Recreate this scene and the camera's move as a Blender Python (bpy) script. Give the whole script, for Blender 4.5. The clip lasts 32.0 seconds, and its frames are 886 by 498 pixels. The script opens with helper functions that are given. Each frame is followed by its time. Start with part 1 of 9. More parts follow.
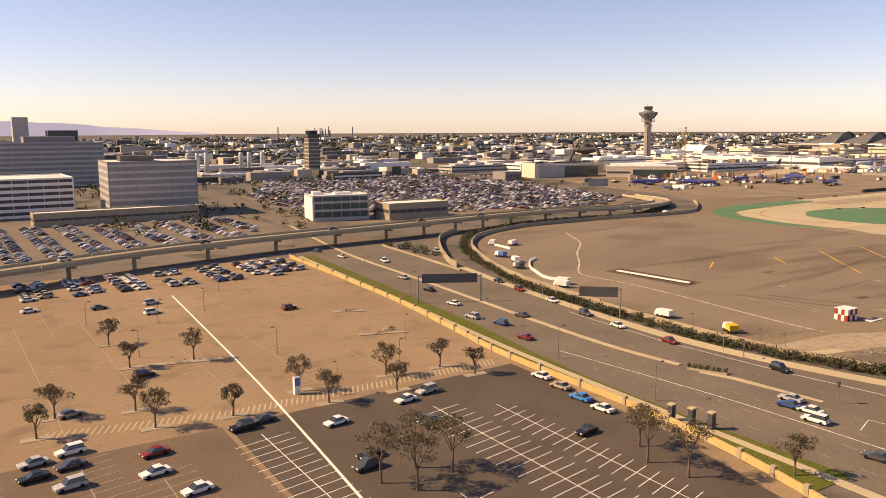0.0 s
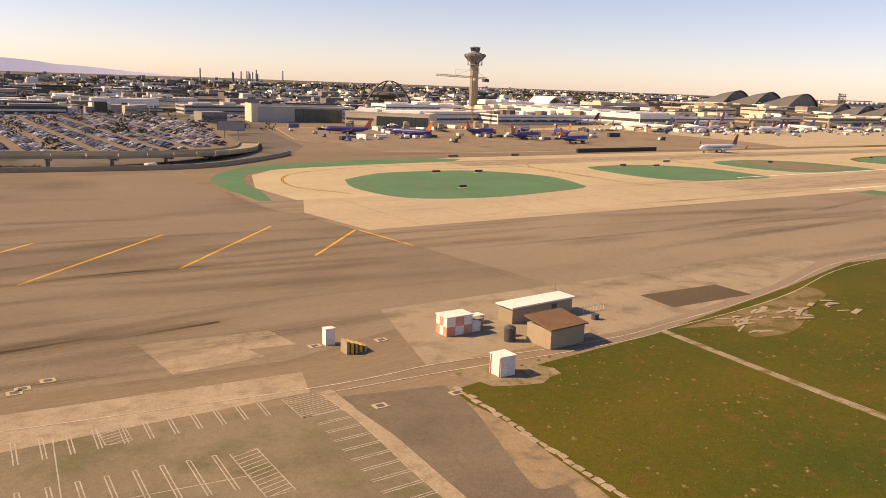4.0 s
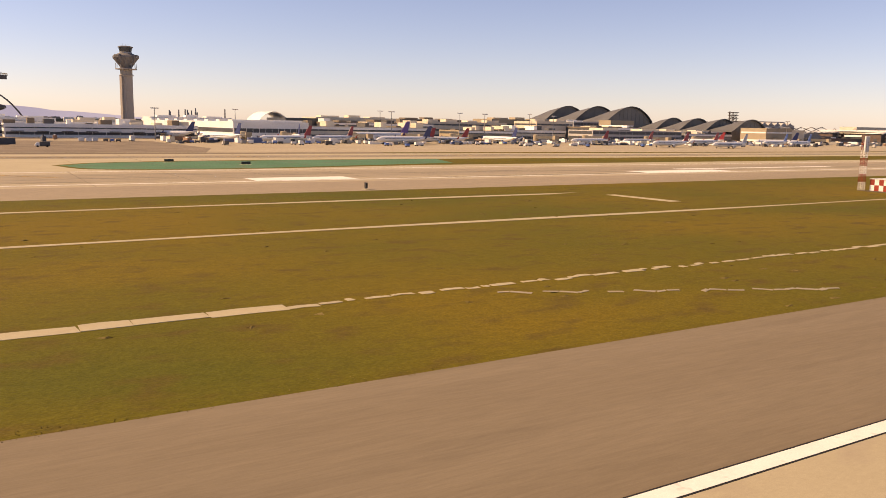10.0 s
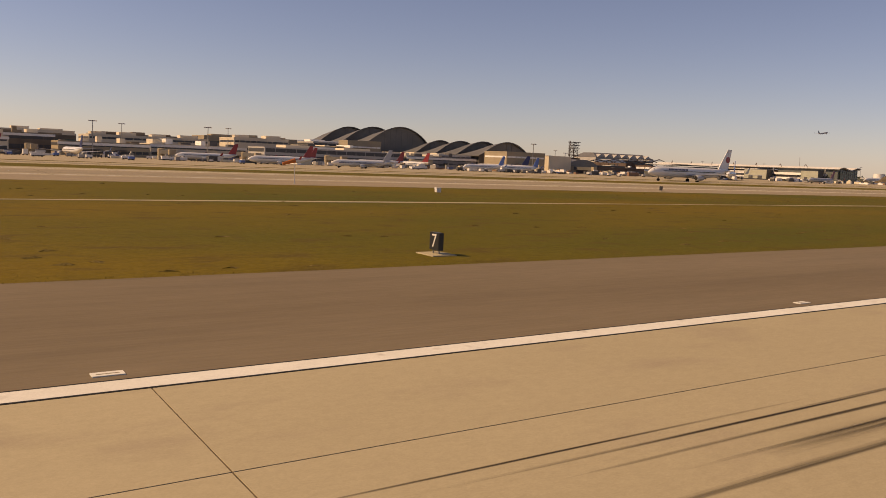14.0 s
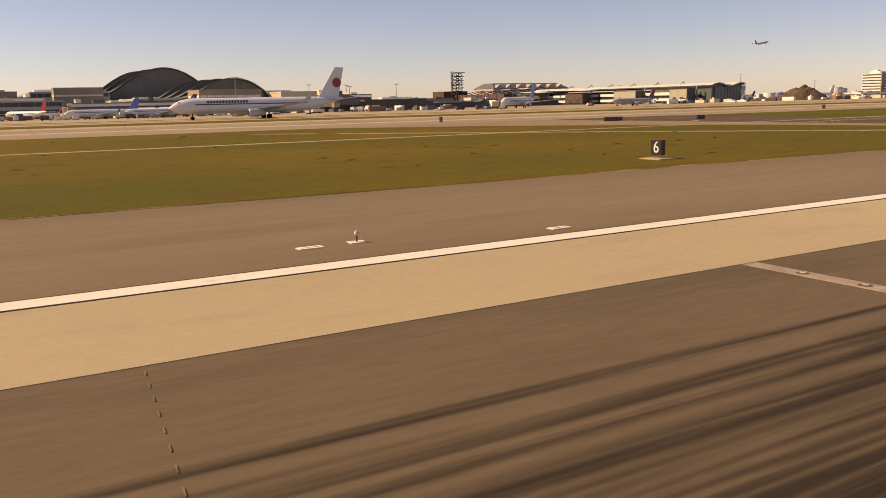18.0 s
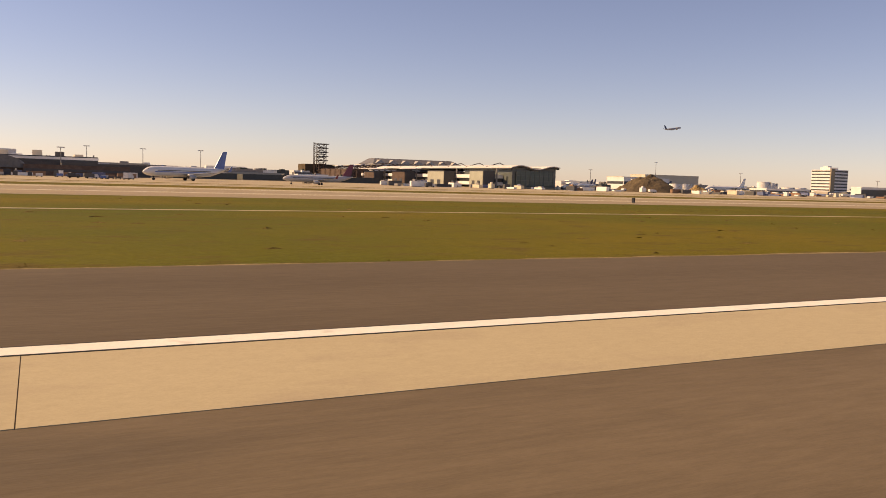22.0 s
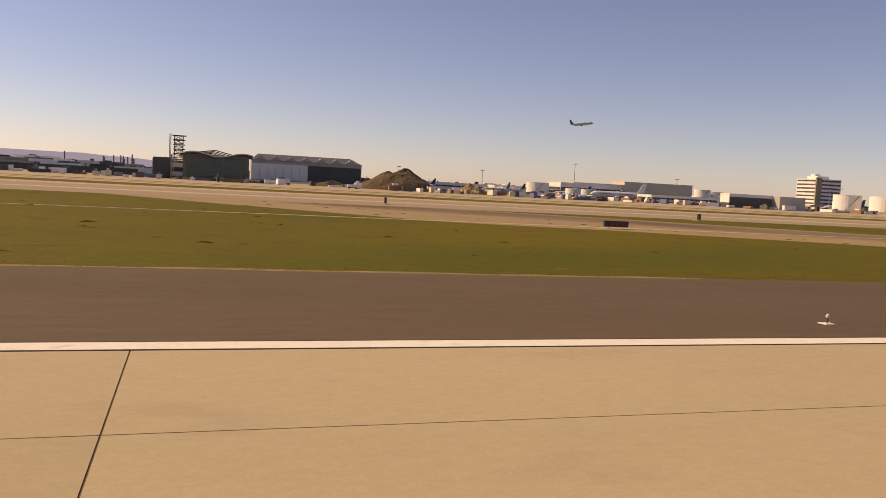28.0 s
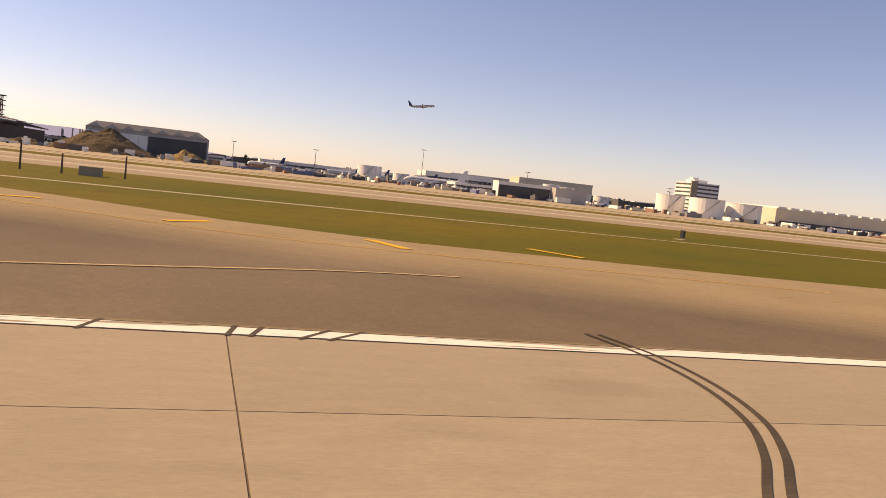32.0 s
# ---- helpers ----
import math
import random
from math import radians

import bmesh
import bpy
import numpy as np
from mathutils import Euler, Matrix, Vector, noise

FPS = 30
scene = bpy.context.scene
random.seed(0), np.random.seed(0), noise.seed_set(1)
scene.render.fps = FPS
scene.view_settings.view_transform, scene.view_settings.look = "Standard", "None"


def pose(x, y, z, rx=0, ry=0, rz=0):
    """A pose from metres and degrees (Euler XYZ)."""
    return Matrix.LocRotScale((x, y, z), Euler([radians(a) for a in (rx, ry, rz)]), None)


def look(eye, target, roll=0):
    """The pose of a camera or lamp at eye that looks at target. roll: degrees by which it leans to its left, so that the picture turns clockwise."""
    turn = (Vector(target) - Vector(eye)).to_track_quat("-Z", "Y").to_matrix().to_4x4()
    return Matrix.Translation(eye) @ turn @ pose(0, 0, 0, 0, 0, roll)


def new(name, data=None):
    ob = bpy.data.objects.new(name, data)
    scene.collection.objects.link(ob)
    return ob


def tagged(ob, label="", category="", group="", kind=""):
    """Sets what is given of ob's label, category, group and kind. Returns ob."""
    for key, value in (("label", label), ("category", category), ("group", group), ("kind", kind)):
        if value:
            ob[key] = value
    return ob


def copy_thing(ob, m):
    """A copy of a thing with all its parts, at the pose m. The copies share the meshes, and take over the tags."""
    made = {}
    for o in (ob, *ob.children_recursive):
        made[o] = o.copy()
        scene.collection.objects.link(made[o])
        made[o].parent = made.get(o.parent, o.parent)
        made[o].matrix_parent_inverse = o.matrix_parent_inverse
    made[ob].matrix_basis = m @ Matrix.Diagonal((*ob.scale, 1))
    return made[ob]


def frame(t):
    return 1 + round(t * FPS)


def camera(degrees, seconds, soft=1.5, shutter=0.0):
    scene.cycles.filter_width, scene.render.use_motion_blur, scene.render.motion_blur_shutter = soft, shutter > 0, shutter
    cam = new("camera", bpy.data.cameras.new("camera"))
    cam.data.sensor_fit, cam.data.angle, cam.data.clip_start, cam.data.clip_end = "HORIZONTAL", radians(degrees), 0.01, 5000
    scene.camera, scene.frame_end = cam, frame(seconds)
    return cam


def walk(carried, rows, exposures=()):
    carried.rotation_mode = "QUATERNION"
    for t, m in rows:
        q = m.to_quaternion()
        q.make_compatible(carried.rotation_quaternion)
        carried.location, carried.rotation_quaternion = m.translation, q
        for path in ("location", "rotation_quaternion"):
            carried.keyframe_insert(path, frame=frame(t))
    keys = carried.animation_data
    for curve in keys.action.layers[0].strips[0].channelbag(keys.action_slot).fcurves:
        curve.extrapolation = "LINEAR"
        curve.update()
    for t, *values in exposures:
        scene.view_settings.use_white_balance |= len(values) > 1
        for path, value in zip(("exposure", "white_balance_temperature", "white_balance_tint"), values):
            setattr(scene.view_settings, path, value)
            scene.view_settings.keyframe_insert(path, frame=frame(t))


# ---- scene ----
cam = camera(57.53, 32.0, soft=0.6)
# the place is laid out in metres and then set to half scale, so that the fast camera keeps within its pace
K = 0.5
# seconds, x, y, z, then the turn to the right of +y, the pitch and the roll in degrees
PATH = [
    (0, -639.15, -1.83, 52.46, 32.78, -8.48, -0.28),
    (0.5, -601.73, -1.40, 50.70, 32.95, -7.94, -0.00),
    (1, -564.41, -1.00, 48.94, 33.26, -7.94, 1.07),
    (1.5, -527.28, -0.64, 47.14, 33.52, -9.22, 2.08),
    (2, -490.27, -0.33, 45.39, 33.70, -9.54, 0.62),
    (2.5, -453.06, -0.07, 43.64, 33.33, -9.34, -0.71),
    (3, -415.95, 0.17, 41.92, 32.97, -9.54, 0.40),
    (3.5, -378.88, 0.38, 40.18, 33.68, -11.08, 1.79),
    (4, -341.91, 0.57, 38.38, 34.06, -11.64, 2.06),
    (4.5, -304.84, 0.73, 36.44, 33.36, -11.57, 2.81),
    (6.5, -151.71, 1.21, 27.58, 32.58, -10.48, 2.09),
    (7, -113.61, 1.34, 25.55, 32.23, -10.46, 1.39),
    (7.5, -75.11, 1.42, 23.52, 31.79, -9.77, 0.62),
    (8, -36.42, 1.47, 21.53, 31.77, -9.29, 0.19),
    (8.5, 2.27, 1.49, 19.63, 31.95, -9.16, 1.19),
    (9, 40.80, 1.50, 17.79, 31.29, -9.53, 0.55),
    (9.5, 79.19, 1.50, 15.98, 31.10, -9.25, 0.68),
    (10, 117.50, 1.48, 14.28, 31.35, -8.76, 1.08),
    (10.5, 155.47, 1.42, 12.68, 31.28, -8.75, 1.59),
    (11, 193.42, 1.33, 11.25, 31.19, -8.77, 1.66),
    (11.5, 231.80, 1.21, 10.02, 31.06, -8.42, 1.30),
    (12, 270.13, 1.09, 8.94, 31.13, -8.95, 2.63),
    (12.5, 307.94, 1.02, 8.00, 31.37, -8.22, 2.35),
    (13, 345.38, 1.03, 7.31, 31.62, -8.11, 3.56),
    (13.5, 381.86, 1.09, 6.59, 31.62, -6.70, 1.73),
    (14, 417.79, 1.20, 6.10, 33.33, -6.18, 2.36),
    (14.5, 453.57, 1.33, 5.85, 31.78, -4.87, 1.06),
    (15, 489.62, 1.44, 5.54, 32.80, -6.40, 3.83),
    (15.5, 525.85, 1.50, 5.15, 33.05, -6.79, 4.41),
    (17.5, 671.10, 1.34, 4.70, 32.21, -8.77, 0.22),
    (18, 706.54, 1.22, 4.59, 29.81, -10.24, -1.25),
    (18.5, 741.52, 1.10, 4.43, 27.82, -9.50, -2.96),
    (19, 775.90, 1.02, 4.39, 26.16, -5.26, -0.81),
    (19.5, 809.51, 1.01, 4.45, 26.13, -6.14, 0.30),
    (20, 842.43, 1.03, 4.42, 26.98, -6.17, 0.97),
    (20.5, 874.76, 1.05, 4.34, 26.97, -6.66, -0.96),
    (21, 906.70, 1.02, 4.38, 26.65, -5.01, -0.10),
    (22, 969.58, 0.86, 4.47, 26.77, -4.84, 1.74),
    (22.5, 1000.36, 0.78, 4.50, 27.72, -6.02, 1.12),
    (23, 1030.72, 0.72, 4.53, 27.09, -5.64, 2.57),
    (23.5, 1060.76, 0.68, 4.61, 26.60, -5.31, 1.57),
    (24, 1090.11, 0.65, 4.65, 25.98, -6.11, 0.83),
    (24.5, 1118.53, 0.62, 4.63, 26.99, -5.57, 1.54),
    (25, 1146.03, 0.59, 4.59, 26.49, -7.64, -0.13),
    (25.5, 1172.00, 0.56, 4.60, 27.55, -6.57, 1.05),
    (27.5, 1271.92, 0.44, 4.74, 22.47, -5.96, 3.02),
    (28, 1295.78, 0.39, 4.65, 17.42, -4.47, 3.09),
    (28.5, 1319.61, 0.36, 4.74, 16.27, -3.98, 5.29),
    (29, 1343.48, 0.32, 4.75, 17.86, -4.34, 5.29),
    (29.5, 1367.37, 0.28, 4.75, 17.98, -4.26, 3.93),
    (30, 1391.26, 0.23, 4.73, 17.57, -3.84, 6.01),
    (30.5, 1415.18, 0.18, 4.70, 17.71, -4.47, 6.23),
    (31, 1439.12, 0.13, 4.67, 17.88, -4.70, 7.60),
    (31.5, 1463.05, 0.07, 4.66, 17.35, -4.72, 5.36),
    (32, 1486.95, 0.01, 4.73, 17.26, -4.65, 6.41),
]


def eye_pose(x, y, z, yaw, pitch, roll):
    yaw, pitch = radians(yaw), radians(pitch)
    ahead = Vector((math.sin(yaw) * math.cos(pitch), math.cos(yaw) * math.cos(pitch), math.sin(pitch)))
    eye = Vector((x, y, z)) * K
    return look(eye, eye + ahead * 10, roll)


# seconds, stops, kelvin, tint: the camera's own exposure sinks over the bright runway
LIGHTING = [(0, 0.25, 7720, 35), (4, 0.22, 7738, 35), (7, 0.2, 7752, 36), (8.2, 0.2, 7757, 36), (9, -0.24, 7761, 36), (10, 0.12, 7765, 36), (11, 0.25, 7770, 36), (12, 0.25, 7945, 36), (13, -0.4, 8120, 35), (14.5, -0.55, 8120, 35), (17.5, -0.3, 8120, 35), (19, -0.05, 8120, 35), (20, -0.15, 8120, 35), (23, -0.1, 8120, 35), (28, -0.35, 7950, 36), (30.5, -0.28, 7919, 36), (31.1, -0.12, 7911, 36), (31.6, 0, 7905, 36), (32, 0.05, 7900, 36)]
walk(cam, [(r[0], eye_pose(*r[1:])) for r in PATH], exposures=LIGHTING)

# ---- daylight ----
SUN_EL, SUN_DIR = radians(38), Vector((-0.86, 0.51))
world = bpy.data.worlds.new("sky")
scene.world = world
world.use_nodes = True
wn = world.node_tree
sky = wn.nodes.new("ShaderNodeTexSky")
sky.sky_type, sky.sun_disc = 'NISHITA', False
sky.sun_elevation, sky.sun_rotation = SUN_EL, math.atan2(SUN_DIR.x, SUN_DIR.y)
sky.air_density, sky.dust_density, sky.ozone_density = 0.85, 0.25, 3.0
wn.links.new(sky.outputs[0], wn.nodes["Background"].inputs[0])
wn.nodes["Background"].inputs[1].default_value = 0.125
sun = new("sun", bpy.data.lights.new("sun", 'SUN'))
sun.data.energy, sun.data.angle, sun.data.color = 6.0, radians(0.5), (1.0, 0.83, 0.47)
sun.matrix_basis = look((0, 0, 200), Vector((0, 0, 200)) - Vector((SUN_DIR.x * math.cos(SUN_EL), SUN_DIR.y * math.cos(SUN_EL), math.sin(SUN_EL))))


# ---- materials ----
def surf(name, c1, c2=None, scale=0.2, rough=0.85, grain=0.15, gscale=6.0, bump=0.15, stretch=(1, 1, 1), metal=0.0, local=False, stain=None, rand=0.0):
    """A mottled surface: two colours over broad patches, fine grain and a little relief."""
    m = bpy.data.materials.new(name)
    m.use_nodes = True
    nt = m.node_tree
    N, Lk = nt.nodes, nt.links
    bsdf = N["Principled BSDF"]
    bsdf.inputs["Roughness"].default_value, bsdf.inputs["Metallic"].default_value = rough, metal
    if rough > .8:
        bsdf.inputs["Specular IOR Level"].default_value = .12
    src = N.new("ShaderNodeTexCoord").outputs["Object"] if local else N.new("ShaderNodeNewGeometry").outputs["Position"]
    mp = N.new("ShaderNodeMapping")
    mp.inputs["Scale"].default_value = stretch if local else tuple(v / K for v in stretch)
    Lk.new(src, mp.inputs[0])
    big = N.new("ShaderNodeTexNoise")
    big.inputs["Scale"].default_value, big.inputs["Detail"].default_value = scale, 5
    fine = N.new("ShaderNodeTexNoise")
    fine.inputs["Scale"].default_value, fine.inputs["Detail"].default_value = gscale, 3
    Lk.new(mp.outputs[0], big.inputs[0]), Lk.new(mp.outputs[0], fine.inputs[0])
    c2 = c2 or tuple(v * 0.8 for v in c1)
    ramp = N.new("ShaderNodeValToRGB")
    ramp.color_ramp.elements[0].position, ramp.color_ramp.elements[1].position = 0.32, 0.68
    ramp.color_ramp.elements[0].color, ramp.color_ramp.elements[1].color = (*c1, 1), (*c2, 1)
    Lk.new(big.outputs[0], ramp.inputs[0])
    col = ramp.outputs[0]
    if stain:
        sc, lo, hi, colour = stain
        st = N.new("ShaderNodeTexNoise")
        st.inputs["Scale"].default_value, st.inputs["Detail"].default_value = sc, 6
        Lk.new(mp.outputs[0], st.inputs[0])
        sr = N.new("ShaderNodeMapRange")
        sr.inputs[1].default_value, sr.inputs[2].default_value = lo, hi
        Lk.new(st.outputs[0], sr.inputs[0])
        mx = N.new("ShaderNodeMix")
        mx.data_type = 'RGBA'
        mx.inputs[7].default_value = (*colour, 1)
        Lk.new(sr.outputs[0], mx.inputs[0]), Lk.new(col, mx.inputs[6])
        col = mx.outputs[2]
    mr = N.new("ShaderNodeMapRange")
    mr.inputs[1].default_value, mr.inputs[2].default_value, mr.inputs[3].default_value, mr.inputs[4].default_value = 0.3, 0.7, 1 - grain, 1 + grain
    Lk.new(fine.outputs[0], mr.inputs[0])
    val = mr.outputs[0]
    if rand:
        oi = N.new("ShaderNodeObjectInfo")
        rr = N.new("ShaderNodeMapRange")
        rr.inputs[3].default_value, rr.inputs[4].default_value = 1 - rand, 1 + rand
        Lk.new(oi.outputs["Random"], rr.inputs[0])
        mm = N.new("ShaderNodeMath")
        mm.operation = 'MULTIPLY'
        Lk.new(val, mm.inputs[0]), Lk.new(rr.outputs[0], mm.inputs[1])
        val = mm.outputs[0]
    if rough > .8 and gscale > 2 and not local:
        for sc, lo, hi, amt in ((gscale * 7, .3, .7, grain * .7 + .03), (gscale * .22, .28, .72, grain * .6 + .02)):
            tx = N.new("ShaderNodeTexNoise")
            tx.inputs["Scale"].default_value, tx.inputs["Detail"].default_value, tx.inputs["Roughness"].default_value = sc, 4, .65
            Lk.new(mp.outputs[0], tx.inputs[0])
            tr = N.new("ShaderNodeMapRange")
            tr.inputs[1].default_value, tr.inputs[2].default_value, tr.inputs[3].default_value, tr.inputs[4].default_value = lo, hi, 1 - amt, 1 + amt
            Lk.new(tx.outputs[0], tr.inputs[0])
            mu = N.new("ShaderNodeMath")
            mu.operation = 'MULTIPLY'
            Lk.new(val, mu.inputs[0]), Lk.new(tr.outputs[0], mu.inputs[1])
            val = mu.outputs[0]
    vm = N.new("ShaderNodeVectorMath")
    vm.operation = 'SCALE'
    Lk.new(col, vm.inputs[0]), Lk.new(val, vm.inputs[3])
    Lk.new(vm.outputs[0], bsdf.inputs["Base Color"])
    if bump:
        bp = N.new("ShaderNodeBump")
        bp.inputs["Strength"].default_value, bp.inputs["Distance"].default_value = bump, 0.05
        Lk.new(fine.outputs[0], bp.inputs["Height"]), Lk.new(bp.outputs[0], bsdf.inputs["Normal"])
    return m


def island(name, colours, rough=0.8, grain=0.1):
    """One of several colours for each joined piece."""
    m = bpy.data.materials.new(name)
    m.use_nodes = True
    nt = m.node_tree
    bsdf = nt.nodes["Principled BSDF"]
    bsdf.inputs["Roughness"].default_value = rough
    g = nt.nodes.new("ShaderNodeNewGeometry")
    ramp = nt.nodes.new("ShaderNodeValToRGB")
    ramp.color_ramp.interpolation = 'CONSTANT'
    el = ramp.color_ramp.elements
    while len(el) < len(colours):
        el.new(0.5)
    for i, c in enumerate(colours):
        el[i].position, el[i].color = i / len(colours), (*c, 1)
    nt.links.new(g.outputs["Random Per Island"], ramp.inputs[0])
    n = nt.nodes.new("ShaderNodeTexNoise")
    n.inputs["Scale"].default_value = 0.3 / K
    nt.links.new(g.outputs["Position"], n.inputs[0])
    mr = nt.nodes.new("ShaderNodeMapRange")
    mr.inputs[1].default_value, mr.inputs[2].default_value, mr.inputs[3].default_value, mr.inputs[4].default_value = 0.3, 0.7, 1 - grain, 1 + grain
    nt.links.new(n.outputs[0], mr.inputs[0])
    vm = nt.nodes.new("ShaderNodeVectorMath")
    vm.operation = 'SCALE'
    nt.links.new(ramp.outputs[0], vm.inputs[0]), nt.links.new(mr.outputs[0], vm.inputs[3])
    nt.links.new(vm.outputs[0], bsdf.inputs["Base Color"])
    return m


M_CITY = surf("city_ground", (0.115, 0.10, 0.085), (0.18, 0.155, 0.125), 0.012, stain=(0.03, 0.5, 0.62, (0.06, 0.066, 0.036)))
M_APRON = surf("weathered_asphalt", (0.178, 0.138, 0.090), (0.237, 0.185, 0.121), 0.03, stretch=(0.12, 1, 1), stain=(0.06, 0.52, 0.7, (0.140, 0.111, 0.080)))
M_SHOULDER = surf("shoulder_asphalt", (0.180, 0.138, 0.087), (0.222, 0.175, 0.115), 0.08, stretch=(0.12, 1, 1), gscale=5, grain=.06, stain=(0.25, 0.55, 0.8, (0.145, 0.112, 0.073)))
M_ASPHALT = surf("runway_asphalt", (0.130, 0.099, 0.064), (0.158, 0.121, 0.079), 0.12, stretch=(0.2, 1, 1), gscale=5, grain=0.07, stain=(0.22, 0.52, 0.75, (0.090, 0.072, 0.051)))
M_DARK = surf("new_asphalt", (0.094, 0.072, 0.046), (0.118, 0.091, 0.059), 0.05, gscale=8)
M_ROAD = surf("road_asphalt", (0.135, 0.113, 0.087), (0.170, 0.143, 0.109), 0.05, gscale=5)
M_CONC = surf("pale_concrete", (0.400, 0.337, 0.216), (0.450, 0.382, 0.248), 0.06, gscale=26, bump=0.06, grain=0.05, stretch=(0.5, 1, 1), stain=(0.4, 0.55, 0.8, (0.360, 0.295, 0.204)), rand=0.04)
M_CONC2 = surf("grey_concrete", (0.300, 0.251, 0.178), (0.350, 0.295, 0.213), 0.1, gscale=12, grain=.06, bump=.05, stretch=(.35, 1, 1), stain=(0.3, 0.55, 0.8, (0.240, 0.197, 0.144)), rand=0.05)
M_GRASS = surf("mown_grass", (0.158, 0.106, 0.007), (0.090, 0.085, 0.007), 0.03, rough=0.95, grain=0.17, gscale=6.0, bump=0.6, stretch=(0.6, 1, 1), stain=(0.35, 0.53, 0.72, (0.10, 0.066, 0.012)))
M_GRASS3 = surf("green_mown_grass", (0.142, 0.108, 0.005), (0.080, 0.088, 0.005), 0.03, rough=0.95, grain=0.17, gscale=6.0, bump=0.6, stretch=(0.6, 1, 1), stain=(0.35, 0.53, 0.72, (0.10, 0.07, 0.012)))
M_GRASS2 = surf("green_grass", (0.095, 0.082, 0.009), (0.052, 0.066, 0.008), 0.04, rough=0.95, grain=0.2, gscale=5.0, bump=0.7, stain=(0.4, 0.55, 0.72, (0.11, 0.072, 0.016)))
M_GREEN = surf("green_painted_pavement", (0.075, 0.17, 0.085), (0.095, 0.20, 0.11), 0.05, stain=(0.12, 0.55, 0.7, (0.13, 0.15, 0.10)))
M_WHITE = surf("white_marking_paint", (0.78, 0.755, 0.67), (0.72, 0.695, 0.61), 0.5, gscale=12, grain=.04, bump=.03, stain=(1.5, 0.6, 0.8, (0.5, 0.45, 0.38)))
M_YELLOW = surf("yellow_marking_paint", (0.70, 0.42, 0.04), (0.62, 0.36, 0.04), 0.5, gscale=20, stain=(1.5, 0.62, 0.8, (0.4, 0.27, 0.08)))
M_BLACK = surf("black_outline_paint", (0.03, 0.028, 0.025), None, 1.0)
M_RUBBER = surf("rubber_deposit", (0.058, 0.047, 0.035), (0.095, 0.077, 0.056), 0.3, stretch=(0.1, 1, 1), gscale=10)
M_WHITEBLD = surf("white_painted_wall", (0.82, 0.79, 0.74), (0.76, 0.73, 0.68), 0.1, gscale=1.0, grain=.05, bump=.05)
M_BEIGE = surf("beige_wall", (0.38, 0.315, 0.22), (0.33, 0.27, 0.19), 0.1, gscale=1.0, grain=.05, bump=.05)
M_GREYBLD = surf("grey_cladding", (0.12, 0.115, 0.11), (0.095, 0.09, 0.088), 0.1, gscale=1.0, grain=.05, bump=.05)
M_DARKBLD = surf("dark_cladding", (0.05, 0.052, 0.055), (0.07, 0.07, 0.072), 0.1, gscale=1.0, rough=0.5)
M_ROOF = surf("flat_roof", (0.74, 0.71, 0.66), (0.60, 0.57, 0.52), 0.06, gscale=0.8, grain=.05, bump=.05)
M_ROOFD = surf("metal_roof", (0.12, 0.115, 0.11), (0.15, 0.145, 0.14), 0.05, gscale=0.8, rough=0.5)
M_GLASS = surf("window_glass", (0.03, 0.04, 0.05), (0.045, 0.055, 0.065), 0.3, rough=0.12, grain=0.05, bump=0)
M_STEEL = surf("galvanised_steel", (0.30, 0.29, 0.27), (0.25, 0.24, 0.23), 1.0, rough=0.5, metal=0.6, bump=0)
M_RUST = surf("primed_steel", (0.11, 0.075, 0.06), (0.15, 0.11, 0.09), 0.3)
M_DIRT = surf("bare_earth", (0.14, 0.105, 0.065), (0.10, 0.075, 0.048), 0.12, rough=1, grain=0.3, gscale=0.8, bump=0.9)
M_DIRT2 = surf("yellow_sand", (0.36, 0.24, 0.10), (0.30, 0.20, 0.09), 0.2, rough=1, grain=0.3, gscale=0.8, bump=0.9)
M_RED = surf("red_paint", (0.30, 0.05, 0.032), (0.24, 0.045, 0.03), 0.8)
M_WHITEP = surf("white_paint", (0.75, 0.72, 0.68), (0.68, 0.65, 0.6), 0.6)
M_TYRE = surf("tyre_rubber", (0.02, 0.02, 0.02), None, 3)
# distance haze on the hills is colour plus a faint emission, not air
M_HILL = surf("haze_glow_hills", (0.30, 0.30, 0.33), (0.34, 0.34, 0.37), 0.002, rough=1, bump=0)
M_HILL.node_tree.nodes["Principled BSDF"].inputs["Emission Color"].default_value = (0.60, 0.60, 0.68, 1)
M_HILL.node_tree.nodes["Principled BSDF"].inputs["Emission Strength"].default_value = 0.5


# ---- mesh helpers ----
def box(bm, x0, x1, y0, y1, z0, z1):
    v = [bm.verts.new(p) for p in ((x0, y0, z0), (x1, y0, z0), (x1, y1, z0), (x0, y1, z0), (x0, y0, z1), (x1, y0, z1), (x1, y1, z1), (x0, y1, z1))]
    for f in ((3, 2, 1, 0), (4, 5, 6, 7), (0, 1, 5, 4), (1, 2, 6, 5), (2, 3, 7, 6), (3, 0, 4, 7)):
        bm.faces.new([v[i] for i in f])
    return bm


def prism(bm, poly, z0, z1):
    a = sum(p[0] * q[1] - q[0] * p[1] for p, q in zip(poly, poly[1:] + poly[:1]))
    poly = poly if a > 0 else poly[::-1]
    lo, hi = [bm.verts.new((x, y, z0)) for x, y in poly], [bm.verts.new((x, y, z1)) for x, y in poly]
    bm.faces.new(hi), bm.faces.new(lo[::-1])
    n = len(poly)
    for i in range(n):
        bm.faces.new((lo[i], lo[(i + 1) % n], hi[(i + 1) % n], hi[i]))
    return bm


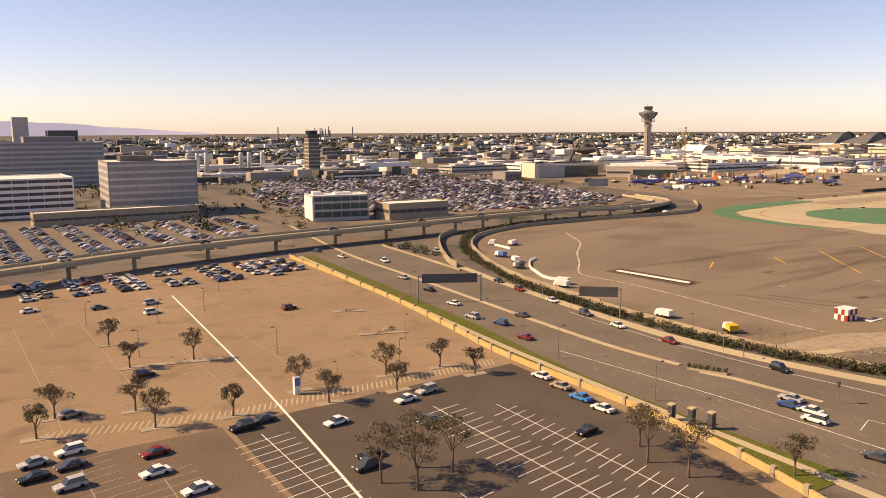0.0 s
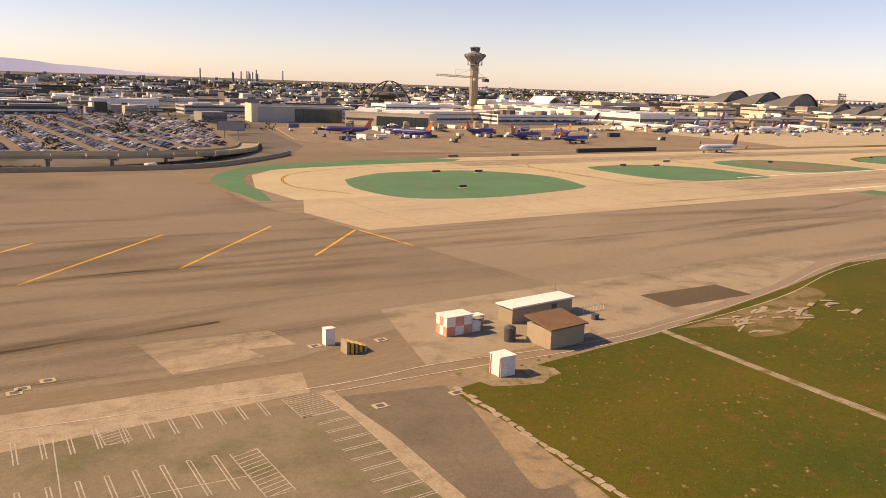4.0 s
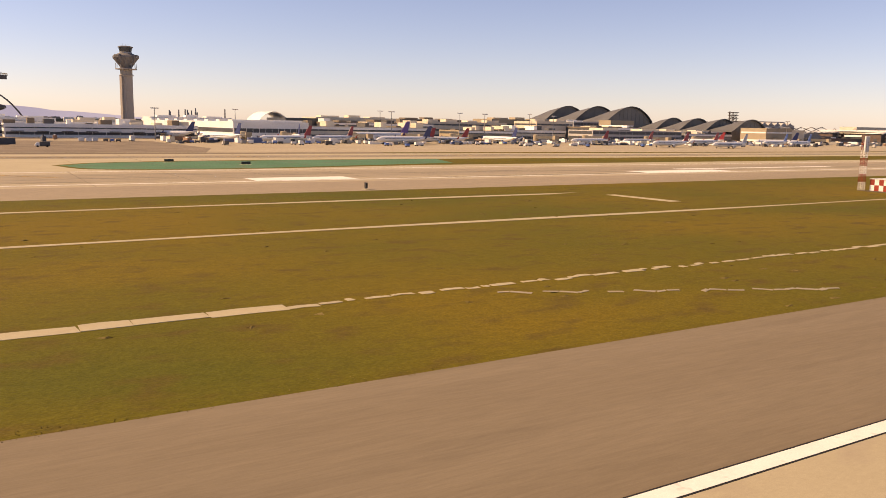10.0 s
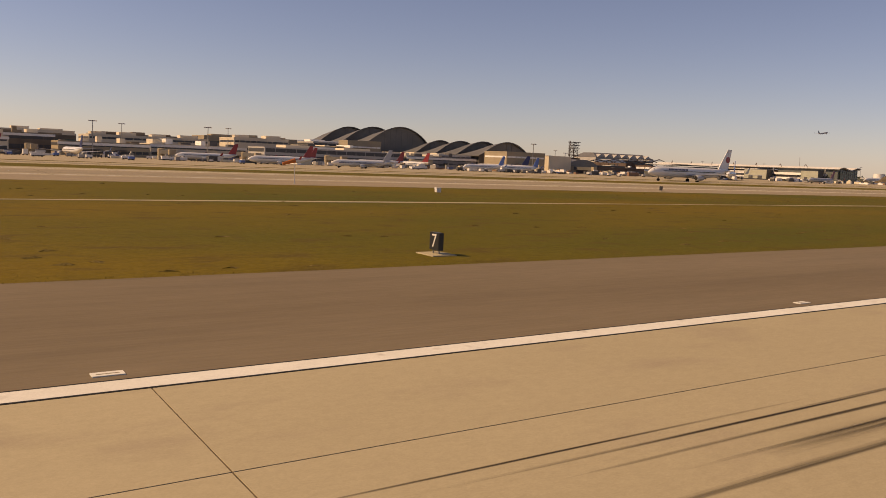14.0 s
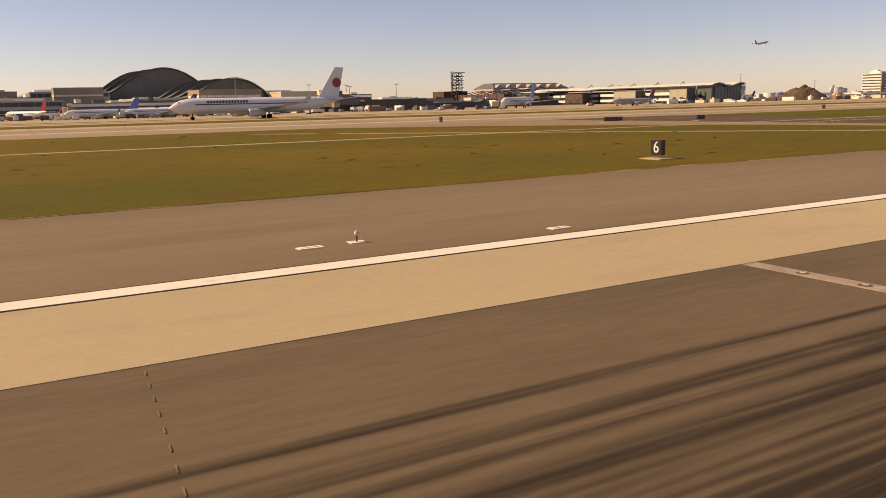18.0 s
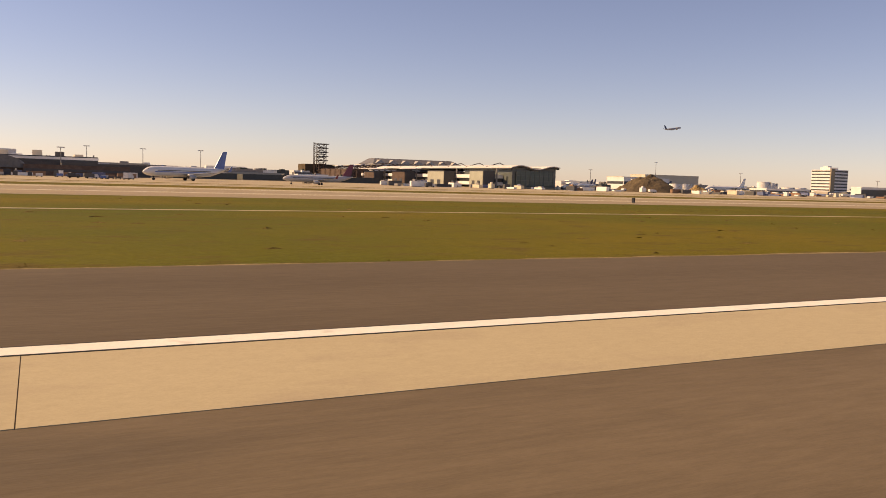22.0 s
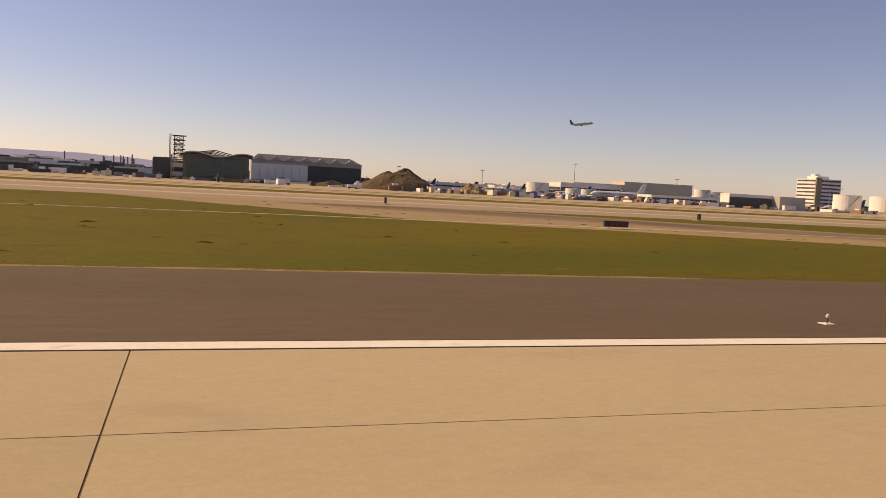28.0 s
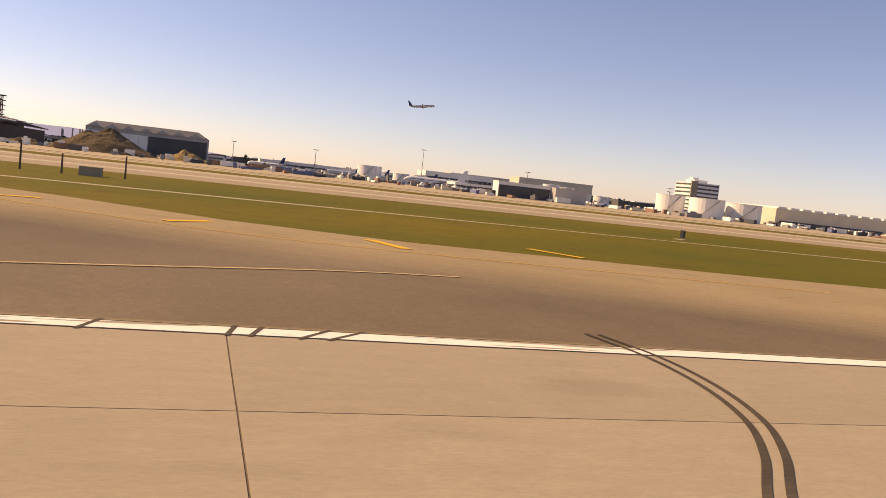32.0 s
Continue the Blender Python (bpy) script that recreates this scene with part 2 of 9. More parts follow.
def tube(bm, a, b, r0, r1=None, seg=6):
    a, b, r1 = Vector(a), Vector(b), r0 if r1 is None else r1
    d = (b - a).normalized()
    u = d.cross(Vector((0, 0, 1)) if abs(d.z) < 0.9 else Vector((1, 0, 0))).normalized()
    w = d.cross(u)
    ring = lambda c, r: [bm.verts.new(c + (u * math.cos(k * math.tau / seg) + w * math.sin(k * math.tau / seg)) * r) for k in range(seg)]
    p, q = ring(a, r0), ring(b, max(r1, 1e-3))
    for k in range(seg):
        bm.faces.new((p[k], q[k], q[(k + 1) % seg], p[(k + 1) % seg]))
    bm.faces.new(p), bm.faces.new(q[::-1])
    return bm


def lathe(bm, prof, seg=24, centre=(0, 0)):
    rings = []
    for r, z in prof:
        rings.append([bm.verts.new((centre[0] + r * math.cos(k * math.tau / seg), centre[1] + r * math.sin(k * math.tau / seg), z)) for k in range(seg)])
    for p, q in zip(rings, rings[1:]):
        for k in range(seg):
            bm.faces.new((p[k], p[(k + 1) % seg], q[(k + 1) % seg], q[k]))
    bm.faces.new(rings[0][::-1]), bm.faces.new(rings[-1])
    return bm


def loft(bm, sections):
    """A closed skin over rings of equal count."""
    rings = [[bm.verts.new(p) for p in s] for s in sections]
    n = len(rings[0])
    for p, q in zip(rings, rings[1:]):
        for k in range(n):
            bm.faces.new((p[k], p[(k + 1) % n], q[(k + 1) % n], q[k]))
    bm.faces.new(rings[0][::-1]), bm.faces.new(rings[-1])
    return bm


def mesh(bm, name, material, smooth=False):
    bmesh.ops.recalc_face_normals(bm, faces=bm.faces)
    me = bpy.data.meshes.new(name)
    bm.to_mesh(me)
    bm.free()
    for m in material if isinstance(material, (list, tuple)) else [material]:
        me.materials.append(m)
    if smooth:
        me.shade_smooth()
    return me


def part(name, bm, material, parent, label="", smooth=False):
    ob = new(name, bm if isinstance(bm, bpy.types.Mesh) else mesh(bm, name, material, smooth))
    ob.parent = parent
    return tagged(ob, label)


def thing(name, label, category, group="", m=None, kind=""):
    ob = new(name)
    ob.empty_display_size = 0.5
    if m is not None:
        ob.matrix_basis = m
    return tagged(ob, label, category, group, kind)


def solid(name, bm, material, label, category, group="", kind="", smooth=False):
    return tagged(new(name, mesh(bm, name, material, smooth)), label, category, group, kind)


def sheet(name, poly, z, material, label, category="pavement", kind="structure", depth=0.06):
    return solid(name, prism(bmesh.new(), poly, z - depth, z), material, label, category, kind=kind)


def rect(x0, x1, y0, y1):
    return [(x0, y0), (x1, y0), (x1, y1), (x0, y1)]


def ribbon(bm, pts, width, z, thick=0.006):
    """A painted band along a bent line."""
    P = [Vector(p) for p in pts]
    side = []
    for i, p in enumerate(P):
        d = (P[min(i + 1, len(P) - 1)] - P[max(i - 1, 0)]).normalized()
        side.append(Vector((-d.y, d.x)) * width / 2)
    up = [[bm.verts.new((*(p + s * k), z)) for p, s in zip(P, side)] for k in (1, -1)]
    for i in range(len(P) - 1):
        bm.faces.new((up[1][i], up[1][i + 1], up[0][i + 1], up[0][i]))
    return bm


def bend(pts, n=6):
    """A smooth line through the points."""
    P = [Vector(p) for p in pts]
    P = [2 * P[0] - P[1]] + P + [2 * P[-1] - P[-2]]
    out = []
    for i in range(1, len(P) - 2):
        for k in range(n):
            t = k / n
            a, b, c, d = P[i - 1:i + 3]
            out.append(0.5 * ((2 * b) + (c - a) * t + (2 * a - 5 * b + 4 * c - d) * t * t + (3 * b - a - 3 * c + d) * t ** 3))
    return [tuple(p) for p in out + [P[-2]]]

# ---- ground, runways, taxiways ----
bm = bmesh.new()
box(bm, -5000, 7500, -700, 9900, -2.0, 0.0)
solid("ground", bm, M_CITY, "flat grey-brown city ground reaching to the horizon", "ground", kind="structure")

FENCE = [(-178, 384), (-200, 362), (-232, 338), (-259, 333), (-305, 337), (-353, 339), (-399, 326), (-429, 300), (-450, 262), (-463, 228), (-470, 192), (-473, 160), (-474, 125), (-471, 102), (-466, 81), (-453, 55), (-440, 20), (-430, -40)]
sheet("apron", [(2900, -60), (2900, 660), (-60, 700), (-120, 560), (-150, 430)] + FENCE + [(-420, -60)], 0.03, M_APRON, "weathered brown asphalt apron and taxi area", "pavement")

GRASS_Z = 0.05
grass_label = "mown yellow-green airfield grass"
sheet("grass_1", [(-286, 80), (-273, 82), (-243, 84.5), (-236, 86), (-195, 93.5), (-158, 102), (-146, 101), (-127, 97), (-118, 92), (-94, 76), (-76, 66), (-61, 63), (-72, 52), (-83, 43), (-90, 35), (-105, 15), (-120, -40), (-290, -40), (-289, 49)], GRASS_Z, M_GRASS2, grass_label, "grass")
sheet("grass_2", [(43, 41.5), (60, 40.6), (774, 40.4), (806, 40.2), (811, 44), (817, 53), (821.5, 67), (818, 90), (811, 106), (795, 132), (768, 157), (100, 157), (61, 155), (41, 150), (44, 139), (42.5, 100), (42, 62)], GRASS_Z, M_GRASS, grass_label, "grass")
sheet("grass_3", [(894, 40.2), (1330, 40.6), (1364, 40), (1390, 42.5), (1408, 43.5), (1412, 47), (1410, 53), (1401, 58), (1388, 72), (1374, 82), (1349, 93), (1327, 99), (1300, 130), (1280, 157), (880, 157), (869, 150), (863, 110), (861.5, 75), (862.5, 55), (867, 46), (878, 41.5)], GRASS_Z, M_GRASS3, grass_label, "grass")
sheet("grass_4", [(1445, 95), (1462, 84), (1476, 75), (1489, 64), (1502, 58), (1530, 54), (1600, 49), (1680, 41), (2600, 41), (2600, 157), (1345, 157), (1390, 128)], GRASS_Z, M_GRASS3, grass_label, "grass")

# second runway and its taxiways
M_FARCONC = surf("far_concrete", (0.370, 0.305, 0.204), (0.420, 0.350, 0.235), 0.05, stretch=(0.2, 1, 1), stain=(0.2, 0.55, 0.8, (0.310, 0.256, 0.174)))
sheet("runway_far", [(-242, 183), (2700, 183), (2700, 238), (-236, 238), (-246, 215)], 0.065, M_FARCONC, "long weathered concrete second runway", "runway")
sheet("runway_far_middle", rect(-60, 2700, 197, 226), 0.075, surf("worn_runway", (0.310, 0.256, 0.174), (0.360, 0.295, 0.204), 0.05, stretch=(0.08, 1, 1), stain=(0.4, 0.5, 0.75, (0.200, 0.163, 0.117))), "darker rubber-stained middle of the second runway", "runway")
sheet("taxiway_far", [(-238, 238), (2700, 238), (2700, 350), (-100, 350), (-160, 346), (-205, 330), (-228, 305), (-240, 270)], 0.06, M_CONC, "pale concrete taxiway beside the second runway", "taxiway")
sheet("taxiway_far_strip", rect(-120, 2700, 312, 334), 0.066, M_CONC2, "grey concrete taxiway centre strip", "taxiway")
isle_polys = [
    [(-199, 282), (-185, 292), (-168, 299), (-133, 297), (-116, 283), (-108, 264), (-114, 240), (-121, 231), (-150, 224), (-178, 222), (-202, 231), (-207, 258)],
    [(-66, 281), (-58, 293), (-26, 294), (-6, 282), (3, 262), (2, 238), (-4, 230), (-30, 229), (-55, 234), (-66, 250)],
    [(29, 284), (40, 295), (72, 297), (95, 284), (104, 262), (104, 240), (96, 236), (60, 235), (38, 242), (28, 262)],
]
for p in isle_polys:
    sheet("green_island", bend(p + p[:1], 4)[:-1], 0.075, M_GREEN, "green-painted island between pale concrete taxiways", "island")
sheet("brown_island", [(44, 246), (46, 262), (52, 292), (74, 294), (90, 282), (92, 262), (88, 242), (64, 240)], 0.085, surf("brown_infield", (0.17, 0.145, 0.085), (0.20, 0.17, 0.11), 0.1, grain=0.3), "brown dry middle of a painted island", "island")
sheet("long_island", bend([(143, 270), (165, 286), (230, 294), (420, 294)], 5) + [(2600, 294), (2600, 252), (420, 252)] + bend([(260, 250), (190, 240), (152, 246), (143, 270)], 5)[:-1], 0.075, M_GRASS, "long grass strip between runway and taxiway", "grass")
sheet("painted_island_end", bend([(145, 268), (165, 283), (230, 291), (290, 291)], 5) + bend([(280, 262), (240, 253), (190, 243), (154, 248), (145, 268)], 5)[:-1], 0.085, M_GREEN, "green-painted end of the long grass island", "island")
sheet("green_crescent", bend([(-250, 240), (-246, 300), (-206, 342), (-125, 351), (-103, 341)], 5) + bend([(-112, 334), (-180, 328), (-219, 318), (-236, 293), (-241, 262), (-246, 240)], 5), 0.085, M_GREEN, "green-painted crescent at the taxiway end", "island")
sheet("green_strip", [(-14, 181), (1.5, 180), (2, 126), (2.5, 83), (-12.5, 81.5), (-13, 130)], 0.08, M_GREEN, "green-painted strip beside the entry taxiway", "island")
sheet("grass_far", rect(300, 2600, 352, 362), 0.07, M_GRASS, "thin far grass strip before the apron", "grass")
sheet("gate_apron", [(-120, 388), (-60, 372), (250, 364), (2600, 364), (2600, 640), (300, 640), (100, 560), (-100, 600), (-135, 480)], 0.05, M_FARCONC, "tan-grey concrete gate apron", "pavement")
sheet("gate_apron_east", [(-122, 390), (-60, 374), (215, 366), (232, 420), (230, 560), (100, 556), (-100, 596), (-134, 480)], 0.056, surf("brown_gate_asphalt", (0.21, 0.165, 0.112), (0.26, 0.205, 0.14), 0.03, stain=(0.06, 0.5, 0.7, (0.165, 0.13, 0.09))), "brown weathered asphalt before the eastern gates", "pavement")
sheet("shoulder_far", rect(100, 2700, 157, 183), 0.06, surf("far_shoulder", (0.290, 0.231, 0.157), (0.330, 0.266, 0.183), 0.04, stretch=(0.1, 1, 1)), "brown shoulder of the second runway", "pavement")

# near runway
RZ = 0.09
sheet("runway_1", rect(-4, 2700, -22.86, 22.95), 0.075, M_ASPHALT, "grooved dark asphalt runway with tyre marks", "runway")
sheet("shoulder_1", [(40, 22.95), (830, 22.95), (826, 50), (823, 90), (821, 70), (817, 53), (811, 44), (806, 40.2), (774, 40.4), (60, 40.6), (43, 41.5), (42, 62), (42.5, 100), (44, 139), (41, 150), (28, 152), (27.5, 60), (30, 41), (34, 33)], 0.06, M_SHOULDER, "tan-brown asphalt runway shoulder", "pavement")
sheet("shoulder_2", [(872, 22.95), (894, 22.95), (894, 40), (878, 41.5), (867, 46), (862.5, 55), (861.5, 75), (856, 80), (858, 50), (866, 36)], 0.062, M_CONC2, "grey asphalt fillet beside the exit taxiway", "pavement")
sheet("shoulder_3", rect(893, 1363.2, 22.95, 40.6), 0.0662, surf("dark_shoulder", (0.107, 0.082, 0.054), (0.137, 0.105, 0.070), 0.08, stretch=(0.2, 1, 1), gscale=5, grain=.07), "dark asphalt runway shoulder", "pavement")
sheet("shoulder_4", [(1363.5, 22.95), (2700, 22.95), (2700, 41), (1680, 41), (1600, 49), (1530, 54), (1502, 58), (1489, 64), (1476, 75), (1462, 84), (1445, 95), (1390, 128), (1340, 160), (1278, 160), (1300, 130), (1327, 99), (1349, 93), (1374, 82), (1388, 72), (1401, 58), (1410, 53), (1412, 47), (1408, 43.5), (1390, 42.5), (1363.5, 40)], 0.064, surf("tan_asphalt", (0.285, 0.219, 0.120), (0.325, 0.251, 0.144), 0.1, gscale=6, grain=.06, stain=(0.3, 0.55, 0.8, (0.235, 0.177, 0.096))), "grey-brown shoulder and diagonal exit taxiway", "taxiway")
OUT_L, OUT_R = [(1420, 23.1), (1431.5, 31), (1434.6, 44), (1432.2, 55.4), (1422, 71), (1374, 103), (1306, 149)], [(1344, 159), (1402, 119.4), (1442, 91.4), (1466, 67.4), (1495, 49), (1546, 23.1)]
IN_L, IN_R = [(1424, 23.2), (1434, 32), (1437, 44), (1434.5, 56), (1424, 72), (1376, 104), (1308, 150)], [(1342, 158), (1400, 118), (1440, 90), (1464, 66), (1492, 48), (1540, 23.2)]
TAN, WORN = ((0.285, 0.219, 0.12), (0.325, 0.25, 0.144)), ((0.128, 0.099, 0.065), (0.205, 0.16, 0.106))
for k in range(9):
    f = -.6 + k * .55
    mix = lambda P, Q: [tuple(Vector(a).lerp(Vector(b), f) + Vector((noise.noise((a[0] * .3, k, 0)), 0)) * 1.2) for a, b in zip(P, Q)]
    u = (k + 1) / 9
    tone = [tuple(p + (q - p) * u for p, q in zip(TAN[i], WORN[i])) for i in (0, 1)]
    ring = bend(mix(OUT_L, IN_L), 6) + bend(mix(OUT_R, IN_R), 6)
    sheet("exit_lane", [(x, max(y, 23.1)) for x, y in ring], .0655 + .0006 * k, surf("exit_asphalt", *tone, 0.045, gscale=8, grain=0.1), "dark worn middle of the diagonal exit" if k == 8 else "worn edge of the dark exit lane", "taxiway")
sheet("exit_fillet", [(817, 53), (821.5, 67), (818, 90), (811, 106), (795, 132), (768, 157), (768, 161), (829, 161), (829, 66), (827, 50)], 0.063, surf("tan_fillet", (0.25, 0.195, 0.125), (0.29, 0.23, 0.15), 0.1, gscale=6, grain=.08, stain=(0.3, 0.55, 0.8, (0.2, 0.155, 0.105))), "pale tan fillet beside the exit taxiway", "pavement")
sheet("exit_taxiway", bend([(789, 23), (798, 26), (812, 32), (822, 41), (826, 50), (828, 66), (828, 90)], 4) + [(828, 160), (870, 160)] + bend([(860, 100), (857, 75), (858, 52), (866, 37), (880, 30), (900, 23)], 4), 0.072, M_DARK, "dark asphalt exit taxiway", "taxiway")
sheet("blast_pad", [(-61, 63), (-30, 66), (-16, 67), (-4, 69), (3, 75), (3, 23), (3, -60), (-120, -60), (-105, 15), (-83, 43)], 0.066, M_DARK, "dark asphalt pad before the runway", "pavement")
sheet("entry_taxiway", [(1, 183), (2.4, 126), (3, 83), (3.3, 40), (3.5, -20), (60, -20), (60, 25)] + bend([(47, 25), (41, 28), (34, 34.5), (30, 41), (28, 50), (27.5, 60)], 4) + [(27, 90), (27, 120), (26, 150), (30, 168), (44, 183)], 0.085, M_CONC, "pale concrete entry taxiway", "taxiway")
M_PATCHED = surf("patched_asphalt", (0.265, 0.202, 0.120), (0.305, 0.236, 0.144), 0.1, gscale=6, grain=.08, stain=(0.3, 0.55, 0.8, (0.210, 0.158, 0.096)))
sheet("entry_shoulder", [(42, 62), (42.5, 100), (44, 139), (41, 150), (28, 152), (27.5, 60), (30, 41), (34, 33), (44, 42), (43, 46)], .0645, M_PATCHED, "pale brown shoulder of the entry taxiway", "pavement")
sheet("taxiway_fillet", bend([(26, 150), (30, 168), (46, 180), (75, 183)], 4) + bend([(100, 170), (66, 162), (44, 152), (42, 128)], 4), 0.08, M_PATCHED, "brown asphalt fillet of the entry taxiway", "pavement")

# concrete strips in the grass
for name, y, w, x0, x1 in (("strip_1", 60.0, 1.9, 42, 205), ("strip_2", 100.3, 1.6, 44, 1700), ("strip_3", 136.5, 1.8, 46, 235)):
    if name == "strip_1":
        th = thing("concrete_strip", "row of pale worn concrete slabs lying in grass", "path", kind="structure")
        rnd, x, n = random.Random(4), x0, 0
        while x < 252:
            old = x > 138
            l = rnd.uniform(.5, 2.6) if old else rnd.uniform(3.2, 7.5)
            w1, w2 = (w * rnd.uniform(.18, .5) if old else w * rnd.uniform(.85, 1.05) for _ in range(2))
            yy = y + rnd.uniform(-.25, .25) * (1.6 if old else .4)
            part("slab", prism(bmesh.new(), [(x, yy - w1 / 2), (x + l * .5, yy - w2 / 2 + rnd.uniform(-.15, .1)), (x + l, yy - w1 / 2 + rnd.uniform(-.1, .1)), (x + l + rnd.uniform(-.2, .05), yy + w2 / 2), (x + l * .4, yy + w1 / 2 + rnd.uniform(-.1, .15)), (x + .03, yy + w2 / 2)], 0.0, .085 + rnd.uniform(-.008, .01)), M_CONC, th)
            x += l + (rnd.choice((.05, .2, .5, .9)) if old else .02)
    else:
        sheet("concrete_" + name, bend([(x, y + 0.35 * math.sin(x * 0.05)) for x in range(x0, x1, 12)], 2) + bend([(x, y + w + 0.35 * math.sin(x * 0.043)) for x in range(x1, x0, -12)], 2), 0.085, M_CONC, "long pale concrete strip in the grass", "path")


def broken_path(name, pts, width, mat, label, seed, fill=.8):
    """A worn track of separate irregular slabs of different length and width."""
    rnd = random.Random(seed)
    th = thing(name, label, "path", kind="structure")
    for a, b in zip(pts, pts[1:]):
        if rnd.random() > fill:
            continue
        a, b = Vector(a), Vector(b)
        d = (b - a).normalized()
        n = Vector((-d.y, d.x))
        w0, w1 = width * rnd.uniform(.35, .75), width * rnd.uniform(.35, .75)
        e = rnd.uniform(0, .25)
        part("slab", prism(bmesh.new(), [tuple(a + n * w0 + d * e), tuple(a - n * w1), tuple((a + b) / 2 - n * w1 * rnd.uniform(.6, 1.2)), tuple(b - n * w0 - d * e), tuple(b + n * w1), tuple((a + b) / 2 + n * w0 * rnd.uniform(.6, 1.2))], .0, .085 + rnd.uniform(-.008, .008)), mat, th)


broken_path("worn_path", bend([(252, 59.8), (276, 59.7), (298, 61.2), (311, 65), (317.5, 71.5), (320, 80), (321.4, 91), (322.3, 104), (322.5, 111)], 5), 1.35, M_CONC2, "worn pale broken path in the grass", 5, .82)
broken_path("worn_path", [(338 + 4 * k, 60 + .4 * math.sin(k)) for k in range(6)], .9, M_CONC2, "short stretch of broken pale slabs in grass", 8, .7)
broken_path("worn_path", [(157 + 1.3 * k, 57.3 - .55 * k + .5 * math.sin(k * 2.3)) for k in range(24)], .5, M_CONC2, "ragged pale slabs showing through grass", 9, .55)
sheet("gravel_pad", [(308, 112), (322, 109.5), (340, 110.5), (349, 113), (346, 118), (330, 120), (309, 119)], 0.075, M_DIRT, "grey gravel pad round two equipment huts", "path")
sheet("side_path", [(237, 131), (239.5, 131), (241.5, 114), (238.5, 114)], 0.087, M_CONC, "short concrete path in the grass", "path")
broken_path("worn_path", bend([(405, 78), (403.6, 66), (403.2, 55), (404.5, 44)], 6), 1.9, M_CONC2, "ragged pale path with small posts", 14, .95)

broken_path("worn_path", bend([(817, 47), (806, 62), (796, 76), (773, 106), (748, 138)], 10), 2.0, M_CONC2, "pale worn path crossing the grass corner", 15, .95)

# runway slabs
slabs = thing("runway_slabs", "pale concrete runway slabs with thin dark joints", "runway", kind="structure")
GAP = 0.022


def slab(x0, x1, y0, y1, mat, z=RZ):
    bm = box(bmesh.new(), x0 + GAP, x1 - GAP, y0 + GAP, y1 - GAP, 0.02, z)
    part("slab", bm, mat, slabs)


joints = [46, 76, 106, 137, 167, 198, 228, 274.4, 312, 350, 386, 422.7, 467]
for a, b in zip(joints, joints[1:]):
    for y0, y1 in ((-22.9, 0), (0, 15.6), (15.6, 22.9)):
        slab(a, b, y0, y1, M_CONC)
GAP = 0.012
joints = [467, 496, 580, 664, 748, 816, 877.4, 907.2, 938, 969.2, 1000]
for a, b in zip(joints, joints[1:]):
    slab(a, b, 15.9, 22.9, M_CONC)
GAP = 0.02
joints = [1000, 1031.4, 1062.7, 1094.5, 1125, 1157, 1188, 1215, 1244, 1273, 1294.4, 1324, 1333]
for a, b in zip(joints, joints[1:]):
    for y0, y1 in ((-22.9, 0), (0, 14.95)):
        slab(a, b, y0, y1, M_CONC if b < 1333 else M_CONC2)
joints = [1000, 1031.4, 1062.7, 1125, 1157, 1215, 1273, 1294.4, 1324, 1333]
for a, b in zip(joints, joints[1:]):
    slab(a, b, 14.95, 22.9, M_CONC if b < 1333 else M_CONC2)
joints = [1461, 1470, 1488, 1506, 1524] + [1524 + 18.3 * k for k in range(1, 14)]
for a, b in zip(joints, joints[1:]):
    for y0, y1 in ((-22.9, 0), (0, 15.1), (15.1, 22.9)):
        slab(a, b, y0, y1, M_CONC2)

# ---- markings ----
MZ = 0.1


def paint(name, polys, mat, label, z=MZ, category="marking"):
    bm = bmesh.new()
    for p in polys:
        prism(bm, p, z - 0.008, z)
    return solid(name, bm, mat, label, category, kind="structure")


def line(name, lines, width, mat, label, z=MZ):
    bm = bmesh.new()
    for l in lines:
        ribbon(bm, l, width, z)
    return solid(name, bm, mat, label, "marking", kind="structure")


paint("runway_edge_outline", [rect(46, 2600, 21.83, 22.98)], M_BLACK, "thin black outline of the runway edge stripe", 0.097)
paint("runway_edge_stripe", [rect(46, 2600, 21.95, 22.86)], M_WHITE, "solid white runway edge stripe", 0.103)
for x0, x1, bars in ((152.4, 175.3, 3), (310.9, 356.6, 0), (457.2, 480, 2), (609.6, 632.5, 2), (762, 784.9, 1), (914.4, 937.3, 1)):
    ys = [(10.97 + 3.35 * k, 12.8 + 3.35 * k) for k in range(bars)] or [(10.97, 20.12)]
    for y0, y1 in ys:
        paint("runway_bar_outline", [rect(x0 - 0.11, x1 + 0.11, y0 - 0.11, y1 + 0.11)], M_BLACK, "black outline of a white runway bar", 0.097)
        paint("runway_bar", [rect(x0, x1, y0, y1)] if bars != 0 else [rect(310.9, 350.3, 10.97, 15.22), rect(350.36, 356.6, 10.97, 15.22), rect(310.9, 350.3, 15.27, 20.12), rect(350.36, 356.6, 15.27, 20.12)], M_WHITE, "white painted runway landing bar", 0.103)
# second runway
paint("far_runway_stripes", [rect(-20, 2600, 189, 190.2), rect(-20, 2600, 234.5, 235.6)], M_WHITE, "white edge stripes of the second runway", 0.09)
paint("far_runway_bars", [rect(180, 207, 191, 201), rect(310, 352, 191, 201), rect(340, 430, 205, 209)] + [rect(62 + 6 * k, 64 + 6 * k, 196, 206) for k in range(1)] + [rect(88, 112, 197 + 6 * k, 199.5 + 6 * k) for k in range(3)], M_WHITE, "white landing bars of the second runway", 0.09)

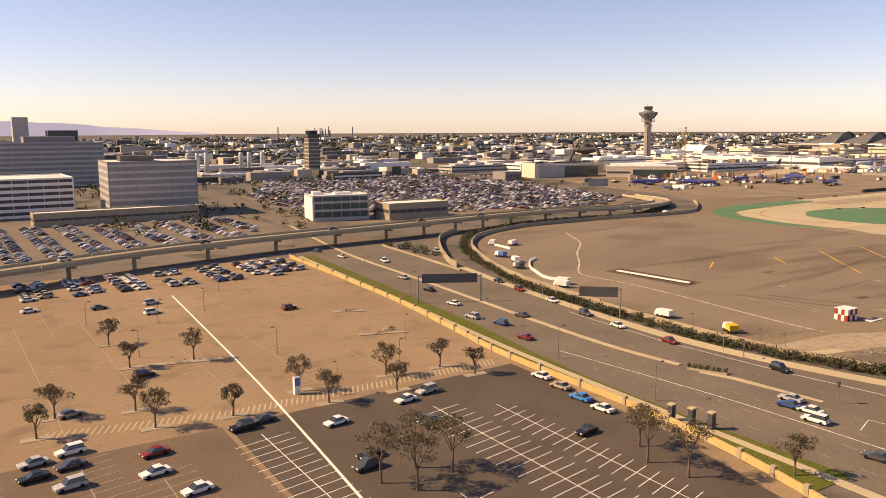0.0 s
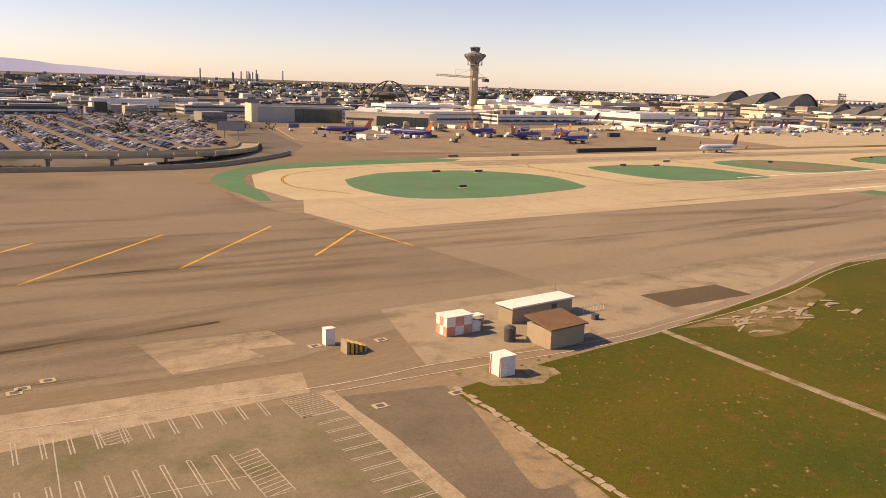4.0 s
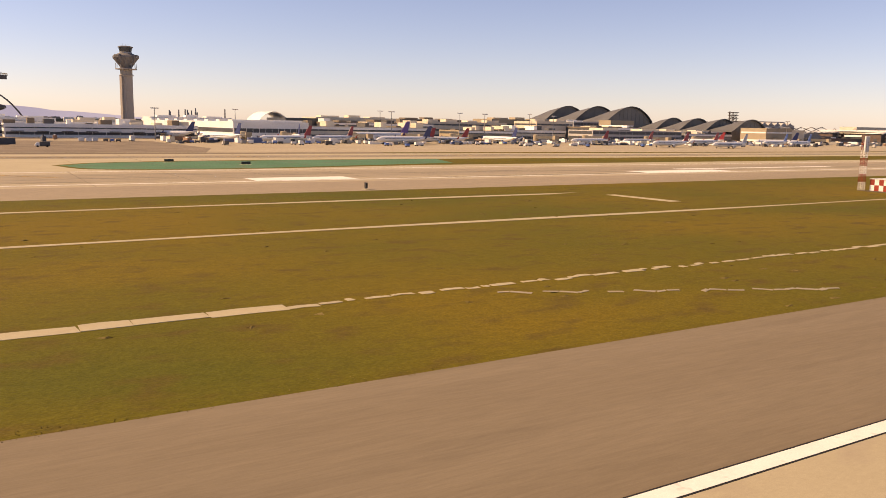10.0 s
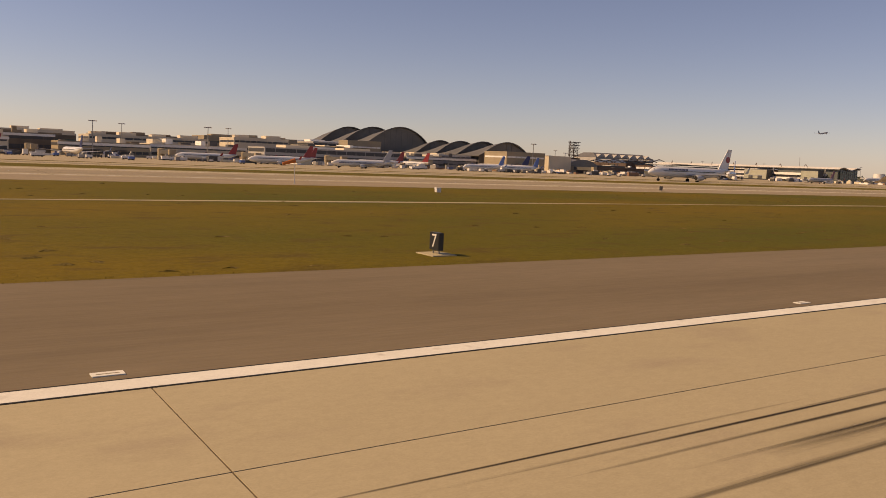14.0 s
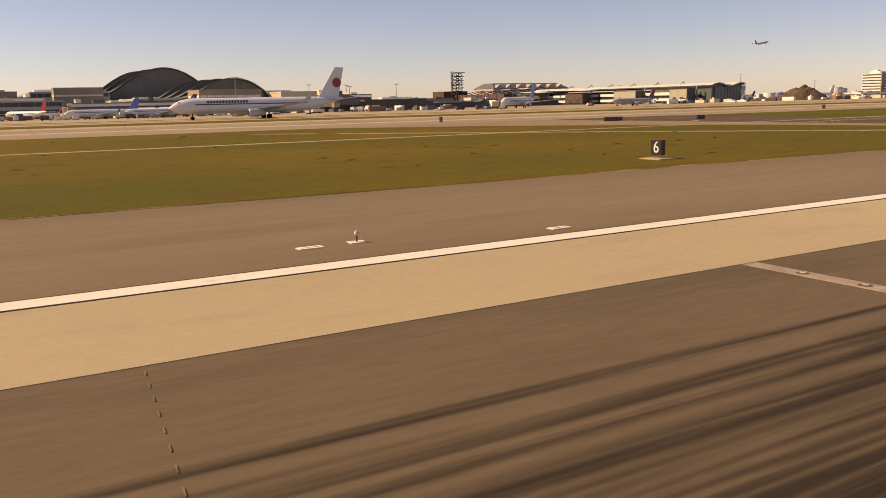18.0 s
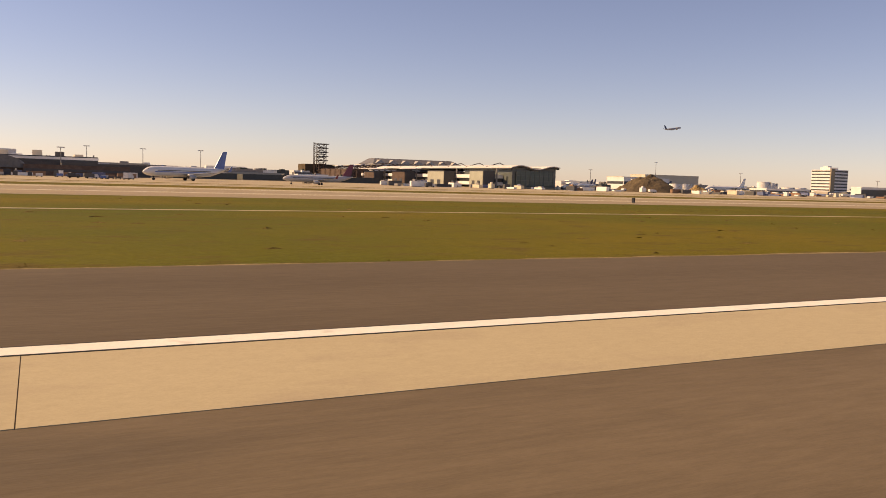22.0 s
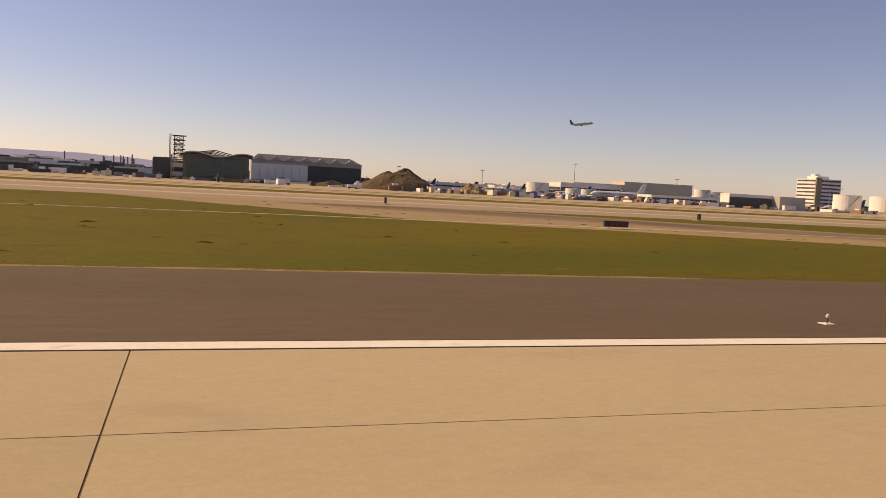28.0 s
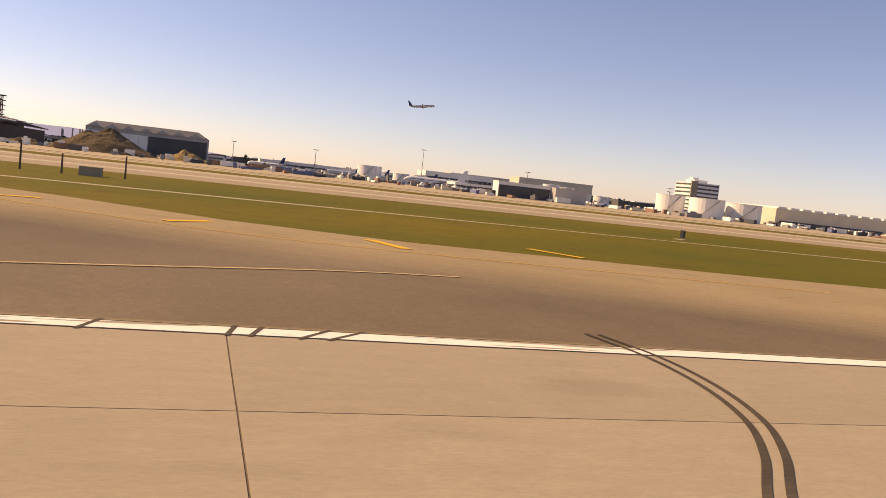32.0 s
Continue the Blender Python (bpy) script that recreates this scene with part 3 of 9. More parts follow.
# entry taxiway
line("entry_centreline", [[(11.3, 180), (13.5, 126), (14.5, 84)], [(14.5, 81), (15.5, 62), (16.4, 42), (17.5, 30), (20, 22)]], 0.3, M_YELLOW, "thin yellow taxiway centreline")
line("entry_lead_line", [bend([(14.6, 78), (16.2, 44), (19, 32), (26, 20), (38, 10)], 6)], 0.3, M_YELLOW, "yellow lead-on line curving to the runway")
line("entry_edge_lines", [bend([(26.4, 160), (27, 118), (27, 82), (27.3, 64), (28, 52), (30, 41.4), (34, 34.5), (41, 28.2), (48, 25), (60, 24)], 6), bend([(26.9, 160), (27.5, 118), (27.5, 82), (27.8, 64), (28.5, 52), (30.5, 41.7), (34.4, 34.9), (41.3, 28.7), (48.2, 25.5), (60, 24.5)], 6), [(2.4, 126), (3.2, 83), (3.6, 40), (4, 20)], [(2.9, 126), (3.7, 83), (4.1, 40), (4.5, 20)]], 0.16, M_YELLOW, "double yellow taxiway edge lines")
for y in (81.6, 133):
    lines = []
    for k in range(2):
        lines.append([(-12, y + 0.7 + 0.55 * k), (36, y + 0.7 + 0.55 * k)])
    paint("hold_line_red", [rect(-12, 36, y - 0.5, y + 1.5)], M_DARK, "black band under the hold line", 0.097)
    line("hold_line", lines + [[(-12 + 2 * k, y + 0.2 - 0.4 * j), (-11 + 2 * k, y + 0.2 - 0.4 * j)] for k in range(24) for j in range(2)], 0.3, M_YELLOW, "solid and broken yellow hold line", 0.105)
ybars = [(28, 125.5, 34, 125.5), (28, 95.5, 35, 95.5), (28, 66, 36.5, 66.3), (28.5, 58, 36.8, 58.2), (28.7, 50.2, 36.6, 51), (30.3, 41.8, 38.4, 44.4), (34.2, 34, 39.8, 39.6), (40.6, 28.6, 44.6, 35.4), (53, 25, 55.5, 31)]
line("shoulder_bars", [[a[:2], a[2:]] for a in ybars], 1.0, M_YELLOW, "yellow diagonal shoulder bars", 0.095)
paint("dark_patch", [rect(28, 37, 72.2, 75.4), [(-10, 74.4), (-9, 76.2), (5, 75.8), (5.5, 73.8)], [(-9, 70.4), (-8, 71.6), (3, 70.6), (3, 69.4)]], M_DARK, "dark asphalt repair patches", 0.092)
paint("pad_slabs", [[(-22, 69), (-22, 71), (-16.5, 70), (-16.8, 68)], [(-7.5, 64.3), (-7, 66), (0, 65.6), (0, 64)], [(-6.5, 52.6), (-6.2, 53.6), (-3.8, 53.8), (-4.2, 52.4)], [(-3.2, 52.8), (-2.8, 54), (1.2, 53.7), (1, 52.5)], [(-5.3, 41.4), (-5, 42.6), (-3.5, 42.6), (-3.8, 41.2)], [(-2.4, 41.6), (-1.8, 43), (1.5, 42.4), (1.2, 41.2)]], M_CONC2, "pale concrete patches in the dark pad", 0.09)

# first exit
line("exit_edge_lines", [bend([(797, 25.6), (799, 26.2), (806, 29), (813, 33), (819.6, 40), (824, 48), (827, 56), (828, 70), (828.3, 90), (828.3, 150)], 5), bend([(797, 26.2), (799, 26.8), (806, 29.6), (812.6, 33.5), (819, 40.4), (823.4, 48.3), (826.3, 56.2), (827.4, 70), (827.7, 90), (827.7, 150)], 5), bend([(861, 90), (859.5, 66), (861, 50), (866, 41), (875, 34), (886, 28.2), (893, 25.4)], 5)], 0.17, M_YELLOW, "double yellow edge lines of the exit taxiway", 0.1)
line("exit_centreline", [[(843, 160), (843, 92), (844, 45)], bend([(844, 45), (843, 38), (838, 28), (828, 20), (800, 9)], 6), bend([(844, 45), (845.5, 37), (849, 28.5), (853, 22), (861, 14), (880, 5)], 6)], 0.32, M_YELLOW, "yellow exit centreline splitting two ways", 0.108)
line("exit_line_edging", [[(843, 160), (843, 92), (844, 45)], bend([(844, 45), (843, 38), (838, 28), (828, 20), (800, 9)], 6), bend([(844, 45), (845.5, 37), (849, 28.5), (853, 22), (861, 14), (880, 5)], 6)], 0.62, M_BLACK, "black edging of the exit line", 0.1045)
line("exit_bars", [[(782.95, 30.4), (782.85, 23.4)], [(795.3, 32), (798.6, 25.4)], [(804, 36.5), (811, 31.6)], [(813, 44), (820, 41)], [(878.3, 30.6), (883, 35.6)], [(868.2, 39.2), (873.2, 44)], [(893, 31.5), (893.6, 25.2)]], 1.3, M_YELLOW, "broad yellow shoulder bars", 0.1)
line("exit_hold", [[(828 + 2 * k, 91 + j), (829 + 2 * k, 91 + j)] for k in range(16) for j in (0, 0.8)], 0.35, M_WHITE, "broken hold line across the exit taxiway", 0.1)

# second exit
line("second_exit_edge", [[(1346, 23.9), (1364, 24.1), (1376, 25), (1381, 25.3)], bend([(1404, 27.6), (1410, 29), (1416, 31), (1422, 34.2), (1426, 38), (1428, 43), (1427.5, 50), (1424, 56), (1414, 66), (1396, 80), (1360, 100)], 5), [(1346, 24.5), (1364, 24.7), (1376, 25.6), (1381, 25.9)], bend([(1404, 28.2), (1409.8, 29.6), (1415.6, 31.6), (1421.3, 34.8), (1425.2, 38.4), (1427, 43), (1426.6, 49.6), (1423.2, 55.5), (1413.4, 65.3), (1395.4, 79.4), (1359.4, 99.4)], 5), bend([(1468, 69), (1486, 55), (1500, 50), (1530, 46)], 5)], 0.17, M_YELLOW, "double yellow edge lines of the diagonal exit", 0.1)
line("worn_edge_line", [[(1381 + 2.3 * k, 25.3 + .1 * k * (1 + k / 14) + d), (1381 + 2.3 * k + 1.2 + .5 * math.sin(7 * k + d), 25.4 + .1 * k * (1 + k / 14) + d)] for k in range(10) for d in (0, .6)], .12, surf("worn_paint", (0.42, 0.21, 0.08), (0.34, 0.21, 0.12), .8), "worn reddish remains of the edge line", .0690)
line("second_exit_bars", [[(1345.6, 31.2), (1345.8, 23.9)], [(1374.2, 32), (1375.6, 25)], [(1390.5, 34.1), (1391.4, 27)], [(1406, 35), (1409.4, 29)], [(1411.4, 36), (1419, 32)], [(1417, 40), (1424.4, 36.2)], [(1419, 43.2), (1427, 41)], [(1419.4, 47), (1427, 48.6)], [(1417.4, 51), (1426, 56.6)], [(1414, 56), (1419, 61)], [(1471.4, 68), (1475.4, 69.4)], [(1485, 58), (1488, 61)], [(1499, 57), (1500.6, 52)], [(1513.6, 62), (1516.4, 57.4)]], 0.95, M_YELLOW, "broad yellow shoulder bars", 0.1)
line("lead_off_line", [bend([(1380, 5.5), (1399, 11), (1412, 15), (1424, 18), (1437, 19.9), (1452, 24.2)], 5)], 0.3, M_YELLOW, "long yellow lead-off line", 0.108)
line("lead_off_line_worn", [bend([(1452, 24.2), (1466, 28.4), (1480, 32.4), (1493, 37.2), (1500, 38.6)], 5)], 0.22, surf("faded_yellow_paint", (0.58, 0.44, 0.22), (0.42, 0.32, 0.18), .6, gscale=14), "faded worn end of the lead-off line", 0.108)
for x, d in ((1484.3, .5), (1488.0, .3), (1488.6, .45), (1489.9, 1.1), (1490.7, 1.3), (1476.5, .4)):
    line("stripe_scuff", [[(x, 21.7), (x + d, 23.1)]], .16, M_RUBBER, "dark tyre scuff across the white stripe", .1068)
line("exit_holdbar", [[(1404 + 2 * k, 79 - k), (1405.2 + 2 * k, 78.4 - k)] for k in range(8)] + [[(1404 + 2 * k, 80.4 - k), (1405.2 + 2 * k, 79.8 - k)] for k in range(8)], 0.5, M_YELLOW, "yellow hold bars across the diagonal exit", 0.1)
for dx in (0, 0.5):
    line("tyre_mark", [bend([(1486 + dx, -2), (1493.6 + dx, 7), (1496.5 + dx, 10.9), (1498.1 + dx, 13), (1499.4 + dx, 15.3), (1500.3 + dx, 18.3), (1500.6 + dx, 21.6), (1500.2 + dx, 25)], 6)], 0.18, M_RUBBER, "curved black tyre mark", 0.1065)
rnd = random.Random(11)


def streak(bm, x, y, l, w, z, slope=0.0):
    """A long thin lens of rubber, pointed at both ends."""
    up = [(x + l * u, y + slope * l * u + w * .5 * math.sin(math.pi * u) ** .6) for u in (.0, .08, .25, .5, .75, .93, 1)]
    dn = [(x + l * u, y + slope * l * u - w * .5 * math.sin(math.pi * u) ** .6) for u in (.9, .7, .5, .3, .1)]
    bm.faces.new([bm.verts.new((a, b, z)) for a, b in up + dn])


M_SCUFF = surf("thin_rubber_film", (0.118, 0.095, 0.077), (0.15, 0.12, 0.097), 0.3, stretch=(0.1, 1, 1), gscale=4, grain=.08)
lenses = []
for lane in range(12):
    x = 470 + rnd.uniform(0, 30)
    while x < 930:
        y, l = 14.2 - 1.32 * lane + rnd.uniform(-.6, .6), rnd.uniform(14, 75)
        busy = (.5 if lane < 4 else .86) * (1 if x < 780 else .3)
        if rnd.random() < busy:
            lenses.append((x, y, min(l, 995 - x), rnd.choice((.25, .4, .7, 1.1, 1.5)) * rnd.uniform(.8, 1.2), rnd.uniform(-.008, .008)))
        x += l * rnd.uniform(.8, 1.2)
    if lane > 1:
        lenses.append((rnd.uniform(418, 440), 13.8 - 1.2 * lane, rnd.uniform(26, 46), rnd.uniform(.4, 1.0), rnd.uniform(-.003, .003)))


def soft_rubber(name, colour, strength):
    """A film of rubber that thins out towards its edges and ends."""
    m = bpy.data.materials.new(name)
    m.use_nodes = True
    nt = m.node_tree
    bsdf, out = nt.nodes["Principled BSDF"], nt.nodes["Material Output"]
    bsdf.inputs["Base Color"].default_value = (*colour, 1)
    bsdf.inputs["Roughness"].default_value, bsdf.inputs["Specular IOR Level"].default_value = .8, .15

    def calc(op, a, b):
        n = nt.nodes.new("ShaderNodeMath")
        n.operation = op
        nt.links.new(a, n.inputs[0])
        if isinstance(b, (int, float)):
            n.inputs[1].default_value = b
        else:
            nt.links.new(b, n.inputs[1])
        return n.outputs[0]

    sp = nt.nodes.new("ShaderNodeSeparateXYZ")
    nt.links.new(nt.nodes.new("ShaderNodeTexCoord").outputs["Generated"], sp.inputs[0])
    along = calc('POWER', calc('SINE', calc('MULTIPLY', sp.outputs[0], math.pi), 0), .7)
    across = calc('POWER', calc('SINE', calc('MULTIPLY', sp.outputs[1], math.pi), 0), 1.6)
    mp = nt.nodes.new("ShaderNodeMapping")
    mp.inputs["Scale"].default_value = (.06 / K, 3.6 / K, 1)
    nt.links.new(nt.nodes.new("ShaderNodeNewGeometry").outputs["Position"], mp.inputs[0])
    ns = nt.nodes.new("ShaderNodeTexNoise")
    ns.inputs["Scale"].default_value, ns.inputs["Detail"].default_value = 1.6, 4
    nt.links.new(mp.outputs[0], ns.inputs[0])
    mr = nt.nodes.new("ShaderNodeMapRange")
    mr.inputs[1].default_value, mr.inputs[2].default_value, mr.inputs[3].default_value, mr.inputs[4].default_value = .34, .66, .12 * strength, strength
    nt.links.new(ns.outputs[0], mr.inputs[0])
    mix, clear = nt.nodes.new("ShaderNodeMixShader"), nt.nodes.new("ShaderNodeBsdfTransparent")
    nt.links.new(calc('MULTIPLY', calc('MULTIPLY', along, across), mr.outputs[0]), mix.inputs[0])
    nt.links.new(clear.outputs[0], mix.inputs[1]), nt.links.new(bsdf.outputs[0], mix.inputs[2])
    nt.links.new(mix.outputs[0], out.inputs[0])
    return m


M_SOFT1, M_SOFT2 = soft_rubber("thin_soft_rubber", (.062, .048, .036), .62), soft_rubber("dense_soft_rubber", (.040, .031, .024), .9)
marks = thing("tyre_streaks", "long dark rubber streaks on the runway", "marking", kind="structure")
for name, mat, f, z in (("streak", M_SOFT1, 1.3, .0925), ("dark_streak", M_SOFT2, .6, .0945)):
    for k, (x, y, l, w, sl) in enumerate(lenses):
        w, z = w * f, z + .00002
        bm = bmesh.new()
        bm.faces.new([bm.verts.new(p) for p in ((x, y - w / 2, z), (x + l, y + sl * l - w / 2, z), (x + l, y + sl * l + w / 2, z), (x, y + w / 2, z))])
        part(name, bm, mat, marks)
for k, (x, y, l, w) in enumerate(((484, 15.98, 12, .3), (489, 14.4, 11, .35), (493, 13.3, 12, .5), (501, 12.9, 16, .6), (422, 13.6, 14, .09), (424, 13.1, 20, .12), (428, 12.4, 18, .16), (436, 13.2, 12, .08), (430, 11.6, 22, .2), (424, 10.6, 26, .25), (670, 13.1, 26, .5), (702, 11.1, 22, .35), (704, 10, 24, .45), (706, 8.6, 20, .5), (676, 10.4, 18, .45), (730, 9, 30, .4), (552, 12, 34, .6), (586, 10, 40, .5), (620, 13, 28, .35))):
    bm = bmesh.new()
    streak(bm, x, y, l * 1.2, w * 1.5, .0967 + .00001 * k)
    part("dark_streak", bm, M_SOFT2, marks)
for x, y, l, w in ((470, 5.5, 150, 8), (545, 3.5, 150, 9), (640, 5.6, 165, 9), (668, 2.2, 140, 7), (424, 4.6, 44, 7)):
    bm = bmesh.new()
    bm.faces.new([bm.verts.new(q) for q in ((x, y - w / 2, .0922), (x + l, y - w / 2, .0922), (x + l, y + w / 2, .0922), (x, y + w / 2, .0922))])
    part("broad_streak", bm, M_SOFT2, marks)
bm = bmesh.new()
for x, y, l, s in ((1062, 17.5, 16, -.02), (1098, 9, 22, .03), (1180, 12, 26, -.01), (1372, 19, 18, .01), (838, 19.6, 6, -.3), (1530, 17, 20, -.02)):
    streak(bm, x, y, l, .14, .0985, s)
solid("faint_skid_marks", bm, M_SCUFF, "few faint dark skid marks on concrete", "marking", kind="stuff")

# long taxi wear on the old apron and the far pavements
wear = thing("apron_wear", "long faint dark and pale wear streaks on the apron", "marking", kind="structure")
M_WEARD, M_WEARP = soft_rubber("dark_taxi_wear", (.10, .078, .054), .34), soft_rubber("pale_taxi_wear", (.34, .27, .18), .4)
rnd = random.Random(62)
for k in range(90):
    x, y, l = rnd.uniform(-440, -60), rnd.uniform(108, 236), rnd.uniform(30, 120)
    w, a = rnd.uniform(2.0, 11), rnd.gauss(.02, .06) if k % 3 else rnd.uniform(-.2, .15)
    if x + l > -15 or x < -455 + .25 * abs(y - 150):
        continue
    z = .0535 + .00003 * k
    me = bmesh.new()
    me.faces.new([me.verts.new((u * l, v * w, 0)) for u, v in ((0, -.5), (1, -.5), (1, .5), (0, .5))])
    part("wear_streak", me, M_WEARD if k % 4 else M_WEARP, wear).matrix_basis = pose(x, y, z, 0, 0, math.degrees(a))
for k in range(70):
    x, y, l = rnd.uniform(-200, 900), rnd.choice((rnd.uniform(186, 236), rnd.uniform(304, 344))), rnd.uniform(40, 160)
    me = bmesh.new()
    me.faces.new([me.verts.new((u * l, v * rnd.uniform(1.2, 5), 0)) for u, v in ((0, -.5), (1, -.5), (1, .5), (0, .5))])
    part("wear_streak", me, M_WEARD, wear).matrix_basis = pose(x, y, .0885 + .00003 * k, 0, 0, rnd.gauss(0, 1.2))
taxi = [[(-150, 323), (2600, 323)], bend([(-70, 212), (-86, 226), (-90, 250), (-90, 290), (-104, 318), (-140, 323)], 6), bend([(30, 212), (18, 228), (16, 250), (16, 290), (0, 318), (-40, 323)], 6), bend([(140, 212), (126, 228), (123, 250), (122, 290), (108, 318), (70, 323)], 6), bend([(-90, 250), (-92, 290), (-78, 316), (-40, 323)], 6), bend([(16, 250), (14, 290), (28, 316), (66, 323)], 6), bend([(-215, 246), (-226, 270), (-216, 300), (-190, 316), (-150, 323)], 6)]
line("far_taxi_line_edging", taxi, .9, M_DARK, "dark edging of the far taxiway centrelines", .0915)
line("far_taxi_lines", taxi, .32, M_YELLOW, "yellow far taxiway centrelines", .0945)
line("far_slab_joints", [[(x, 184), (x + .6, 237)] for x in range(-225, 760, 23)] + [[(x, 239), (x + .6, 349)] for x in range(-195, 760, 23)], .12, M_DARK, "thin dark joints of the far pavements", .0865)

sheet("pale_patch", [(47.6, 45.5), (57.5, 42.6), (62.3, 40.3), (63, 31), (66, 24.8), (50, 24.9), (46.5, 33), (44, 42)], .068, M_PATCHED, "pale patched corner of the shoulder", "pavement")
for dx in (0, .55):
    line("tyre_mark", [bend([(57.6 + dx, 41.4), (59 + dx, 38.5), (60.2 + dx, 35.7), (60.2 + dx, 31.5), (58.5 + dx, 27)], 5)], .16, M_RUBBER, "curved dark tyre mark", .0745)
M_SANDY = surf("sandy_soil", (0.30, 0.215, 0.115), (0.24, 0.17, 0.09), 0.15, rough=1, grain=.3, gscale=1.5, bump=.4)
for ring in (bend([(1385, 53), (1391, 50.4), (1397, 49.6), (1402, 50), (1399, 52.4), (1392, 53.6)], 3), bend([(1396, 55.5), (1402, 55), (1409, 53.2), (1412.5, 54), (1408, 58), (1400, 60), (1395, 58.4)], 3), bend([(1403.5, 62.5), (1408, 60.6), (1413.5, 65), (1413, 73), (1408, 72.4), (1404, 67)], 3)):
    sheet("sandy_ground", ring, .0685, M_SANDY, "thin ragged patch of bare sandy ground", "ground")
broken_path("broken_slabs", [(1404 + 2.2 * k, 64 + 2.1 * k) for k in range(5)], 1.5, M_CONC2, "broken pale slabs in sandy ground", 12, .8)
line("survey_dashes", [[(708.7 - .06 * k, 15.6 - .7 * k), (708.68 - .06 * k, 15.35 - .7 * k)] for k in range(9)], .03, M_SHOULDER, "faint row of white survey dashes", .0915)
line("shoulder_cracks", [[(1363.5, 40.5), (1363.2, 36.8), (1362.9, 25)], [(1396.4, 38.6), (1398.4, 39.4), (1400.3, 39.9)], [(1401.4, 40.1), (1403.2, 40.5)], [(1405.2, 41.6), (1406.6, 42), (1408.2, 42.1)], [(1407.7, 34.9), (1410.9, 34.6), (1411.2, 32.4), (1412.2, 30.2)], [(1387.9, 38.2), (1386, 33), (1383.2, 26.2)]], .13, M_DARK, "dark cracks and patched seams in the shoulder", .0690)
line("oil_stain", [bend([(-374.1, 98.4), (-370.0, 100.8), (-367.1, 103.3), (-362.9, 107.0), (-359.3, 107.3)], 4)], 1.3, M_DARK, "dark irregular stain across the perimeter road", .118)
line("joint_seal", [[(907.35, 22.9), (906.95, 16), (906.5, 11), (906, 2)]], .2, M_DARK, "dark sealed transverse joint", .0985)
worn = thing("stripe_wear", "grey tyre wear across the white edge stripe", "marking", kind="structure")
rnd = random.Random(55)
for k in range(46):
    x, y = rnd.uniform(1416, 1500), rnd.uniform(22.0, 22.82)
    bm = bmesh.new()
    streak(bm, x, y, rnd.uniform(1.5, 7), rnd.uniform(.06, .3), .1034 + .00002 * k, rnd.uniform(-.02, .03))
    part("wear_mark", bm, M_CONC2 if k % 3 else M_SCUFF, worn)

# ---- boulevard, car parks, overpass ----
LOT = surf("lot_asphalt", (0.240, 0.172, 0.104), (0.290, 0.212, 0.131), 0.03, stain=(0.12, 0.52, 0.75, (0.180, 0.133, 0.087)))
sheet("car_park_1", [(-760, 62), (-536, 62), (-530, 93), (-528.5, 141), (-520, 207), (-514, 309), (-560, 316), (-640, 305), (-760, 270)], 0.03, LOT, "tan weathered asphalt car park", "car park")
sheet("car_park_dark", [(-597, 135), (-531, 138), (-533, 93), (-540, 62), (-599, 62)], 0.045, surf("dark_lot", (0.082, 0.067, 0.054), (0.105, 0.086, 0.069), 0.08), "dark resurfaced part of the car park", "car park")
sheet("car_park_left", [(-760, 135), (-598, 135), (-600, 62), (-760, 62)], 0.044, surf("mid_lot", (0.13, 0.097, 0.07), (0.16, 0.12, 0.085), 0.06), "brown car park surface", "car park")
sheet("car_park_2", [(-700, 330), (-500, 345), (-478, 420), (-470, 490), (-500, 525), (-740, 520)], 0.03, surf("lot_2", (0.160, 0.133, 0.100), (0.200, 0.167, 0.126), 0.04), "grey asphalt car park beyond the overpass", "car park")
sheet("car_park_3", [(-440, 400), (-250, 392), (-185, 430), (-135, 640), (-150, 740), (-360, 760), (-430, 620)], 0.03, surf("lot_3", (0.170, 0.138, 0.100), (0.200, 0.167, 0.122), 0.04), "large grey asphalt car park", "car park")
ROAD_L = [(-440, 800), (-452, 640), (-475, 420), (-508, 311), (-516, 220), (-523, 146), (-525.5, 98), (-528, 40), (-532, -60)]
ROAD_R = [(-470, -60), (-464, 30), (-471, 62), (-478, 85), (-483, 108), (-485, 132), (-483, 161), (-477, 210), (-470, 250), (-462, 300), (-452, 420), (-432, 640), (-420, 800)]
sheet("boulevard", bend(ROAD_L, 4) + bend(ROAD_R, 4), 0.05, M_ROAD, "wide grey-brown multi-lane boulevard", "road")
sheet("frontage_road", bend([(-378, 346), (-402, 340), (-424, 328), (-440, 308), (-452, 284), (-462, 256), (-470, 226), (-476, 192)], 4) + bend([(-484, 192), (-477, 228), (-469, 256), (-460, 286), (-448, 313), (-430, 335), (-402, 348), (-378, 352)], 4), 0.055, M_ROAD, "curved ramp road joining the boulevard", "road")
sheet("verge", bend([(-512.5, 309), (-518.5, 207), (-527.5, 141), (-528.8, 93), (-535, 62)], 3) + bend([(-524.5, 62), (-524.7, 98), (-523.5, 122), (-520.5, 146), (-517, 168), (-511.5, 220), (-504, 309)], 3), 0.10, surf("verge_grass", (0.11, 0.12, 0.02), (0.09, 0.10, 0.02), 0.2, grain=0.3, gscale=2, bump=0.5), "green grass verge beside the boulevard", "grass")
sheet("sidewalk", bend([(-471, 62), (-478, 85), (-483, 108), (-485, 132), (-483, 161), (-477, 210), (-470, 250)], 3) + bend([(-467, 250), (-474, 210), (-479.5, 161), (-481, 132), (-479, 108), (-474, 85), (-467.5, 62)], 3), 0.17, M_CONC, "pale concrete pavement beside the boulevard", "pavement", depth=0.2)
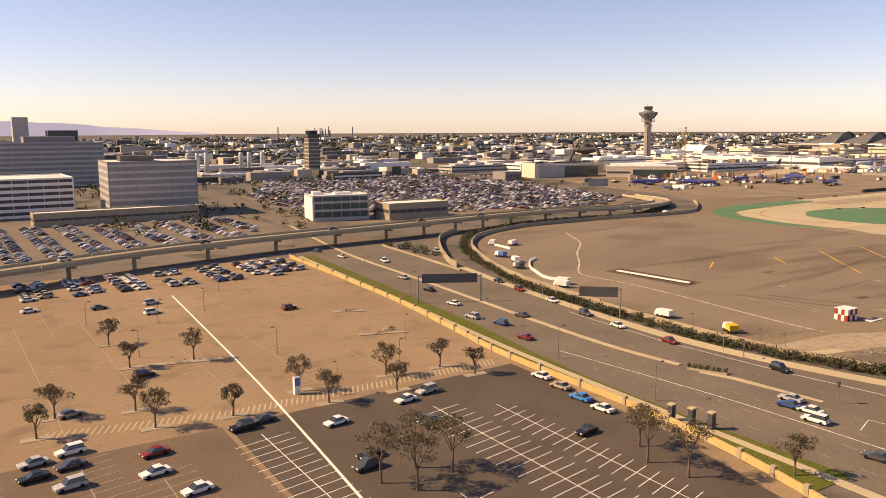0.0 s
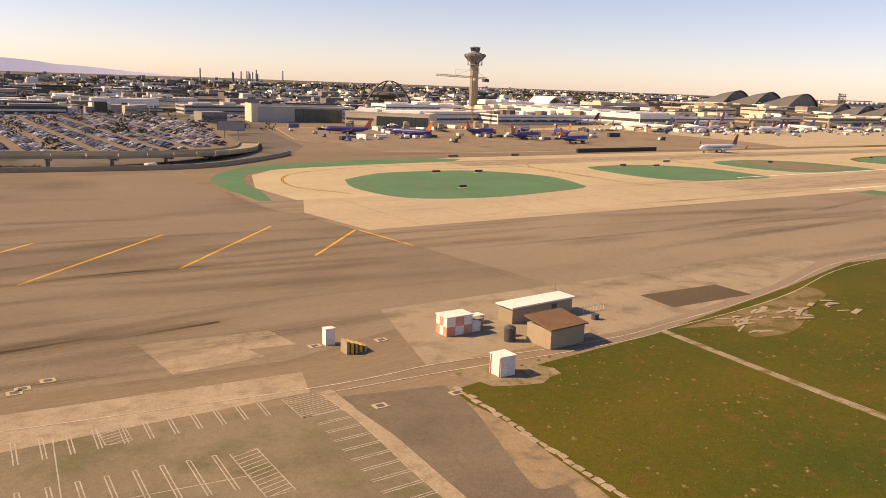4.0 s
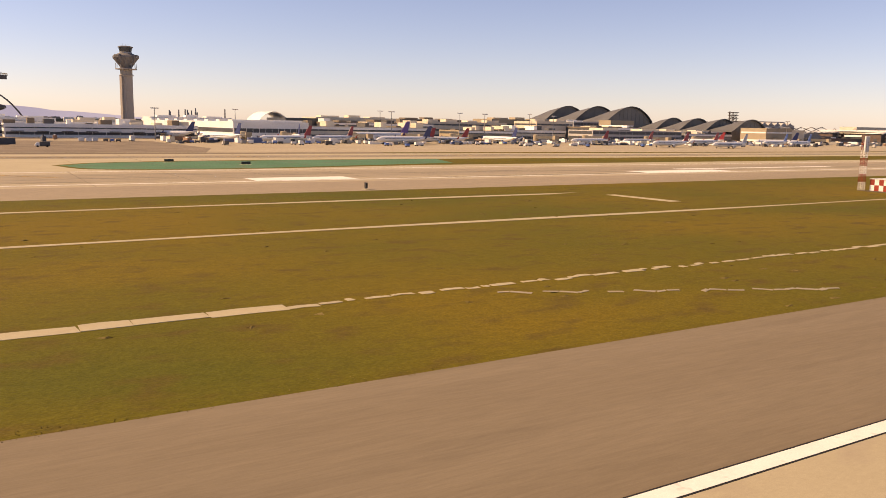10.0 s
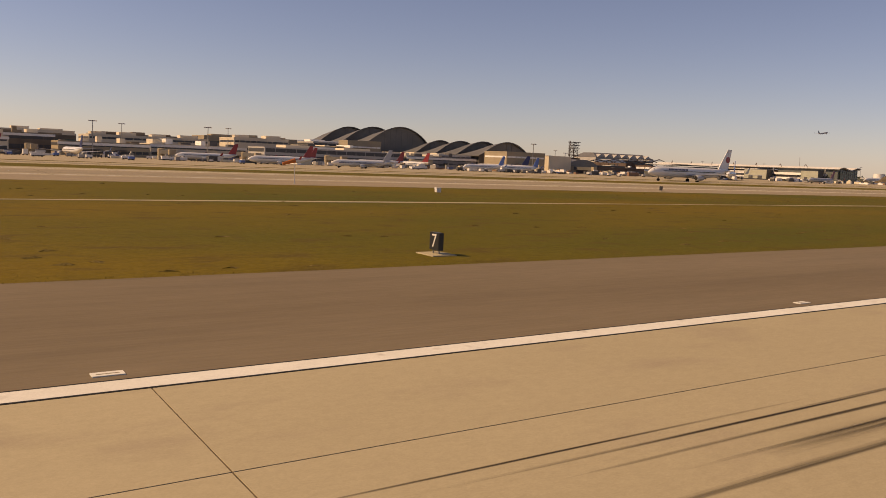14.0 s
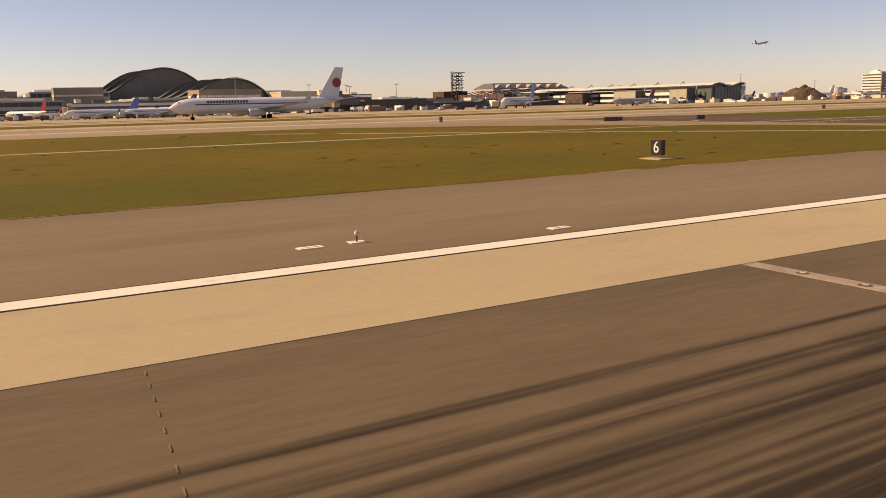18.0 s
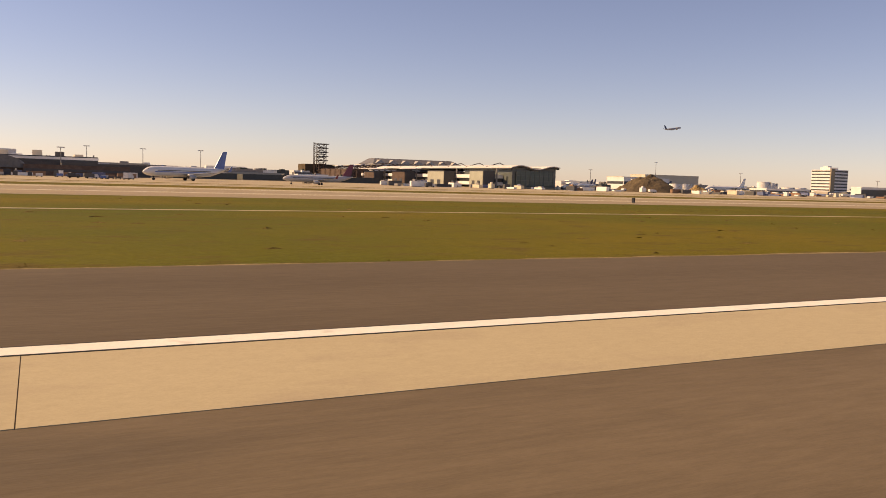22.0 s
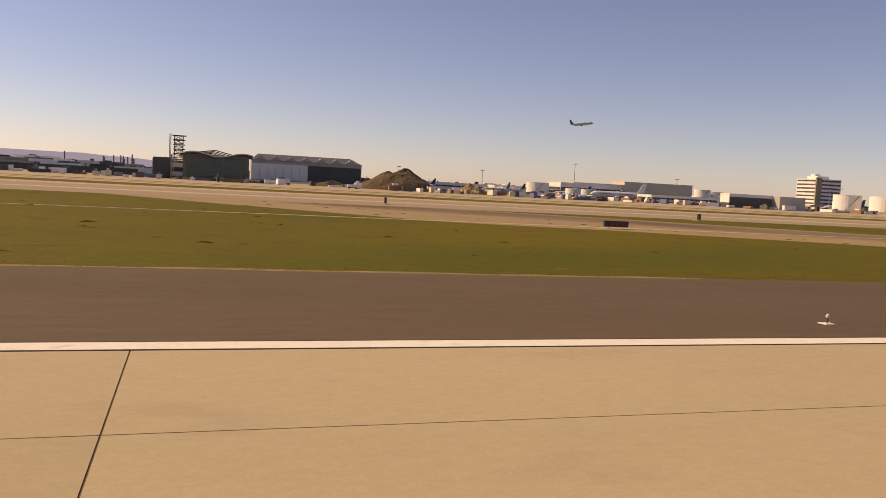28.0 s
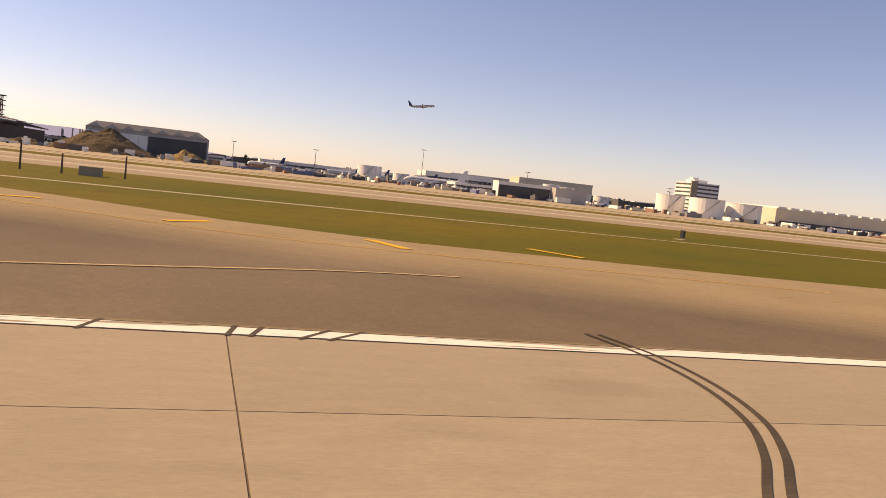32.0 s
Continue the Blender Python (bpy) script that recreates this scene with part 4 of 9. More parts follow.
sheet("sidewalk_left", bend([(-510.5, 309), (-518, 220), (-525, 146), (-527.3, 98), (-530, 40)], 3) + bend([(-528, 40), (-525.6, 98), (-523.2, 146), (-516.2, 220), (-508.8, 309)], 3), 0.17, M_CONC, "pale kerbside pavement", "pavement", depth=0.2)
th = thing("median_kerb", "low pale concrete median kerb along the boulevard", "kerb", kind="structure")
med = bend([(-470, 420), (-489, 312), (-494, 250), (-498, 199), (-501, 160), (-502, 134), (-500.5, 116)], 4)
for a, b in zip(med, med[1:]):
    d = (Vector(b) - Vector(a)).normalized()
    n = Vector((-d.y, d.x)) * 0.7
    part("kerbstone", prism(bmesh.new(), [tuple(Vector(a) + n + d * .03), tuple(Vector(a) - n + d * .03), tuple(Vector(b) - n - d * .03), tuple(Vector(b) + n - d * .03)], 0.0, 0.24), M_CONC, th)
sheet("median_2", [(-500.6, 110), (-498, 103), (-496.6, 84), (-497.4, 84), (-499.6, 103), (-501.6, 110)], 0.2, M_CONC, "pale concrete median nose", "kerb", depth=0.2)
lanes = []
for off in (0.16, 0.33, 0.5, 0.66, 0.83):
    L, R = bend(ROAD_L[1:], 8), bend(ROAD_R[:-1][::-1], 8)
    n = min(len(L), len(R))
    lanes += [[tuple(Vector(L[i]).lerp(Vector(R[i]), off)), tuple(Vector(L[i]).lerp(Vector(R[i]), off).lerp(Vector(L[i + 1]).lerp(Vector(R[i + 1]), off), 0.35))] for i in range(n - 1)]
line("lane_dashes", lanes, 0.1, M_CONC, "broken white lane lines", 0.06)
line("turn_lane_lines", [bend([(-515, 140), (-512.5, 116), (-510.5, 92), (-510, 60)], 4), [(-505, 72), (-499, 74), (-498, 66), (-503, 62)], [(-480.5, 60), (-486, 100), (-488, 132), (-485.6, 170)]], 0.2, M_WHITE, "white lane lines on the boulevard", 0.064)
M_LINEW = surf("weathered_white_line", (.62, .54, .42), (.44, .37, .27), .25, stain=(.5, .5, .64, (.27, .22, .15)))
line("apron_service_lines", [bend([(-367, 306), (-375, 292), (-386.5, 273.4), (-408, 252), (-425, 231.8), (-440.9, 213.8), (-440.4, 197), (-440.4, 183.3), (-441.6, 166.6), (-443.8, 148.8), (-445.3, 135.4), (-446.3, 125.4), (-446.5, 116)], 3)], 0.6, M_LINEW, "white painted line across the apron", 0.04)
line("apron_faint_lines", [[(-360, 300), (-250, 322)], [(-426, 160), (-415, 130)], [(-418, 152), (-408, 128)]], 0.4, M_CONC, "faint pale lines on the apron", 0.038)

# boundary wall with hedge
th = thing("boundary_wall", "brown retaining wall with a rail along the airfield edge", "wall", kind="structure")
FL = bend(FENCE[:-1], 3)
for a, b in zip(FL, FL[1:]):
    d = (Vector(b) - Vector(a)).normalized()
    n = Vector((-d.y, d.x)) * 0.25
    part("wall_panel", prism(bmesh.new(), [tuple(Vector(a) + n), tuple(Vector(a) - n), tuple(Vector(b) - n - d * .04), tuple(Vector(b) + n - d * .04)], 0.0, 2.0 if a[1] > 180 else 1.5), M_BEIGE if a[1] < 180 else M_CONC2, th)


def leafy(bm, centre, size, count, rnd, leaf=0.5):
    for _ in range(count):
        u = Vector((rnd.gauss(0, 1), rnd.gauss(0, 1), rnd.gauss(0, 1))).normalized() * rnd.uniform(0.45, 1.0)
        c = Vector(centre) + Vector((u.x * size[0], u.y * size[1], u.z * size[2]))
        a = Vector((rnd.gauss(0, 1), rnd.gauss(0, 1), rnd.gauss(0, 1))).normalized()
        b = a.cross(Vector((rnd.gauss(0, 1), rnd.gauss(0, 1), rnd.gauss(0, 1)))).normalized()
        s = leaf * rnd.uniform(0.5, 1.2)
        bm.faces.new([bm.verts.new(c + a * s), bm.verts.new(c + b * s), bm.verts.new(c - a * s * 0.8)])
    return bm


M_LEAF = surf("olive_leaves", (0.105, 0.085, 0.042), (0.13, 0.10, 0.055), 0.6, rough=0.8, grain=0.3)
M_LEAF2 = surf("dark_leaves", (0.04, 0.045, 0.018), (0.06, 0.06, 0.024), 0.6, rough=0.8, grain=0.3)
M_BARK = surf("grey_bark", (0.12, 0.09, 0.065), (0.16, 0.125, 0.09), 1.0)
rnd = random.Random(21)
hed = bend([(-300, 342), (-333, 346), (-361, 345), (-402, 331), (-432, 302), (-450, 270), (-465, 232), (-474, 196), (-476.5, 174), (-477.5, 155), (-478.5, 126), (-475, 104), (-468, 84), (-460, 64), (-452, 50)], 10)
for k in range(0, len(hed) - 3, 3):
    bm = bmesh.new()
    for p in hed[k:k + 3]:
        for _ in range(3):
            c = (p[0] + rnd.uniform(-1.3, 1.3), p[1] + rnd.uniform(-1.6, 1.6), rnd.uniform(0.7, 1.3))
            leafy(bm, c, (1.6, 2.0, 1.2), 70, rnd, 0.36)
    solid("hedge", bm, M_LEAF2, "dark green clipped hedge by the boundary wall", "hedge", "boundary hedge")
# lot wall with piers
th = thing("lot_wall", "low yellow rendered wall with square piers round the car park", "wall", kind="structure")
M_YWALL = surf("yellow_render", (0.50, 0.37, 0.16), (0.44, 0.32, 0.14), 0.3)
wl = bend([(-514, 309), (-517, 250), (-520, 207), (-525, 170), (-528.8, 141), (-530.2, 93), (-536, 62), (-544, 40)], 8)
for k, (a, b) in enumerate(zip(wl, wl[1:])):
    d = (Vector(b) - Vector(a)).normalized()
    n = Vector((-d.y, d.x)) * 0.2
    part("wall_panel", prism(bmesh.new(), [tuple(Vector(a) + n), tuple(Vector(a) - n), tuple(Vector(b) - n), tuple(Vector(b) + n)], 0.0, 1.3), M_YWALL, th)
    if k % 2 == 0:
        part("pier", box(bmesh.new(), a[0] - .4, a[0] + .4, a[1] - .4, a[1] + .4, 0, 1.75), M_BEIGE, th)

# stall lines
bm = bmesh.new()
for sx, y0, y1, half in ((-594, 62, 128, 5.2), (-578, 62, 90, 5.2), (-561.5, 66, 124, 5.4), (-550.8, 70, 118, 3.4)):
    ribbon(bm, [(sx, y0), (sx + 0.8, y1)], 0.16, 0.052)
    for k in range(int((y1 - y0) / 2.75)):
        y = y0 + 2.75 * k
        ribbon(bm, [(sx - half, y - 1.0), (sx + half, y + 1.0)], 0.14, 0.0525)
solid("stall_lines", bm, M_WHITE, "white stall lines on the dark car park", "marking", kind="structure")
bm = bmesh.new()
for sx, y0, y1 in ((-557, 146, 172), (-573, 150, 200), (-590, 150, 200), (-606, 150, 240), (-622, 100, 240), (-612, 66, 126), (-638, 100, 240), (-654, 100, 260), (-538, 160, 205), (-566, 214, 300), (-582, 220, 300), (-598, 220, 300), (-614, 220, 300), (-548, 220, 300), (-530, 230, 300)):
    ribbon(bm, [(sx, y0), (sx, y1)], 0.14, 0.0465)
    for k in range(int((y1 - y0) / 2.75)):
        ribbon(bm, [(sx - 5.0, y0 + 2.75 * k - 0.9), (sx + 5.0, y0 + 2.75 * k + 0.9)], 0.11, 0.047)
solid("faint_stall_lines", bm, surf("worn_white", (0.40, 0.34, 0.27), (0.30, 0.24, 0.18), 0.4), "worn pale stall lines", "marking", kind="structure")
line("lot_lane_line", [bend([(-575, 258), (-582, 173), (-586, 132), (-590, 96), (-594, 62)], 3)], 0.5, M_WHITE, "long white dividing line in the car park", 0.056)
line("lot_cross_hatch", [[(-626 + 1.1 * k, max(141.2, 147.6 - .21 * k * 1.1) - 1.9), (-624.2 + 1.1 * k, max(141.2, 147.6 - .21 * k * 1.1) + 1.9)] for k in range(84)], 0.3, M_CONC, "pale hatched walkway across the car park", 0.05)

# overpass
th = thing("overpass", "long pale concrete road overpass on piers", "bridge", kind="structure")
deck = bend([(-760, 255), (-690, 276), (-623, 297), (-574, 316), (-512, 330), (-454, 336), (-410, 342), (-371, 346), (-320, 347), (-270, 352), (-225, 372), (-195, 405), (-175, 450)], 4)
zs = [max(0.3, 6.6 * min(1, (len(deck) - 1 - i) / 17)) for i in range(len(deck))]
for i, (a, b) in enumerate(zip(deck, deck[1:])):
    d = (Vector(b) - Vector(a)).normalized()
    n = Vector((-d.y, d.x)) * 5.5
    bm = bmesh.new()
    P = [Vector(a) + n, Vector(a) - n, Vector(b) - n, Vector(b) + n]
    Z = [zs[i], zs[i], zs[i + 1], zs[i + 1]]
    lo, hi = [bm.verts.new((*p, z - 1.2)) for p, z in zip(P, Z)], [bm.verts.new((*p, z)) for p, z in zip(P, Z)]
    bm.faces.new(hi), bm.faces.new(lo[::-1])
    for k in range(4):
        bm.faces.new((lo[k], lo[(k + 1) % 4], hi[(k + 1) % 4], hi[k]))
    part("deck", bm, M_CONC2, th)
    for s in (1, -1):
        m = n * s
        e = n.normalized() * s * 0.3
        bm = bmesh.new()
        lo = [bm.verts.new((*q, z)) for q, z in ((Vector(a) + m, zs[i]), (Vector(a) + m - e, zs[i]), (Vector(b) + m - e, zs[i + 1]), (Vector(b) + m, zs[i + 1]))]
        hi = [bm.verts.new(v.co + Vector((0, 0, 1.0))) for v in lo]
        bm.faces.new(hi)
        for k in range(4):
            bm.faces.new((lo[k], lo[(k + 1) % 4], hi[(k + 1) % 4], hi[k]))
        part("parapet", bm, M_CONC, th)
    if i % 2 == 0 and zs[i] > 3:
        bm = bmesh.new()
        tube(bm, (*a, 0), (*a, zs[i] - 2.0), 0.8, 0.8, 10)
        c = Vector(a)
        w = n * 0.8
        lo = [bm.verts.new((*(c + w * u + d * v), zs[i] - 2.1)) for u, v in ((1, .6), (-1, .6), (-1, -.6), (1, -.6))]
        hi = [bm.verts.new(v.co + Vector((0, 0, 0.95))) for v in lo]
        bm.faces.new(hi), bm.faces.new(lo[::-1])
        for k in range(4):
            bm.faces.new((lo[k], lo[(k + 1) % 4], hi[(k + 1) % 4], hi[k]))
        part("pier", bm, M_CONC2, th)


# ---- trees ----
def tree_meshes(seed, h):
    rnd = random.Random(seed)
    bm = bmesh.new()
    tube(bm, (0, 0, 0), (rnd.uniform(-.2, .2), rnd.uniform(-.2, .2), h * 0.42), 0.22, 0.14, 7)
    tips = []
    for k in range(6):
        a = k * math.tau / 6 + rnd.uniform(-.4, .4)
        tip = Vector((math.cos(a) * h * rnd.uniform(.16, .30), math.sin(a) * h * rnd.uniform(.16, .30), h * rnd.uniform(.62, .86)))
        tube(bm, (0, 0, h * rnd.uniform(.3, .42)), tip, 0.1, 0.03, 5)
        tips.append(tip)
    trunk = mesh(bm, "trunk", M_BARK)
    bm = bmesh.new()
    for t in tips + [Vector((0, 0, h * .88))]:
        for _ in range(3):
            c = t + Vector((rnd.gauss(0, .6), rnd.gauss(0, .6), rnd.gauss(0, .4)))
            leafy(bm, c, (h * .12, h * .12, h * .10), 62, rnd, 0.22)
    return trunk, mesh(bm, "crown", M_LEAF)


TREES = [tree_meshes(s, h) for s, h in ((1, 7.0), (2, 6.3), (3, 7.6), (4, 9.6))]
tree_at = [(-603.8, 205.2), (-603.7, 182.3), (-590.0, 180.7), (-622.3, 156.5), (-626.3, 147.3), (-607.9, 141.5), (-608.9, 152.6), (-594.4, 139.7), (-578.4, 146.6), (-576.5, 136.4), (-561.8, 135.6), (-558.8, 145.9), (-545.8, 144.7), (-542.5, 135.9), (-585.2, 99.3), (-578.1, 101.4), (-582, 94.2), (-574, 97), (-546.5, 82.7), (-545.4, 75.4), (-542.6, 88.1), (-531.5, 67.0)]
for k, (x, y) in enumerate(tree_at):
    tr, cr = TREES[3 if k in (14, 15, 16, 17, 18, 19) else k % 3]
    t = thing("tree", "small olive-leaved tree in the car park", "tree", "car park trees", pose(x, y, 0, 0, 0, 47 * k))
    part("trunk", tr, M_BARK, t)
    part("crown", cr, M_LEAF, t)


# ---- cars ----
def car_meshes(colour, kind):
    """Body, glass, roof, wheel and lamp meshes of a car 4.6 m long, nose to +x."""
    paint = surf("car_paint_%s_%d" % (kind, len(bpy.data.materials)), colour, tuple(v * .92 for v in colour), 1.0, rough=0.3, grain=0.02, bump=0, local=True)
    h, roof = (1.0, 1.72) if kind == "suv" else (0.88, 1.42)
    w = 0.9
    prof = [(-2.3, 0.35), (-2.32, 0.75), (-2.15, h), (-1.0, h + .03), (0.9, h), (2.0, h - .16), (2.3, 0.68), (2.28, 0.35)]
    bm = bmesh.new()
    loft(bm, [[(x, y, z if abs(y) < .85 else z * .97 + .01) for x, z in prof] for y in (-w, -w * .88, w * .88, w)])
    body = mesh(bm, "body", paint)
    x0, x1 = (-2.1, 1.0) if kind == "suv" else (-1.6, 1.05)
    r0, r1 = (-1.9, 0.25) if kind == "suv" else (-0.95, 0.2)
    bm = bmesh.new()
    loft(bm, [[(x0, -w * .92, h), (x1, -w * .92, h), (x1, w * .92, h), (x0, w * .92, h)], [(r0, -w * .74, roof), (r1, -w * .74, roof), (r1, w * .74, roof), (r0, w * .74, roof)]])
    glass = mesh(bm, "windows", M_GLASS)
    bm = box(bmesh.new(), r0 - .06, r1 + .06, -w * .76, w * .76, roof - .03, roof + .05)
    top = mesh(bm, "roof", paint)
    bm = tube(bmesh.new(), (0, -.11, 0), (0, .11, 0), 0.33, 0.33, 12)
    wheel = mesh(bm, "wheel", M_TYRE)
    lamp = mesh(box(bmesh.new(), -.05, .05, -.2, .2, -.08, .08), "headlight", M_WHITEP)
    tail = mesh(box(bmesh.new(), -.05, .05, -.17, .17, -.1, .1), "tail_light", M_RED)
    return body, glass, top, wheel, lamp, tail, h


COLOURS = {"white": (0.75, 0.74, 0.72), "silver": (0.42, 0.42, 0.42), "black": (0.015, 0.015, 0.017), "dark grey": (0.07, 0.07, 0.075), "dark red": (0.22, 0.025, 0.02), "blue": (0.03, 0.07, 0.22), "beige": (0.38, 0.31, 0.22), "bright blue": (0.03, 0.22, 0.6)}
CARS = {}


def car(colour, kind, x, y, turn, z=0.05, where="parked in a marked stall", group="parked cars"):
    key = (colour, kind)
    label = f"{colour} {'sport utility car' if kind == 'suv' else 'saloon car'} {where}"
    m = pose(x, y, z, 0, 0, turn)
    if key in CARS:
        c = copy_thing(CARS[key], m)
        return tagged(c, label, "car", group)
    body, glass, top, wheel, lamp, tail, h = car_meshes(COLOURS[colour], kind)
    c = thing("car", label, "car", group, m)
    part("body", body, None, c)
    part("windows", glass, None, c)
    part("roof", top, None, c)
    for wx in (-1.4, 1.42):
        for wy in (-.82, .82):
            o = part("wheel", wheel, None, c)
            o.location = (wx, wy, 0.33)
    for s in (-.6, .6):
        part("headlight", lamp, None, c).location = (2.27, s, h - .22)
        part("tail_light", tail, None, c).location = (-2.29, s, h - .14)
    CARS[key] = c
    return c


rnd = random.Random(7)
names = ["white", "silver", "black", "dark grey", "dark red", "blue", "beige", "white", "silver", "dark grey"]
kinds = ["saloon", "suv", "saloon"]
lot_cars = [(-628.1, 135.0), (-622.5, 136.9), (-628.7, 129.0), (-623.3, 130.9), (-624.5, 123.0), (-611.0, 128.8), (-612.8, 120.9), (-609.1, 111.4), (-595.4, 131.9), (-591.0, 133.6), (-619.7, 156.1), (-580.3, 125.2), (-582.1, 108.8), (-584.6, 105.2), (-566.1, 116.4), (-557.6, 131.1), (-563.8, 128.8), (-546.0, 97.2), (-616.1, 256.7), (-598.3, 250.0), (-583.6, 248.5), (-586.5, 234.9), (-551.4, 218.3), (-602.6, 173.7)]
lot_col = ["silver", "white", "black", "dark grey", "silver", "dark red", "white", "white", "black", "dark grey", "beige", "white", "black", "dark grey", "dark grey", "silver", "white", "black", "white", "dark grey", "silver", "white", "dark red", "black"]
for (x, y), c in zip(lot_cars, lot_col):
    car(c, kinds[int(abs(x) * 3) % 3], x, y, 190 if y < 140 else 12)
for k, (x, y) in enumerate([(-531.0, 125.9), (-532.2, 118.4), (-533.6, 110.9), (-534.4, 104.0)]):
    car(["white", "beige", "bright blue", "white"][k], "saloon", x - 1.2, y, 96, where="parked along the yellow wall")
for sx in (-612, -597, -583, -567, -551, -536, -525):
    for k in range(11):
        if rnd.random() < 0.8:
            for s in (-2.6, 2.6):
                if rnd.random() < 0.75 and sx + s < -519:
                    car(rnd.choice(names), rnd.choice(kinds), sx + s, 274 + 2.8 * k, 12 if s < 0 else 192)
road_cars = [(-507.8, 196.3, 1), (-511.0, 168.6, 1), (-500.6, 172.5, 1), (-480.7, 182.7, 0), (-478.2, 202.0, 0), (-475.0, 217.6, 0), (-499, 241.9, 1), (-487, 277.4, 0), (-496, 297.7, 1), (-498, 318, 1), (-484.5, 164.1, 0), (-486.9, 148.8, 0), (-487.7, 130.4, 0), (-486, 101, 0), (-501.4, 88.0, 1), (-504.5, 81.9, 1), (-508.1, 78.6, 1), (-505, 86, 1), (-515.3, 63.3, 1), (-456, 287.3, 0), (-515, 153, 1), (-503, 218, 1), (-513, 179, 1)]
for k, (x, y, s) in enumerate(road_cars):
    car(["white", "blue", "dark grey", "white", "dark red", "black", "silver", "white"][k % 8], kinds[k % 3], x, y, 97 if s else 262, where="driving along the boulevard", group="cars on the boulevard")
for k, i in enumerate(range(6, 34, 4)):
    a, b = Vector(deck[i]), Vector(deck[i + 1])
    d = (b - a).normalized()
    car(names[k], kinds[k % 3], a.x - d.y * 2, a.y + d.x * 2, math.degrees(math.atan2(d.y, d.x)), zs[i], where="driving over the concrete overpass", group="cars on the overpass")

# far car parks, too many to count
M_FARCARS = island("far_car_paints", [(0.62, 0.61, 0.6), (0.03, 0.03, 0.035), (0.2, 0.2, 0.2), (0.05, 0.05, 0.06), (0.4, 0.4, 0.4), (0.07, 0.07, 0.08), (0.10, 0.025, 0.02), (0.03, 0.05, 0.11), (0.14, 0.13, 0.12), (0.3, 0.29, 0.28)], rough=0.35)


def far_cars(name, spots, label):
    bm = bmesh.new()
    for x, y, a in spots:
        ca, sa = math.cos(a), math.sin(a)
        tr = lambda p: (x + p[0] * ca - p[1] * sa, y + p[0] * sa + p[1] * ca, p[2] + 0.05)
        loft(bm, [[tr(p) for p in ring] for ring in ([(-2.2, -.88, .25), (2.2, -.88, .25), (2.2, .88, .25), (-2.2, .88, .25)], [(-2.25, -.9, .85), (2.2, -.9, .75), (2.2, .9, .75), (-2.25, .9, .85)], [(-1.5, -.8, .9), (1.0, -.8, .9), (1.0, .8, .9), (-1.5, .8, .9)], [(-1.1, -.66, 1.42), (.3, -.66, 1.42), (.3, .66, 1.42), (-1.1, .66, 1.42)])])
    solid(name, bm, M_FARCARS, label, "cars", kind="stuff")


def inside(x, y, poly):
    c = False
    for (x0, y0), (x1, y1) in zip(poly, poly[1:] + poly[:1]):
        if (y0 > y) != (y1 > y) and x < (x1 - x0) * (y - y0) / (y1 - y0) + x0:
            c = not c
    return c


def rows_in(poly, dx, dy, fill, seed, skip=()):
    rnd = random.Random(seed)
    xs, ys = [p[0] for p in poly], [p[1] for p in poly]
    out, x = [], min(xs)
    while x < max(xs):
        y = min(ys)
        while y < max(ys):
            if inside(x, y, poly) and rnd.random() < fill and not any(inside(x, y, s) for s in skip):
                out.append((x + rnd.uniform(-.3, .3), y, rnd.choice((0, math.pi)) + rnd.uniform(-.05, .05)))
            y += dy
        x += dx[int(x / 8) % 2]
    return out


far_cars("parked_cars_far", rows_in([(-436, 470), (-372, 424), (-250, 400), (-192, 440), (-142, 640), (-158, 735), (-355, 755), (-425, 620)], (5.6, 10.5), 2.9, 0.72, 3, [rect(-455, -372, 398, 452)]), "hundreds of parked cars filling the large lot")
far_cars("parked_cars_left", rows_in([(-690, 340), (-520, 352), (-486, 420), (-480, 470), (-690, 500)], (5.6, 11), 2.9, 0.66, 5), "many parked cars in the lot beyond the overpass")
far_cars("parked_cars_city", rows_in([(-430, 770), (-150, 750), (-120, 880), (-400, 900)], (5.6, 11), 3.0, 0.7, 6) + rows_in(rect(-120, 60, 720, 760), (5.6, 11), 3.0, 0.6, 8), "parked cars in far lots")

th = thing("ramp_wall", "pale curved concrete wall beside the ramp road", "wall", kind="structure")
for seg, h in ((bend([(-470.6, 250), (-466.7, 262), (-452.3, 290), (-432, 322), (-412, 338)], 5), 2.4), (bend([(-466.3, 317.5), (-469.9, 276.6), (-473.3, 244)], 5), 0.8)):
    for a, b in zip(seg, seg[1:]):
        d = (Vector(b) - Vector(a)).normalized()
        n = Vector((-d.y, d.x)) * 0.25
        part("wall_panel", prism(bmesh.new(), [tuple(Vector(a) + n), tuple(Vector(a) - n), tuple(Vector(b) - n - d * .04), tuple(Vector(b) + n - d * .04)], 0.0, h), M_CONC2, th)
rnd = random.Random(77)
for k in range(9):
    c = (-463 + rnd.uniform(-3, 6), 276 + 5 * k + rnd.uniform(-2, 2), 1.1)
    solid("shrub", leafy(bmesh.new(), c, (2.2, 2.4, 1.3), 170, rnd, .4), M_LEAF2, "dark shrub between road and ramp", "bush", "ramp shrubs")

